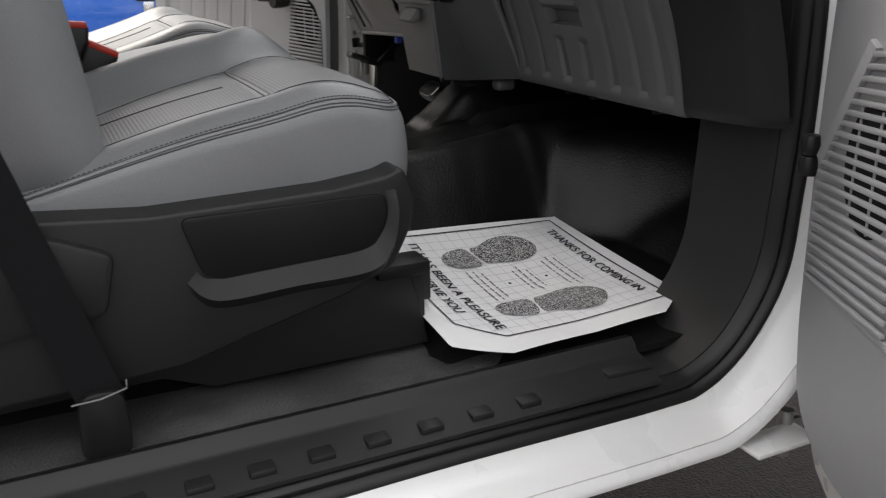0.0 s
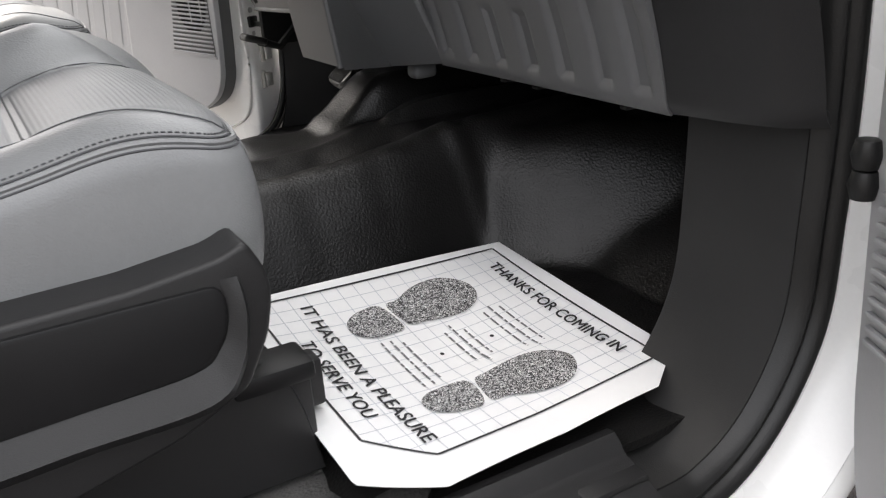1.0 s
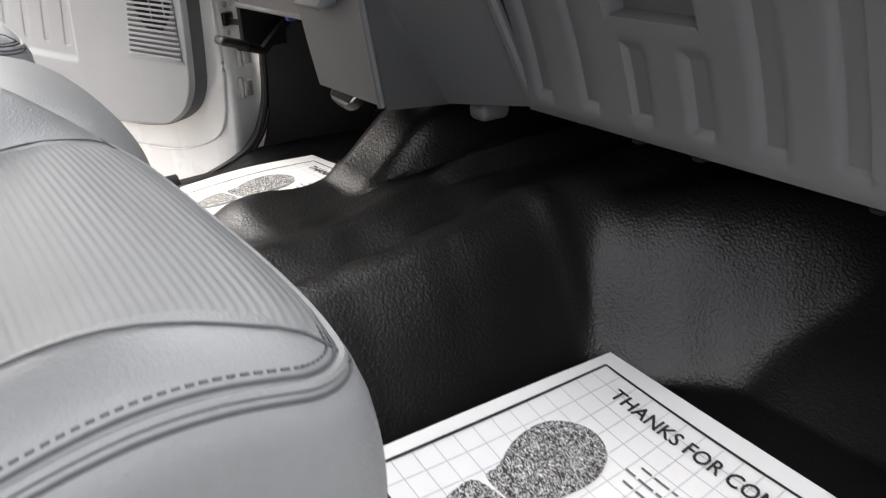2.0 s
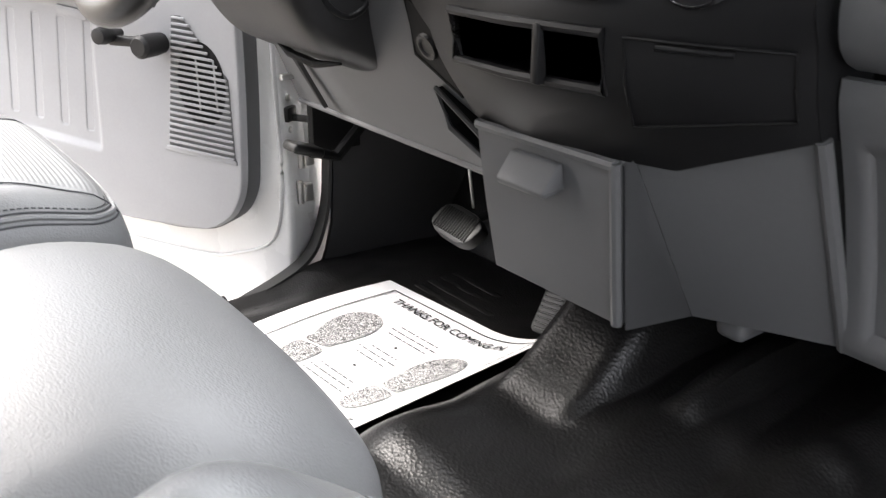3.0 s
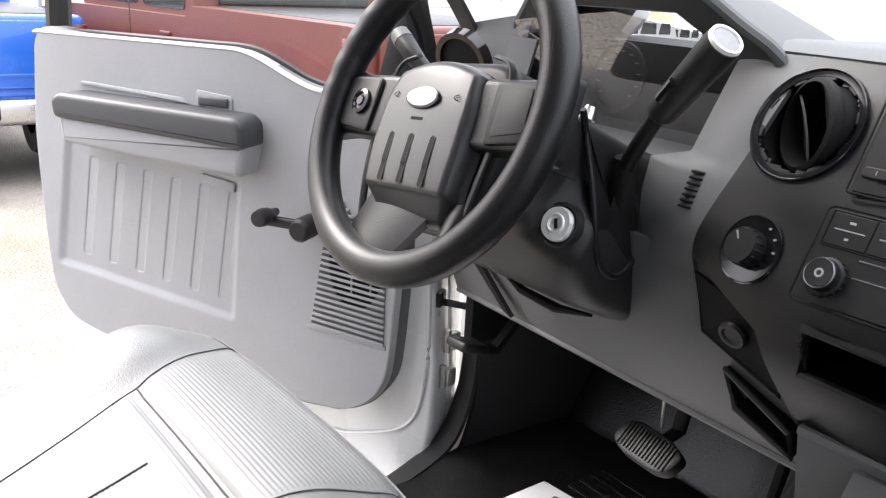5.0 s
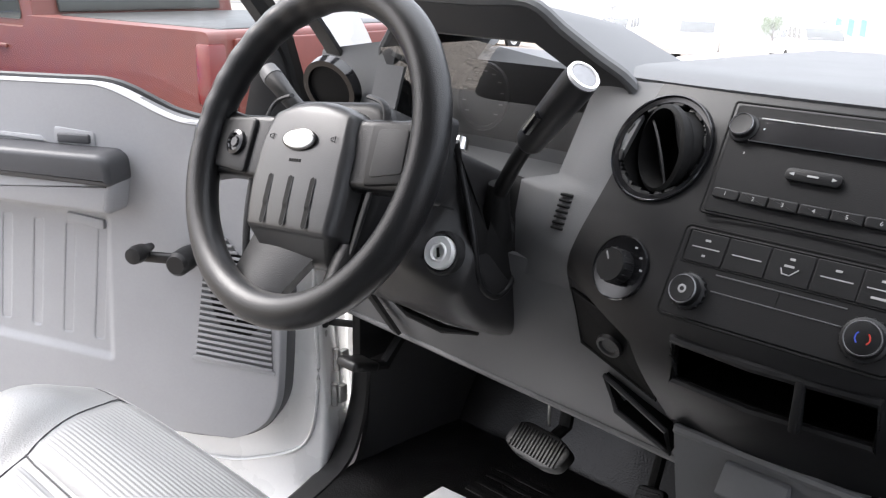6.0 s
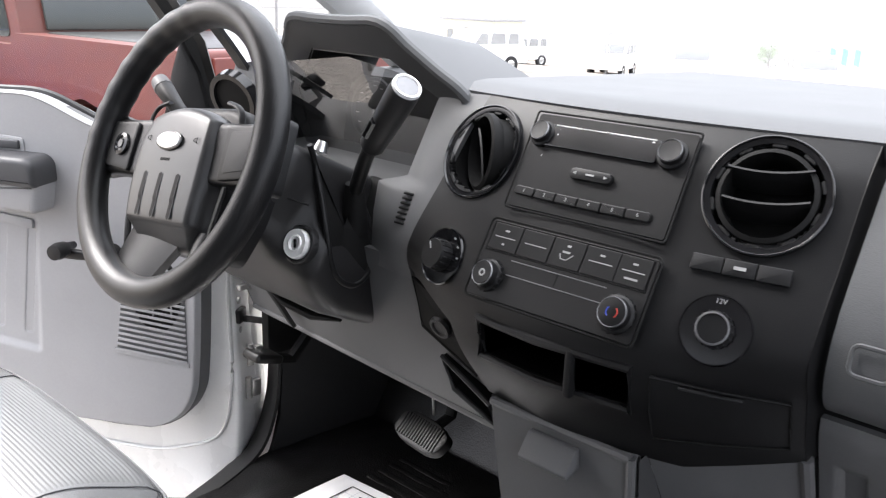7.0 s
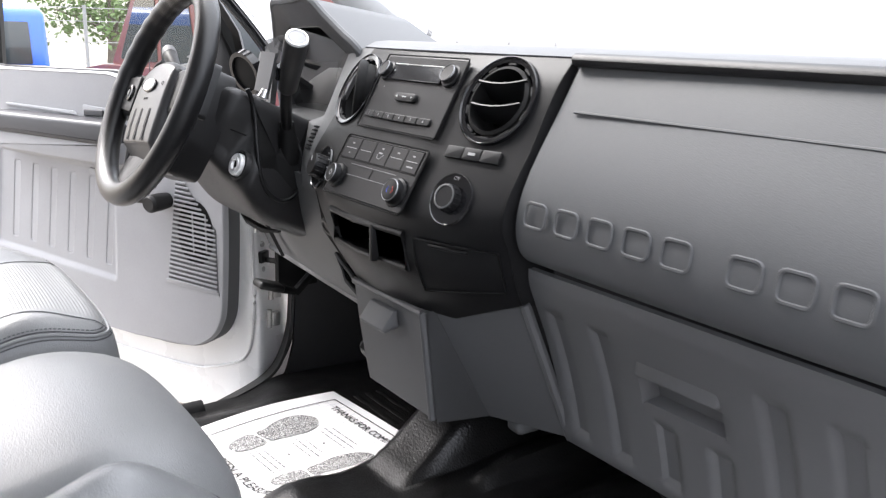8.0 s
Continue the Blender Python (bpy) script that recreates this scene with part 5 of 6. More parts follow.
def steering_column():
    c = thing("steering_column", (0.0, 0.43, 0.5), "black steering column shroud with silver ignition lock", "steering column")

    def shroud(u, v):
        a = 2 * math.pi * u
        t = v
        up, dn = 0.040 + 0.010 * step(0.0, 0.2, t), 0.058 + 0.072 * step(0.05, 0.75, t)
        p = 0.24
        cx, sx = math.cos(a), math.sin(a)
        y = (up if sx > 0 else dn) * math.copysign(abs(sx) ** p, sx)
        upper, lower = 0.072 + 0.031 * step(0.02, 0.18, t), 0.070 + 0.020 * step(0.05, 0.30, t) + 0.046 * step(0.335, 0.40, t)
        wx = lower + (upper - lower) * step(-0.040, -0.005, y)
        x = wx * math.copysign(abs(cx) ** p, cx)
        return WHEEL @ Vector((x, y, -0.045 - 0.215 * t))
    bm = grid(shroud, 96, 24, loop_u=True)
    part("shroud", bm, M_CHAR, c, "charcoal column shroud", sharp=60)
    part("shroud_front", grid(lambda u, v: WHEEL @ (WHEEL.inverted() @ Vector(shroud(u, 0.0))).lerp(Vector((0, 0, -0.040)), v), 40, 4, loop_u=True), M_CHAR, c)
    part("shroud_collar", lathe([(0.0, -0.030), (0.050, -0.032), (0.056, -0.044), (0.058, -0.060)], 32, WHEEL), M_STACK, c)
    # joint between the upper and lower halves
    part("shroud_joint", tube([WHEEL @ Vector((0.090 + 0.004 * k, -0.012, -0.085 - 0.006 * k)) for k in range(6)], 0.0011, 6), M_DEEP, c)
    # ignition boss on the right of the shroud
    km = axes(Vector((-0.112, 0.3235, 0.518)), (0.12, -0.99, 0), (0.36, 0.04, 0.93), (-0.92, -0.11, 0.37))
    part("lock_boss", lathe([(0.026, -0.05), (0.025, -0.010), (0.0225, -0.002), (0.0205, -0.001), (0.0195, -0.004), (0.0, -0.004)], 32, km), M_CHAR, c)
    lk = part("ignition_lock", lathe([(0.0, 0.002), (0.0075, 0.002), (0.0085, 0.005), (0.0100, 0.0046), (0.0106, 0.0036), (0.0165, 0.0040), (0.0175, 0.0), (0.0175, -0.008)], 32, km), M_SILVER, c, "silver ignition lock")
    part("key_slot", rbox((0, 0, 0.0030), (0.0032, 0.010, 0.002), 0.0005, 1, km @ Matrix.Rotation(radians(20), 4, "Z")), M_DEEP, lk)
    # lever well: raised lip open at its top, pocket shade painted as a dark sheet
    lip = [(-0.092, 0.052), (-0.112, 0.030), (-0.132, -0.030), (-0.152, -0.066), (-0.172, -0.082), (-0.196, -0.084), (-0.212, -0.066), (-0.214, -0.030), (-0.198, 0.004), (-0.178, 0.020)]
    run = spline([(0.106 + 0.029 * step(0.03, -0.05, y), y, h) for h, y in lip], 6)
    part("well_lip", tube([WHEEL @ p for p in run], 0.0036, 10), M_STACK, c, "raised lip of the lever well")
    mid = Vector((0.128, -0.022, -0.165))
    part("well_shade", grid(lambda u, v: WHEEL @ (run[round(u * (len(run) - 1))].lerp(mid, v) - Vector((0.006 * v, 0, 0))), len(run) - 1, 6), M_DEEP, c, "dark sheet for the shaded lever well")
    part("well_back", prism(tri_loop([(0.085, 0.052), (0.128, 0.046), (0.136, -0.070), (0.125, -0.092), (0.085, -0.092)], 0.014, 4), -0.250, -0.205, WHEEL, 0.008, 3), M_DEEP, c, "black lever housing")
    # dark slot and screw recesses of the knee cover under the shroud
    part("cover_slot", tube([(-0.062, 0.455, 0.424), (-0.058, 0.42, 0.408), (-0.052, 0.37, 0.402), (-0.046, 0.325, 0.408)], [0.002, 0.007, 0.008, 0.003], 8, flat=0.6), M_DEEP, c, "dark slot under the shroud")
    # signal stalk
    part("signal_stalk", tube([WHEEL @ Vector(p) for p in ((-0.06, 0.03, -0.06), (-0.11, 0.055, -0.05), (-0.145, 0.075, -0.045))], [0.008, 0.010, 0.012], 12), M_CHAR, c, "black turn signal stalk")
    part("stalk_cap", tube([WHEEL @ Vector(p) for p in ((-0.145, 0.075, -0.045), (-0.158, 0.083, -0.043))], [0.0125, 0.011], 12), M_GREY, c)
    part("tilt_knob", lathe([(0, 0.014), (0.006, 0.013), (0.009, 0.0)], 14, WHEEL @ Matrix.Translation((0.080, 0.052, -0.13)) @ Matrix.Rotation(radians(-90), 4, "X")), M_METAL, c, "bright round knob")
    return c


steering_column()


def shift_lever():
    b, e = Vector((-0.034, 0.316, 0.560)), Vector((-0.072, 0.192, 0.704))
    s = thing("shift_lever", b, "black column shift lever with silver end cap", "gear lever")
    mid = b.lerp(e, 0.42) + Vector((-0.006, 0.002, 0.006))
    pts = spline([b - Vector((0, 0, 0.03)), b, mid, e - (e - mid).normalized() * 0.05], 6)
    part("rod", tube(pts, 0.0085, 12), M_STACK, s)
    d = (e - mid).normalized()
    # boot in recess black, the shade inside the well put into its colour
    part("boot", tube([b + Vector((0.004, 0, -0.045)), b + Vector((0.002, 0, -0.015)), b + Vector((-0.002, -0.004, 0.02))], [0.015, 0.015, 0.011], 14), M_DEEP, s)
    part("grip", tube([mid + d * 0.005, mid + d * 0.012, e - d * 0.012, e - d * 0.002], [0.010, 0.0145, 0.017, 0.0165], 20), M_CHAR, s, "black grip")
    part("grip_button", tube([mid + d * 0.03 + Vector((-0.014, 0.004, 0)), mid + d * 0.055 + Vector((-0.015, 0.004, 0))], 0.005, 8), M_GLOSSBLACK, s)
    side = d.cross(Vector((0, 0, 1))).normalized()
    m = axes(e, side, d.cross(side) * -1, d) if side.cross(d.cross(side) * -1).dot(d) > 0 else axes(e, side, d.cross(side), d)
    part("end_cap", lathe([(0.0, 0.0025), (0.012, 0.002), (0.0155, -0.002), (0.016, -0.004)], 24, m), M_RING, s, "silver ringed end cap")
    part("cap_ring", lathe([(0.0125, 0.002), (0.0135, 0.0032), (0.0155, 0.0026), (0.016, -0.001)], 28, m), M_SILVER, s, "bright ring")


shift_lever()


# ---- pedals and small things under the dash ----
def brake_pedal():
    p = thing("brake_pedal", (0.165, 0.38, 0.15), "ribbed black rubber brake pedal on its arm", "pedal")
    right, up = Vector((-0.08, -0.99, 0.06)).normalized(), Vector((0.72, 0.02, 0.62)).normalized()
    out = right.cross(up).normalized()
    m = axes(Vector((0.166, 0.386, 0.155)), right, out.cross(right), out)
    o = tri_loop([(-0.056, -0.012), (-0.030, -0.024), (0.030, -0.028), (0.052, -0.022), (0.060, 0.008), (0.030, 0.022), (-0.030, 0.027), (-0.052, 0.018)], 0.010, 4)
    part("pad", prism(o, -0.012, 0.004, m, 0.004, 2), M_SEAL, p)
    for k in range(15):
        x = -0.041 + 0.0061 * k
        part("rib", rbox((x, -0.001 - 0.06 * x, 0.0045), (0.0026, 0.038, 0.003), 0.001, 1, m), M_SEAL, p)
    part("arm", tube([m @ Vector((0.0, 0.0, -0.012)), m @ Vector((0, 0.05, -0.035)), (0.30, 0.40, 0.34), (0.34, 0.40, 0.45)], 0.011, 8, flat=0.5), M_DEEP, p)
    part("switch_rod", tube([(0.200, 0.392, 0.170), (0.180, 0.380, 0.245), (0.185, 0.378, 0.31)], 0.0024, 8), M_ZINC, p, "bare steel rod")


def accelerator():
    p = thing("accelerator_pedal", (0.20, 0.26, 0.05), "ribbed black accelerator pedal", "pedal")
    right, up = Vector((0.05, -0.99, 0.12)).normalized(), Vector((0.55, 0.03, 0.83)).normalized()
    out = right.cross(up).normalized()
    m = axes(Vector((0.222, 0.243, 0.070)), right, out.cross(right), out)
    part("pad", prism(tri_loop([(-0.022, -0.045), (0.022, -0.045), (0.026, 0.05), (-0.018, 0.05)], 0.010, 4), -0.01, 0.004, m, 0.004), M_SEAL, p)
    for k in range(12):
        part("rib", rbox((0.002, -0.038 + 0.0073 * k, 0.0045), (0.034, 0.003, 0.003), 0.001, 1, m), M_SEAL, p)
    part("arm", tube([m @ Vector((0, 0.05, -0.01)), (0.30, 0.24, 0.30)], 0.008, 8), M_DEEP, p)


brake_pedal()
accelerator()


def parking_brake():
    p = thing("parking_brake", (0.10, 0.66, 0.2), "black parking brake pedal by the driver pillar", "parking brake")
    part("pad", rbox((0.078, 0.668, 0.214), (0.055, 0.045, 0.016), 0.006, 3, Matrix.Translation((0.078, 0.668, 0.214)) @ Matrix.Rotation(radians(18), 4, "Y") @ Matrix.Translation((-0.078, -0.668, -0.214))), M_SEAL, p)
    part("arm", tube([(0.09, 0.668, 0.208), (0.14, 0.675, 0.19), (0.22, 0.68, 0.26), (0.26, 0.69, 0.34)], 0.010, 8), M_DEEP, p)
    part("bracket", rbox((0.16, 0.715, 0.25), (0.09, 0.02, 0.12), 0.004, 2), M_DEEP, p)
    part("release_tab", rbox((0.092, 0.735, 0.315), (0.028, 0.012, 0.010), 0.003, 2), M_ZINC, p, "small bright release tab")


parking_brake()


def under_dash_bits():
    c = thing("wiring_connector", (0.16, 0.56, 0.28), "blue wiring plug hanging under the dash", "connector")
    part("plug", rbox((0.155, 0.56, 0.268), (0.018, 0.014, 0.026), 0.003, 2), M_BLUEPLUG, c, "blue plug")
    part("wire", tube(spline([(0.155, 0.56, 0.28), (0.18, 0.565, 0.30), (0.22, 0.53, 0.31), (0.28, 0.5, 0.35)], 5), 0.003, 6), M_SEAL, c)
    h = thing("cable_harness", (0.12, 0.45, 0.29), "loose black cables under the dash", "cables")
    for k in range(5):
        y = 0.62 - 0.09 * k
        part("cable", tube(spline([(0.16, y, 0.315), (0.15, y - 0.03, 0.272 - 0.006 * (k % 2)), (0.17, y - 0.06, 0.27), (0.16, y - 0.1, 0.315)], 5), 0.004, 6), M_DEEP, h)
    d = thing("floor_duct", (0.05, -0.04, 0.25), "grey floor air duct under the console", "air duct")
    part("nozzle", rbox((0.085, -0.13, 0.235), (0.04, 0.03, 0.022), 0.008, 3), M_GREY, d)
    part("drop", tube([(0.085, -0.13, 0.24), (0.09, -0.125, 0.29)], 0.01, 10), M_DEEP, d)


under_dash_bits()


# ---- seats ----
SIDE_Z = [(-0.86, 0.215), (-0.755, 0.245), (-0.59, 0.290), (-0.48, 0.307), (-0.40, 0.309), (-0.343, 0.304)]


def rounded(bm, cx, cy, cz, hx, hy, hz, R, warp, cuts=30):
    """A box grid pressed to round edges and then bent by warp(p)."""
    tmp = bmesh.new()
    bmesh.ops.create_cube(tmp, size=2)
    bmesh.ops.subdivide_edges(tmp, edges=tmp.edges[:], cuts=cuts, use_grid_fill=True)
    for v in tmp.verts:
        p = Vector((v.co.x * hx, v.co.y * hy, v.co.z * hz))
        q = Vector([max(-(h - R), min(h - R, c)) for c, h in zip(p, (hx, hy, hz))])
        d = p - q
        if d.length > 1e-9:
            p = q + d.normalized() * R
        v.co = warp(p + Vector((cx, cy, cz)))
    return merge(bm, tmp)


def seat(name, y0, y1, label, centre=False, pan_side=0, back_x=-0.745, insert=(0, 0), cross_x=-0.48, xf=-0.335, corner=0.03, dz=0.0, bol_up=0.05):
    s = thing(name, (-0.55, (y0 + y1) / 2, 0.0), label, "truck seat", "front seats")
    yc, hy = (y0 + y1) / 2, (y1 - y0) / 2
    xb = -0.93
    R = 0.028 if not centre else 0.062
    i0, i1 = insert

    hi = lambda x: i1 + (0.25 * (x - cross_x) if x < cross_x else 0.50 * (x - cross_x))
    lo = lambda x: i0 - (0.05 * (x - cross_x) if x < cross_x else 0.20 * (x - cross_x))

    def lift(x, y):
        t = (y - yc) / hy
        bol = 0.0
        if not centre:
            left = math.exp(-((y - (hi(x) + y1) / 2 - 0.005) / 0.055) ** 2) * step(hi(x) - 0.01, hi(x) + 0.03, y)
            right = math.exp(-((y - i0 + 0.012) / 0.02) ** 2)
            bol = (bol_up * left + 0.006 * right) * step(-0.325, -0.45, x)
        crown = 0.006 * (1 - t * t) if not centre else 0.022 * (1 - t * t)
        front = 0.012 * math.exp(-((x + 0.42) / 0.07) ** 2)
        dip = 0.0 if centre else -0.004 * math.exp(-((x - cross_x) / 0.012) ** 2) * step(i0 - 0.01, i0 + 0.01, y) * step(i1 + 0.01, i1 - 0.01, y)
        return bol + crown + front + dip

    def top(x):
        return curve(SIDE_Z, x) + 0.004 + dz * step(-0.62, -0.40, x)

    def warp(p):
        w = min(1, max(0, (p.z - 0.20) / 0.10))
        z = p.z + (top(p.x) - 0.30 + lift(p.x, p.y)) * w
        x = p.x
        t = (p.y - yc) / hy
        if p.x > -0.50:
            k = step(-0.50, -0.36, p.x)
            x += k * (0.010 * math.sin(math.pi * min(1, max(0, (p.z - 0.17) / 0.13))) - corner * abs(t) ** 5)
        return Vector((x, p.y + 0.006 * math.sin(math.pi * min(1, max(0, (p.z - 0.17) / 0.13))) * t, z))
    hz = 0.068 if not centre else 0.066
    part("cushion", rounded(None, (xf + xb) / 2, yc, 0.30 - hz, (xf - xb) / 2, hy, hz, R, warp, 38), M_VINYL, s, "grey vinyl seat cushion", sharp=80)

    def surf(x, y, off=0.0):
        """Point on top of the cushion, following the front roll beyond its start."""
        x0 = xf - R
        if x <= x0:
            return warp(Vector((x, y, 0.30))) + Vector((0, 0, off))
        a = min(1.45, (x - x0) / R)
        return warp(Vector((x0 + (R + off) * math.sin(a), y, 0.30 - R + (R + off) * math.cos(a))))
    if not centre:
        # ribbed insert, its ribs running across the seat
        for a, b, nm in ((-0.80, cross_x - 0.002, "rear_insert"), (cross_x + 0.002, xf - R + R * 1.4, "front_insert")):
            n = int((b - a) / 0.00077)

            def ins(u, v):
                x = a + (b - a) * u
                rib = 0.00045 * (0.5 + 0.5 * math.cos(2 * math.pi * x / 0.0046))
                fade = min(1, 14 * v, 14 * (1 - v), 30 * u, 30 * (1 - u) if nm == "rear_insert" else 1)
                return surf(x, lo(x) + (hi(x) - lo(x)) * v, -0.001 + (0.0022 + rib) * fade)
            part(nm, grid(ins, n, 20), M_RIB, s, "ribbed grey vinyl insert", sharp=80)
        seam = lambda pts, r=0.0007, off=0.0006: tube([surf(x, y, off) for x, y in pts], r, 6)
        for yy in (lo, hi):
            part("seam", seam([(x, yy(x)) for x in [-0.80 + (xf - R + 0.80) * k / 40 for k in range(41)]] + [(xf - R + R * 0.35 * k, yy(xf - R + R * 0.35 * k)) for k in range(1, 4)]), M_THREAD, s)
        part("cross_seam", seam([(cross_x, i0 + (i1 - i0) * k / 12) for k in range(13)], 0.0010, 0.0014), M_THREAD, s)
        part("middle_seam", seam([(-0.80 + (cross_x + 0.795) * k / 12, (i0 + i1) / 2) for k in range(12)], 0.0009, 0.0020), M_THREAD, s)
    # stitched seams round the upper edge
    k7 = 0.7071 * R
    base = [Vector((-0.86 + (xf - R + 0.86) * k / 90, y0 + (R - k7), 0)) for k in range(91)]
    base += [Vector((xf - R + k7 * math.sin(radians(9 * k)), y0 + R - k7 * math.cos(radians(9 * k)), 0)) for k in range(1, 10)]
    base += [Vector((xf - (R - k7), y0 + R + (2 * hy - 2 * R) * k / 80, 0)) for k in range(81)]
    base += [Vector((xf - R + k7 * math.cos(radians(9 * k)), y1 - R + k7 * math.sin(radians(9 * k)), 0)) for k in range(1, 10)]
    base += [Vector((xf - R - (xf - R + 0.86) * k / 90, y1 - (R - k7), 0)) for k in range(91)]

    def edge(p, low=0.0):
        q = Vector((p.x, p.y, 0.30 - R + k7 - low))
        mid = Vector((max(-0.9, min(xf - R, p.x)), max(y0 + R, min(y1 - R, p.y)), 0.30 - R))
        ang = math.atan2(k7 - low, k7)
        d = Vector((p.x - mid.x, p.y - mid.y, 0))
        if d.length > 1e-6:
            d = d.normalized() * R * math.cos(ang)
        return warp(Vector((mid.x + d.x, mid.y + d.y, 0.30 - R + R * math.sin(ang)))) + Vector((0, 0, 0.0004))
    if not centre:
        for low, r in ((0.0, 0.0010), (0.0045, 0.0026), (0.009, 0.0010)):
            part("piping", tube([edge(p, low) for p in base], r, 6), M_VINYL if r > 0.002 else M_THREAD, s, "stitched seam piping")
        stitch = bmesh.new()
        for p, q in zip(base, base[1:]):
            a, b = edge(p, -0.005), edge(q, -0.005)
            dashes = max(1, round((b - a).length / 0.0075))
            for k in range(dashes):
                stitch = tube([a.lerp(b, k / dashes), a.lerp(b, (k + 0.62) / dashes)], 0.0007, 4, bm=stitch)
        tagged(part("stitching", stitch, M_THREAD, s, "dark double stitching"), kind="stuff")
    # backrest
    def wback(p):
        h = (p.z - 0.24)
        x = p.x - 0.14 * h + 0.02 * math.exp(-((abs(p.y - yc) / hy - 0.75) / 0.2) ** 2)
        return Vector((x, p.y, p.z))
    part("backrest", rounded(None, back_x - 0.06, yc, 0.55, 0.075, hy * 0.97, 0.33, 0.05, wback, 20), M_VINYL, s, "grey vinyl backrest", sharp=80)
    if not centre:
        for sg in (-1, 1):
            pts = [wback(Vector((back_x + 0.0155 - 0.012, yc + sg * (hy * 0.97 - 0.028), 0.30 + 0.05 * k))) for k in range(11)]
            part("back_piping", tube(pts, 0.0024, 6), M_THREAD, s)
    # riser under the cushion
    part("riser", rbox(((xf + xb) / 2 - 0.03, yc, 0.115), (0.52, hy * 1.70, 0.17), 0.02, 3), M_DEEP, s, "dark seat riser")
    for sg in (-1, 1):
        part("slide_rail", rbox((-0.47, yc + sg * hy * 0.72, 0.045), (0.36, 0.03, 0.05), 0.004, 2), M_CHAR, s, "black slide rail")
        part("rail_foot", rbox((-0.335, yc + sg * hy * 0.80, 0.035), (0.05, 0.045, 0.10), 0.006, 2), M_CHAR, s, "black rail end cover")
    if pan_side:
        yo = pan_side * 0.692
        X = axes(Vector((0, yo, 0)), (pan_side * -1.0, 0, 0), (0, 0, 1), (0, pan_side * 1.0, 0))
        sg = -pan_side
        o = [(-0.93, 0.240), (-0.80, 0.230), (-0.66, 0.218), (-0.46, 0.222), (-0.392, 0.230), (-0.370, 0.239), (-0.357, 0.212), (-0.355, 0.19), (-0.362, 0.16), (-0.384, 0.118), (-0.44, 0.092), (-0.56, 0.062), (-0.64, 0.04), (-0.72, 0.035), (-0.93, 0.03)]
        pan = part("side_valance", prism(tri_loop([(x * sg, z) for x, z in o], 0.008, 3), -0.075, 0.0, X, 0.005, 3), M_VALANCE, s, "charcoal plastic seat side cover")
        po = [(-0.632, 0.212), (-0.394, 0.211), (-0.392, 0.185), (-0.402, 0.160), (-0.425, 0.145), (-0.595, 0.137), (-0.612, 0.146)]
        # blacker than the cover: the upright inset's shade is put into its colour
        part("pocket_panel", prism(tri_loop([(x * sg, z) for x, z in po], 0.012, 3), -0.002, 0.004, X, 0.002), M_STACK, pan, "inset panel darkened for shade")
        inner = spline([(-0.618, 0.150, 0.0), (-0.60, 0.139, 0.002), (-0.51, 0.141, 0.002), (-0.425, 0.145, 0.002), (-0.402, 0.160, 0.002), (-0.392, 0.185, 0.002), (-0.394, 0.214, 0.0)], 6)
        outer = spline([(-0.630, 0.138, 0.001), (-0.60, 0.116, 0.012), (-0.51, 0.119, 0.015), (-0.420, 0.122, 0.016), (-0.392, 0.146, 0.015), (-0.381, 0.185, 0.012), (-0.381, 0.214, 0.002)], 6)
        under = [p + Vector((0.004, -0.014, -p.z)) for p in outer]

        def ledge(u, v):
            i = round(u * (len(inner) - 1))
            p = inner[i].lerp(outer[i], min(1, v * 2)) if v <= 0.5 else outer[i].lerp(under[i], v * 2 - 1)
            return X @ Vector((p.x * sg, p.y, p.z))
        part("valance_ledge", grid(ledge, len(inner) - 1, 6), M_VALANCE, pan, "raised ledge under the inset panel", sharp=30)
        part("rear_cover", prism(tri_loop([(x * sg, z) for x, z in ((-0.90, 0.21), (-0.76, 0.212), (-0.70, 0.185), (-0.715, 0.12), (-0.90, 0.10))], 0.012, 3), 0.0, 0.012, X, 0.006), M_VALANCE, pan)
        part("lower_skirt", prism([(x * sg, z) for x, z in ((-0.93, 0.12), (-0.60, 0.11), (-0.40, 0.12), (-0.338, 0.092), (-0.322, 0.04), (-0.308, -0.03), (-0.60, -0.03), (-0.66, -0.005), (-0.93, -0.01))], -0.12, -0.068, X, 0.006), M_VALANCE, s, "black seat skirt")
        part("rail_cap", rbox((-0.350, yc + pan_side * hy * 0.90, 0.088), (0.075, 0.050, 0.020), 0.005, 2), M_STACK, s, "black rail end cap")
    return s


seat("passenger_seat", -0.640, -0.200, "grey vinyl passenger truck seat with ribbed insert and charcoal side cover", pan_side=-1, insert=(-0.585, -0.332), cross_x=-0.495, corner=0.014, back_x=-0.715)
seat("centre_seat", -0.192, 0.222, "plain smooth grey vinyl centre jump seat", centre=True, xf=-0.300, dz=-0.004)
seat("driver_seat", 0.232, 0.672, "grey vinyl driver truck seat with ribbed insert and stitched edges", pan_side=1, insert=(0.285, 0.532), cross_x=-0.460, corner=0.010, dz=0.020, xf=-0.318, bol_up=0.022)


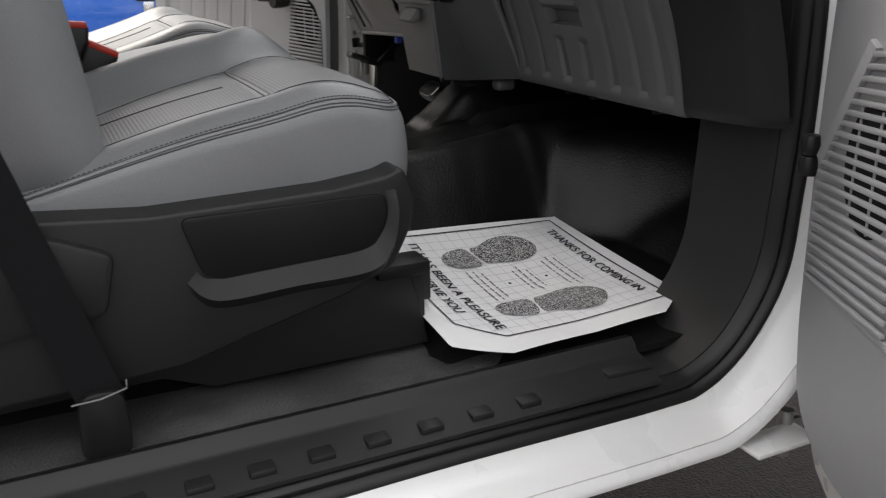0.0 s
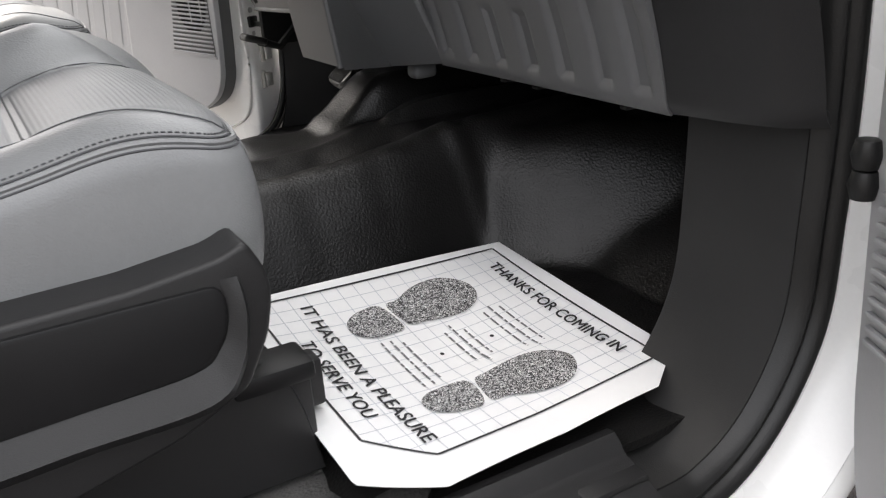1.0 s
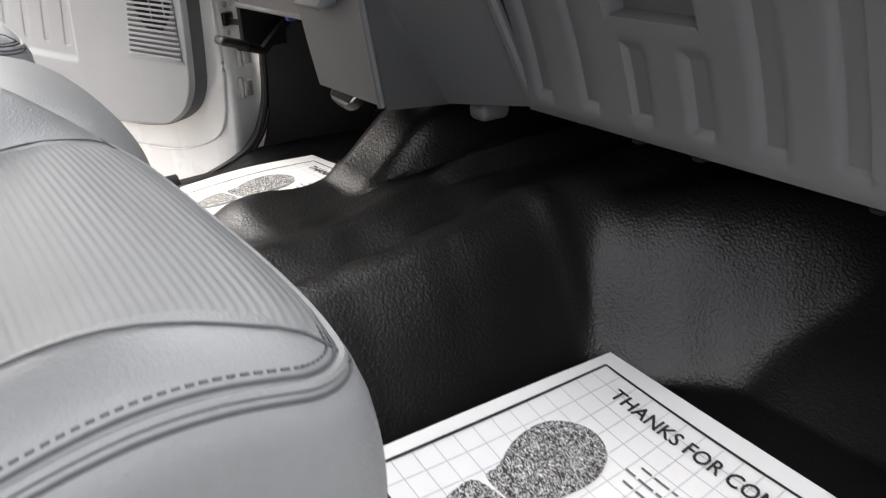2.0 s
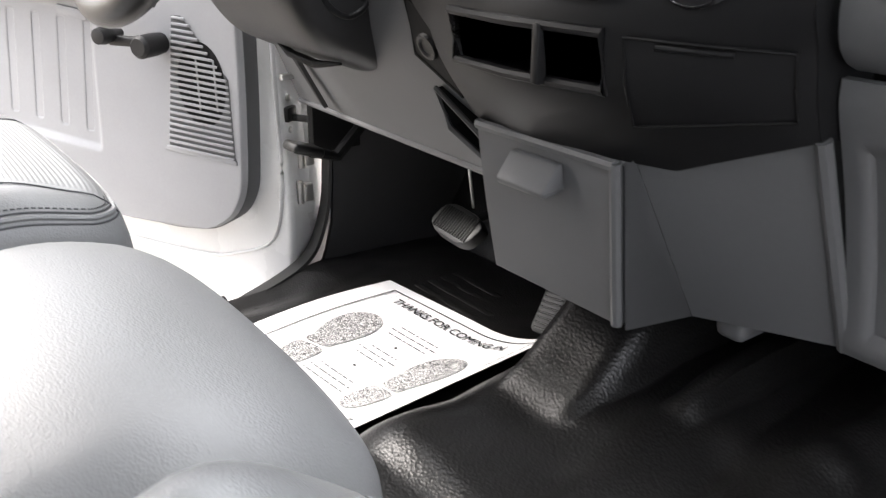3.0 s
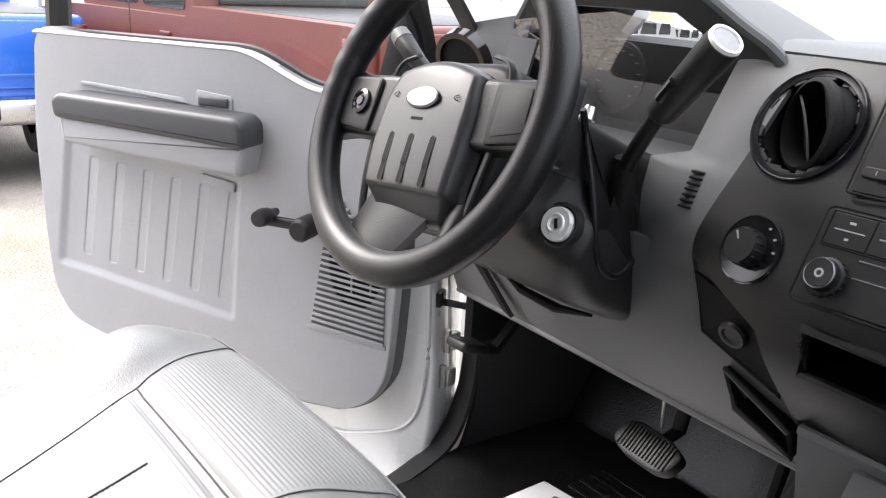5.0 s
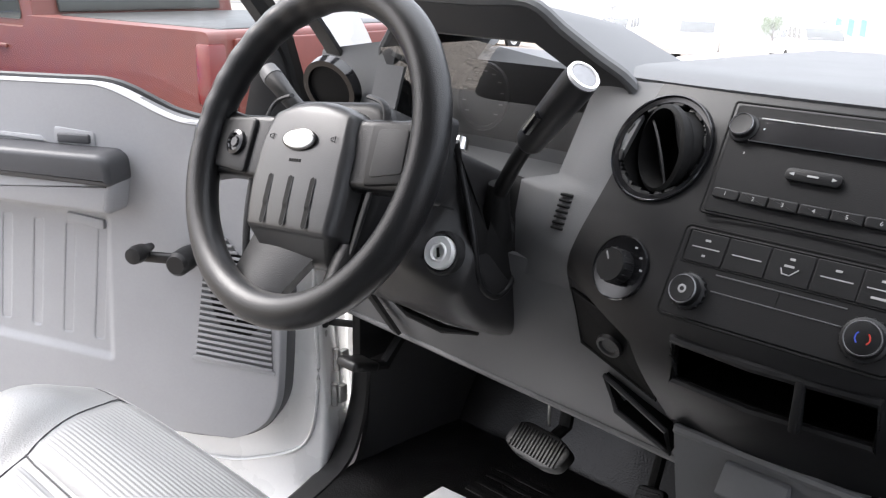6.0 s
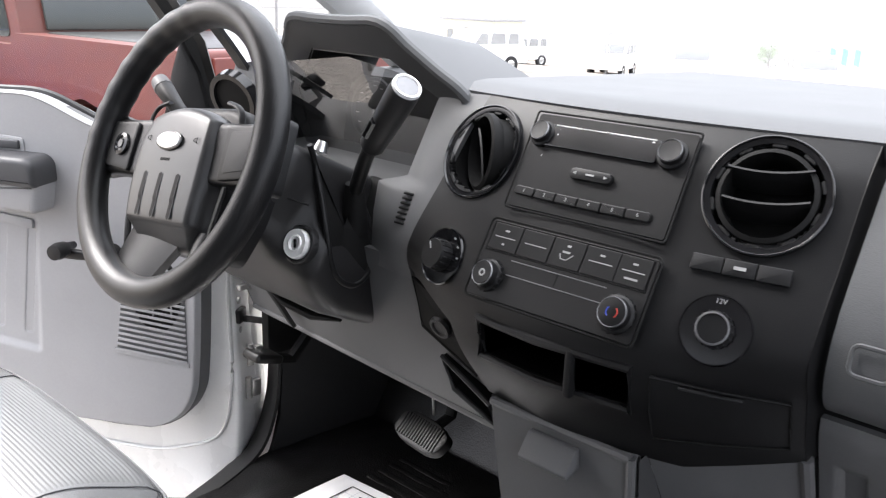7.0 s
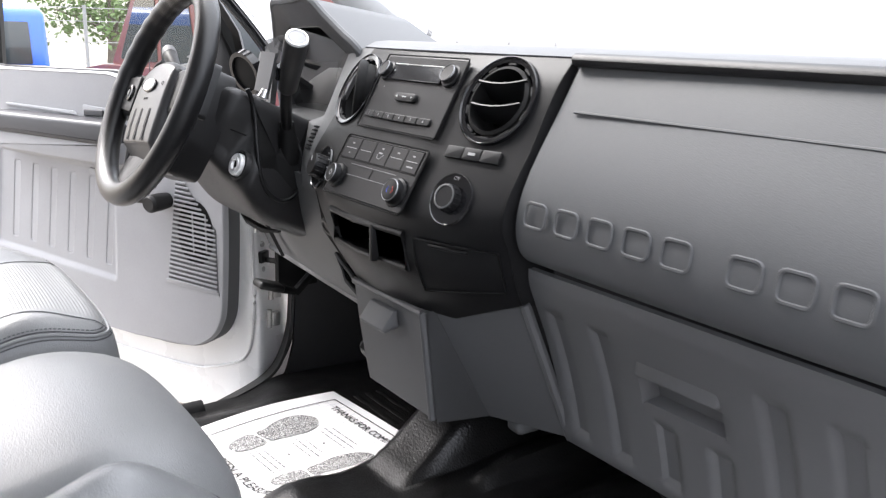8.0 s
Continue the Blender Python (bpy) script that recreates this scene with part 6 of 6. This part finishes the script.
def belts():
    for x, y, z, lean in ((-0.688, -0.200, 0.350, 0.10), (-0.662, -0.215, 0.318, 0.50)):
        b = thing("seat_belt_buckle", (x - 0.06, y, z - 0.10), "black seat belt buckle with red release button", "seat belt buckle", "seat belt buckles")
        up = Vector((lean, 0, 1)).normalized()
        m = axes(Vector((x, y, z)), (0.0, -1, 0), up, Vector((0, -1, 0)).cross(up))
        part("stalk", tube([m @ Vector(p) for p in ((0, -0.12, 0), (0, -0.07, 0.004), (0, -0.03, 0))], 0.012, 8, flat=0.5), M_BELT, b)
        part("body", rbox((0, 0, 0), (0.026, 0.075, 0.048), 0.006, 3, m), M_SEAL, b)
        part("button", rbox((0.003, 0.036, 0.0), (0.022, 0.010, 0.044), 0.003, 2, m), M_RED, b, "red release button")
    a = thing("seat_belt", (-0.74, -0.72, -0.03), "black seat belt webbing with metal anchor on the sill", "seat belt")
    web = grid(lambda u, v: (-0.760 + 0.05 * v - 0.20 * u, -0.715 - 0.03 * u * u, 0.035 + 0.7 * u), 20, 4, thick=0.002)
    part("webbing", web, M_BELT, a)
    part("anchor_boot", prism(tri_loop([(-0.762, -0.035), (-0.708, -0.035), (-0.712, 0.045), (-0.758, 0.045)], 0.018, 4), 0.0, 0.014, axes(Vector((0, -0.712, 0)), (1, 0, 0), (0, 0, 1), (0, -1, 0)), 0.004), M_SEAL, a, "black anchor boot")
    part("anchor_plate", tube([(-0.764, -0.728, 0.038), (-0.735, -0.730, 0.040), (-0.708, -0.728, 0.046), (-0.708, -0.724, 0.054)], 0.0014, 8), M_RING, a, "thin metal anchor loop")


belts()


# ---- sill plates ----
def sill(side):
    s = thing("sill_plate", (-0.45, side * 0.75, -0.06), "black moulded door sill plate with raised blocks", "sill plate", "sill plates")
    f = lambda u, v: (-0.98 + 0.93 * u, side * (0.716 + 0.084 * v), -0.050 + 0.012 * math.sin(math.pi * min(1, v * 3)) * (v < 0.34) - 0.030 * max(0, v - 0.2) ** 1.2 + 0.0)
    part("plate", grid(f, 40, 16, thick=-0.008), M_VALANCE, s, "black textured sill plate")
    part("inner_lip", tube([(-0.98 + 0.93 * k / 20, side * 0.721, -0.046) for k in range(21)], 0.008, 8), M_CHAR, s)
    for k in range(9):
        x = -0.79 + 0.068 * k
        part("raised_block", rbox((x, side * 0.764, -0.0588), (0.030, 0.058, 0.010), 0.0025, 2), M_VALANCE, s)
    for k in range(4):
        x = -0.43 + 0.05 * k
        part("raised_letter", rbox((x + 0.03, side * 0.7945, -0.0695), (0.026, 0.010, 0.007), 0.002, 2), M_VALANCE, s, "raised plain block lettering")
    part("end_step", rbox((-0.085, side * 0.745, -0.0555), (0.075, 0.075, 0.010), 0.004, 2), M_CHAR, s)


sill(-1)
sill(1)


# ---- paper floor mats ----
def sole(n=40):
    """Outline of the front of a shoe print and its heel, toe towards +y, 1 long."""
    front = [(-0.11, 0.0), (0.09, 0.02), (0.125, 0.12), (0.165, 0.28), (0.175, 0.42), (0.13, 0.55), (0.03, 0.62), (-0.08, 0.60), (-0.17, 0.50), (-0.195, 0.36), (-0.175, 0.22), (-0.13, 0.10)]
    heel = [(-0.12, -0.04), (0.10, -0.02), (0.125, -0.14), (0.11, -0.26), (0.05, -0.335), (-0.03, -0.345), (-0.10, -0.29), (-0.14, -0.17)]
    return spline([(x, y, 0) for x, y in front], 4, True), spline([(x, y, 0) for x, y in heel], 4, True)


def paper_mat(M, height, label, sheet, clips):
    """Local x along the lines of print, y towards their top; height(x, y) lifts the sheet.
    sheet: its margins outside the printed border (tunnel, door, rear, front sides); clips: cut corners on the +x side, rear and front."""
    W, H = 0.302, 0.346
    ml, mr, mb, mf = sheet
    p = thing("paper_floor_mat", M @ Vector((0, 0, 0)), label, "paper floor mat", "paper floor mats")
    place = lambda x, y, off: M @ Vector((x, y, height(x, y) + off))
    cb, cf = clips

    def f(u, v):
        x = -W / 2 - ml + (W + ml + mr) * u
        over = lambda c: max(0.0, x - (W / 2 + mr - c)) * 1.5
        low, high = -H / 2 - mb + (over(cb) if cb else 0), H / 2 + mf - (over(cf) if cf else 0)
        return place(x, low + (high - low) * v, 0)
    part("sheet", grid(f, 56, 56, thick=0.0006), M_PAPER, p, "white paper sheet", sharp=80)

    c2 = 0.052 if cb else 0.0
    frame_pts = [(-W / 2, -H / 2), (W / 2 - c2, -H / 2), (W / 2, -H / 2 + c2), (W / 2, H / 2), (-W / 2, H / 2)]
    if not c2:
        del frame_pts[2]

    def line(a, c, w, off, material, nm):
        a, c = Vector(a), Vector(c)
        n = max(2, int((c - a).length / 0.012))
        side = Vector((-(c - a).y, (c - a).x)).normalized() * w / 2
        part(nm, grid(lambda u, v: place(*(a.lerp(c, u) + side * (2 * v - 1)), off), n, 1), material, p)
    for a, c in zip(frame_pts, frame_pts[1:] + frame_pts[:1]):
        line(a, c, 0.0028, 0.0012, M_INK, "border_line")
    nx, ny = 15, 16
    for k in range(1, nx):
        x = -W / 2 + W * k / nx
        lo = -H / 2 + max(0, x - (W / 2 - c2))
        line((x, lo), (x, H / 2), 0.0009, 0.0008, M_GRID, "grid_line")
    for k in range(1, ny):
        y = -H / 2 + H * k / ny
        hi = W / 2 - max(0, (-H / 2 + c2) - y)
        line((-W / 2, y), (hi, y), 0.0009, 0.0009, M_GRID, "grid_line")
    fr, he = sole()
    for sx, rot in ((-0.082, 0.10), (0.082, -0.10)):
        mir = 1 if sx < 0 else -1
        for o, nm in ((fr, "footprint_sole"), (he, "footprint_heel")):
            bm = bmesh.new()
            ctr = [mir * sum(q.x for q in o) / len(o), sum(q.y for q in o) / len(o)]
            tr = lambda x, y: (sx + 0.190 * (x * math.cos(rot) - y * math.sin(rot)), -0.022 + 0.190 * (x * math.sin(rot) + y * math.cos(rot)))
            grid(lambda u, v: place(*tr(ctr[0] + (mir * o[int(u * len(o)) % len(o)].x - ctr[0]) * max(v, 0.02), ctr[1] + (o[int(u * len(o)) % len(o)].y - ctr[1]) * max(v, 0.02)), 0.0014), len(o), 5, bm, loop_u=True)
            part(nm, bm, M_FOOT, p, "speckled black shoe print")
    for words, y, size in (("THANKS FOR COMING IN", 0.148, 0.0225), ("IT HAS BEEN A PLEASURE", -0.116, 0.0225), ("TO SERVE YOU", -0.146, 0.0225)):
        bm = text_bm(words, size, 0.0, None, 1.0)
        xs = [v.co.x for v in bm.verts]
        k = {20: 0.236, 22: 0.260, 12: 0.142}[len(words)] / (max(xs) - min(xs))
        for v in bm.verts:
            v.co = Vector((v.co.x * k, v.co.y, 0))
        # heavier strokes: the same letters again, a hair aside and above
        for n, (sx, sy) in enumerate(((0.0004, 0.0), (-0.0004, 0.0), (0.0, 0.0004))):
            twin = [v for v in bmesh.ops.duplicate(bm, geom=[g for g in bm.faces if g.verts[0].co.z == 0])["geom"] if isinstance(v, bmesh.types.BMVert)]
            for v in twin:
                v.co += Vector((sx, sy, 0.00012 * (n + 1)))
        for v in bm.verts:
            v.co = place(v.co.x, y + v.co.y, 0.0016 + v.co.z)
        part("printed_line", bm, M_INK, p, "bold black print")
    rows = [(0.100, 0.085), (0.088, 0.10), (0.076, 0.085), (0.036, 0.055), (0.024, 0.085), (0.012, 0.065), (-0.042, 0.075), (-0.054, 0.09), (-0.066, 0.09)]
    for y, w in rows:
        x = -w / 2
        k = 0
        while x < w / 2:
            g = 0.006 + 0.005 * ((k * 7 + int(y * 1000)) % 3)
            line((x, y), (min(w / 2, x + g), y), 0.0026, 0.0014, M_SMALL, "small_print_bar")
            x += g + 0.003
            k += 1
    for y in (0.056, -0.014):
        part("dot", grid(lambda u, v: place(0.0026 * v * math.cos(2 * math.pi * u), y + 0.0026 * v * math.sin(2 * math.pi * u), 0.0014), 12, 2, loop_u=True), M_INK, p)
    return p


# print lines run from the tunnel to the door, their tops towards the front
PASS_MAT = axes(Vector((-0.114, -0.530, 0.0)), Vector((0.075, -0.9972, 0)), Vector((0.9972, 0.075, 0)), (0, 0, 1))
DRV_MAT = axes(Vector((-0.009, 0.362, 0.0)), Vector((0.08, -0.9968, 0)), Vector((0.9968, 0.08, 0)), (0, 0, 1))


def above_floor(M, x, y, gap):
    p = M @ Vector((x, y, 0))
    return max(floor_z(p.x + i * 0.012, p.y + j * 0.012) for i in (-1, 0, 1) for j in (-1, 0, 1)) + gap


def pass_lie(x, y):
    """Stiff sheet: high at the tunnel and the rear, slack in the middle, drooping to the door."""
    s, t = x / 0.151, y / 0.173
    flat = 0.014 - 0.024 * s - 0.007 * t + 0.005 * s * t - 0.022 * (1 - 0.9 * s * s) * (1 - 0.75 * t * t) - 0.016 * max(0.0, s - 0.75) * (1.2 - abs(t))
    return max(flat, above_floor(PASS_MAT, x, y, 0.0125))


def drv_lie(x, y):
    """Sheet that rests on the driver floor and climbs the tunnel side."""
    rise = max(0.0, x - 0.04)
    return max(0.002 + 2.4 * rise * rise + 0.006 * math.sin(13 * y + 1) * step(0.0, -0.2, x), above_floor(DRV_MAT, x, y, 0.017))


paper_mat(PASS_MAT, pass_lie, "white paper floor mat printed with two speckled shoe prints", (0.014, 0.042, 0.034, 0.022), (0.046, 0.046))
paper_mat(DRV_MAT, drv_lie, "white paper floor mat with shoe prints, its edge climbing the tunnel", (0.042, 0.014, 0.034, 0.022), (0, 0))


# ---- outside: parked vehicles, fence, trees ----
def paint(name, c):
    return mat(name, c, 0.25, var=0.04, coat=0.7)


M_REDPAINT, M_BLUEPAINT = mat("dull_red_car_paint", (0.105, 0.020, 0.013), 0.45, var=0.15, coat=0.03), paint("bright_blue_car_paint", (0.012, 0.11, 0.50))
M_TYRE = mat("tyre_rubber", (0.02, 0.02, 0.02), 0.8, grain=(80, 2), var=0.2)
M_TAIL = mat("red_tail_lamp", (0.12, 0.010, 0.009), 0.2, var=0.1)
M_DARKGLASS = mat("dark_vehicle_glass", (0.03, 0.035, 0.035), 0.05, var=0.1, rough_var=0.02)


def wheel(v, x, y, z, side):
    w = part("wheel", lathe([(0.20, -0.10), (0.36, -0.11), (0.385, -0.07), (0.385, 0.07), (0.36, 0.11), (0.22, 0.10), (0.20, 0.08)], 28, Matrix.Translation((x, y, z + 0.385)) @ Matrix.Rotation(radians(90), 4, "X")), M_TYRE, v, "black tyre")
    part("rim", lathe([(0.0, 0.06), (0.05, 0.07), (0.12, 0.05), (0.20, 0.09), (0.215, 0.05)], 20, Matrix.Translation((x, y, z + 0.385)) @ Matrix.Rotation(radians(90 * (1 if side < 0 else -1)), 4, "X")), M_ZINC, w)


def pickup(base, heading, material, label, length=5.6):
    """Pickup truck with its tail at local x = 0 and nose at x = length."""
    v = thing("pickup_truck", (0, 0, 0), label, "pickup truck")
    Y = axes(Vector((0, 0, 0)), (1, 0, 0), (0, 0, 1), (0, -1, 0))
    hw = 0.98
    lower = tri_loop([(0.0, 0.55), (0.0, 1.32), (2.0, 1.32), (2.02, 1.24), (4.2, 1.22), (5.4, 1.10), (length, 0.95), (length, 0.5), (5.15, 0.5), (5.0, 0.85), (4.6, 0.95), (4.2, 0.85), (4.05, 0.5), (1.7, 0.5), (1.55, 0.85), (1.15, 0.95), (0.75, 0.85), (0.6, 0.5)], 0.05, 3)
    part("body", prism(lower, -hw, hw, Y, 0.05, 3), material, v)
    cab = tri_loop([(2.05, 1.22), (2.2, 1.90), (2.5, 1.97), (3.5, 1.95), (4.25, 1.22)], 0.08, 4)
    part("cab", prism(cab, -hw * 0.9, hw * 0.9, Y, 0.08, 3), material, v)
    for s in (-1, 1):
        sm = axes(Vector((0, s * (hw * 0.9 + 0.002), 0)), (1, 0, 0), (0, 0, 1), (0, -1, 0))
        for o in ([(2.22, 1.28), (2.34, 1.82), (2.95, 1.86), (2.95, 1.28)], [(3.05, 1.28), (3.05, 1.86), (3.5, 1.84), (3.98, 1.28)]):
            part("side_window", prism(tri_loop(o, 0.05, 3), -0.006, 0.006, sm), M_DARKGLASS, v, "dark side window")
        part("tail_lamp", rbox((0.05, s * 0.93, 1.08), (0.14, 0.13, 0.36), 0.03, 2), M_TAIL, v, "red tail lamp")
        part("trim_strip", rbox((2.6, s * (hw + 0.004), 0.86), (3.0, 0.02, 0.06), 0.008, 2), material, v)
        part("door_line", rbox((3.0, s * (hw + 0.001), 0.95), (0.012, 0.006, 0.7), 0.001, 1), M_SEAL, v)
        part("door_handle", rbox((2.35, s * (hw + 0.01), 1.10), (0.16, 0.03, 0.03), 0.01, 2), material, v)
        for x in (1.15, 4.6):
            wheel(v, x, s * 0.85, 0.0, s)
    part("rear_window", rbox((2.10, 0, 1.55), (0.04, 1.4, 0.45), 0.02, 2, Matrix.Translation((2.1, 0, 1.55)) @ Matrix.Rotation(radians(12), 4, "Y") @ Matrix.Translation((-2.1, 0, -1.55))), M_DARKGLASS, v)
    part("windscreen", rbox((3.90, 0, 1.58), (0.04, 1.5, 0.85), 0.02, 2, Matrix.Translation((3.9, 0, 1.58)) @ Matrix.Rotation(radians(-46), 4, "Y") @ Matrix.Translation((-3.9, 0, -1.58))), M_DARKGLASS, v)
    part("bed_void", rbox((1.0, 0, 1.26), (1.75, 1.6, 0.14), 0.02, 2), M_SEAL, v)
    tg = part("tailgate", rbox((-0.004, 0, 1.02), (0.05, 1.62, 0.52), 0.015, 2), material, v)
    part("tailgate_crease", rbox((-0.03, 0, 0.86), (0.02, 1.5, 0.03), 0.008, 2), material, tg)
    part("tailgate_handle", rbox((-0.034, 0, 1.18), (0.03, 0.22, 0.10), 0.02, 2), M_SEAL, tg, "black tailgate handle")
    part("tailgate_badge", rbox((-0.034, 0, 1.06), (0.02, 0.10, 0.13), 0.02, 2), M_METAL, tg, "plain chrome badge")
    part("bumper", rbox((-0.13, 0, 0.60), (0.20, 1.9, 0.20), 0.04, 3), M_METAL, v, "chrome rear bumper")
    part("plate_recess", rbox((-0.235, 0, 0.62), (0.02, 0.5, 0.14), 0.01, 2), M_SEAL, v)
    part("hitch", rbox((-0.22, 0, 0.42), (0.22, 0.10, 0.09), 0.01, 2), M_ZINC, v, "tow hitch")
    part("underbody", rbox((2.8, 0, 0.48), (4.6, 1.4, 0.2), 0.03, 2), M_SEAL, v)
    v.matrix_world = Matrix.Translation(base) @ Matrix.Rotation(heading, 4, "Z")
    return v


pickup((0.40, 7.2, slope(0.4, 7.6)), radians(90), M_BLUEPAINT, "bright blue pickup truck parked with its chrome bumper towards us")
pickup((2.906, 4.085, slope(2.9, 5.0)), radians(95), M_REDPAINT, "dull red crew cab pickup parked on the gravel")


def far_car(label):
    v = thing("parked_car", (0, 0, 0), label, "car", "far parked cars")
    Y = axes(Vector((0, 0, 0)), (1, 0, 0), (0, 0, 1), (0, -1, 0))
    part("body", prism(tri_loop([(0, 0.4), (0.02, 1.05), (0.25, 1.15), (3.3, 1.12), (4.5, 0.95), (4.75, 0.45)], 0.12, 4), -0.9, 0.9, Y, 0.06, 3), M_WHITE, v)
    part("cabin", prism(tri_loop([(0.1, 1.1), (0.35, 1.72), (2.5, 1.75), (3.4, 1.1)], 0.12, 4), -0.8, 0.8, Y, 0.06, 3), M_WHITE, v)
    for s in (-1, 1):
        sm = axes(Vector((0, s * 0.803, 0)), (1, 0, 0), (0, 0, 1), (0, -1, 0))
        for a, b in ((0.45, 1.05), (1.15, 1.95), (2.05, 2.75)):
            part("side_window", prism(tri_loop([(a, 1.18), (a + 0.05, 1.62), (b - (0.1 if b < 2.5 else 0.35), 1.64), (b, 1.18)], 0.05, 3), -0.006, 0.006, sm), M_DARKGLASS, v)
        for x in (0.9, 3.7):
            wheel(v, x, s * 0.8, -0.05, s)
    part("rear_window", rbox((0.2, 0, 1.42), (0.03, 1.3, 0.42), 0.02, 2), M_DARKGLASS, v)
    part("windscreen", rbox((2.95, 0, 1.44), (0.03, 1.4, 0.72), 0.02, 2, Matrix.Translation((2.95, 0, 1.44)) @ Matrix.Rotation(radians(-52), 4, "Y") @ Matrix.Translation((-2.95, 0, -1.44))), M_DARKGLASS, v)
    return v


def far_things():
    base = far_car("white estate car parked in a far row")
    spots = [((37.0, 14.2), 215), ((36, 18.5), 205), ((36, 8.5), 190), ((44, 33), 170), ((52, 20), 190), ((55, 45), 160), ((46, -4.5), 185), ((42, 26), 200), ((30, 24), 165)]
    base.matrix_world = Matrix.Translation((spots[0][0][0], spots[0][0][1], slope(spots[0][0][0]))) @ Matrix.Rotation(radians(spots[0][1]), 4, "Z")
    for (x, y), a in spots[1:]:
        copy_thing(base, Matrix.Translation((x, y, slope(x))) @ Matrix.Rotation(radians(a), 4, "Z"))
    M_POLE = mat("grey_galvanised_pole", (0.3, 0.3, 0.3), 0.5, metal=0.6)
    for k, (x, y) in enumerate(((38, 24.4), (50, 45), (48, 17.5))):
        p = thing("lamp_pole", (x, y, slope(x)), "slim grey lot lamp pole", "lamp pole", "lot poles")
        top = slope(x) + 2.0
        part("pole", tube([(x, y, slope(x)), (x, y, top)], [0.09, 0.06], 10), M_POLE, p)
        part("lamp_head", rbox((x, y, top + 0.05), (0.5, 0.25, 0.15), 0.04, 2), M_POLE, p)
    # wire fence behind the red truck
    f = thing("wire_fence", (0, 16, GROUND_Z), "grey wire fence with slim posts", "fence")
    for k in range(14):
        part("post", tube([(-8 + 1.9 * k, 16 + 0.2 * k, GROUND_Z - 0.45), (-8 + 1.9 * k, 16 + 0.2 * k, 1.1)], 0.035, 8), M_POLE, f)
    for z in (-0.4, 0.0, 0.4, 0.8, 1.05):
        part("wire", tube([(-8, 16, z), (16.7, 18.6, z)], 0.008, 6), M_POLE, f)


far_things()

M_LEAF = mat("spring_leaves", (0.10, 0.16, 0.045), 0.6, var=0.4, var_scale=3)
M_BARK = mat("grey_bark", (0.12, 0.10, 0.08), 0.9, grain=(30, 12), var=0.3)


def tree(base, h, seed, label):
    rnd = random.Random(seed)
    t = thing("tree", base, label, "tree", "far trees")
    b = Vector(base)
    top = b + Vector((rnd.uniform(-0.3, 0.3), rnd.uniform(-0.3, 0.3), h * 0.62))
    bm = tube([b, b.lerp(top, 0.5) + Vector((0.1, 0.05, 0)), top], [h * 0.035, h * 0.025, h * 0.01], 8)
    tips = []
    for k in range(9):
        a = rnd.uniform(0, 6.28)
        s = b.lerp(top, rnd.uniform(0.35, 0.95))
        e = s + Vector((math.cos(a) * h * rnd.uniform(0.15, 0.32), math.sin(a) * h * rnd.uniform(0.15, 0.32), h * rnd.uniform(0.1, 0.3)))
        tube([s, s.lerp(e, 0.5) + Vector((0, 0, 0.05)), e], [h * 0.012, h * 0.008, h * 0.003], 6, bm=bm)
        tips += [e, s.lerp(e, 0.6)]
    part("trunk", bm, M_BARK, t)
    vs, fs = [], []
    for tip in tips + [top]:
        for k in range(120):
            d = Vector((rnd.gauss(0, 1), rnd.gauss(0, 1), rnd.gauss(0, 0.8))) * h * 0.065
            c = tip + d
            a, q = Vector((rnd.gauss(0, 1), rnd.gauss(0, 1), rnd.gauss(0, 1))).normalized(), Vector((rnd.gauss(0, 1), rnd.gauss(0, 1), rnd.gauss(0, 1)))
            w = a.cross(q).normalized()
            s = h * rnd.uniform(0.012, 0.022)
            i = len(vs)
            vs += [c - a * s, c + w * s * 0.5, c + a * s, c - w * s * 0.5]
            fs.append((i, i + 1, i + 2, i + 3))
    me = bpy.data.meshes.new("crown")
    me.from_pydata([tuple(v) for v in vs], [], fs)
    me.materials.append(M_LEAF)
    cr = new("crown", me)
    cr.parent = t
    cr.matrix_parent_inverse = t.matrix_world.inverted()


for k, (x, y, h) in enumerate(((60.0, 25.2, 2.8), (62, 23.2, 2.5), (58, 15.2, 3.6), (-3, 24, 6.5), (1.5, 26, 7.0), (5.5, 24, 5.5), (9, 27, 6.0), (14, 30, 6))):
    tree((x, y, slope(x, y)), h, k, "leafy young tree with spring foliage" if h < 4 else "green tree behind the fence")


def building():
    b = thing("building", (52, 45, -3.5), "low pale yellow building with a flat roof", "building")
    M_Y = mat("pale_yellow_render", (0.55, 0.50, 0.30), 0.85, var=0.08, var_scale=1)
    part("wall", rbox((52, 45, -2.15), (3.5, 5.2, 2.7), 0.05, 1), M_Y, b)
    part("roof", rbox((52, 45, -0.7), (3.9, 5.6, 0.22), 0.05, 1), M_GREY, b, "grey flat roof")
    for k in range(4):
        part("window", rbox((50.24, 43.2 + 1.2 * k, -1.9), (0.06, 0.6, 0.8), 0.02, 1), M_DARKGLASS, b)


building()


def banners():
    cyan = mat("blue_banner_cloth", (0.05, 0.30, 0.50), 0.8, var=0.15)
    for k in range(3):
        x, y = 46.0 + 0.2 * k, 16.2 - 0.55 * k
        f = thing("banner_flag", (x, y, slope(x)), "blue feather banner on a thin pole", "banner", "lot banners")
        part("pole", tube([(x, y, slope(x)), (x, y, slope(x) + 2.2)], 0.02, 6), M_ZINC, f)
        part("cloth", grid(lambda u, v: (x, y - 0.30 * u, slope(x) + 1.4 + 0.8 * v - 0.1 * u * u), 5, 6, thick=0.01), cyan, f)


banners()
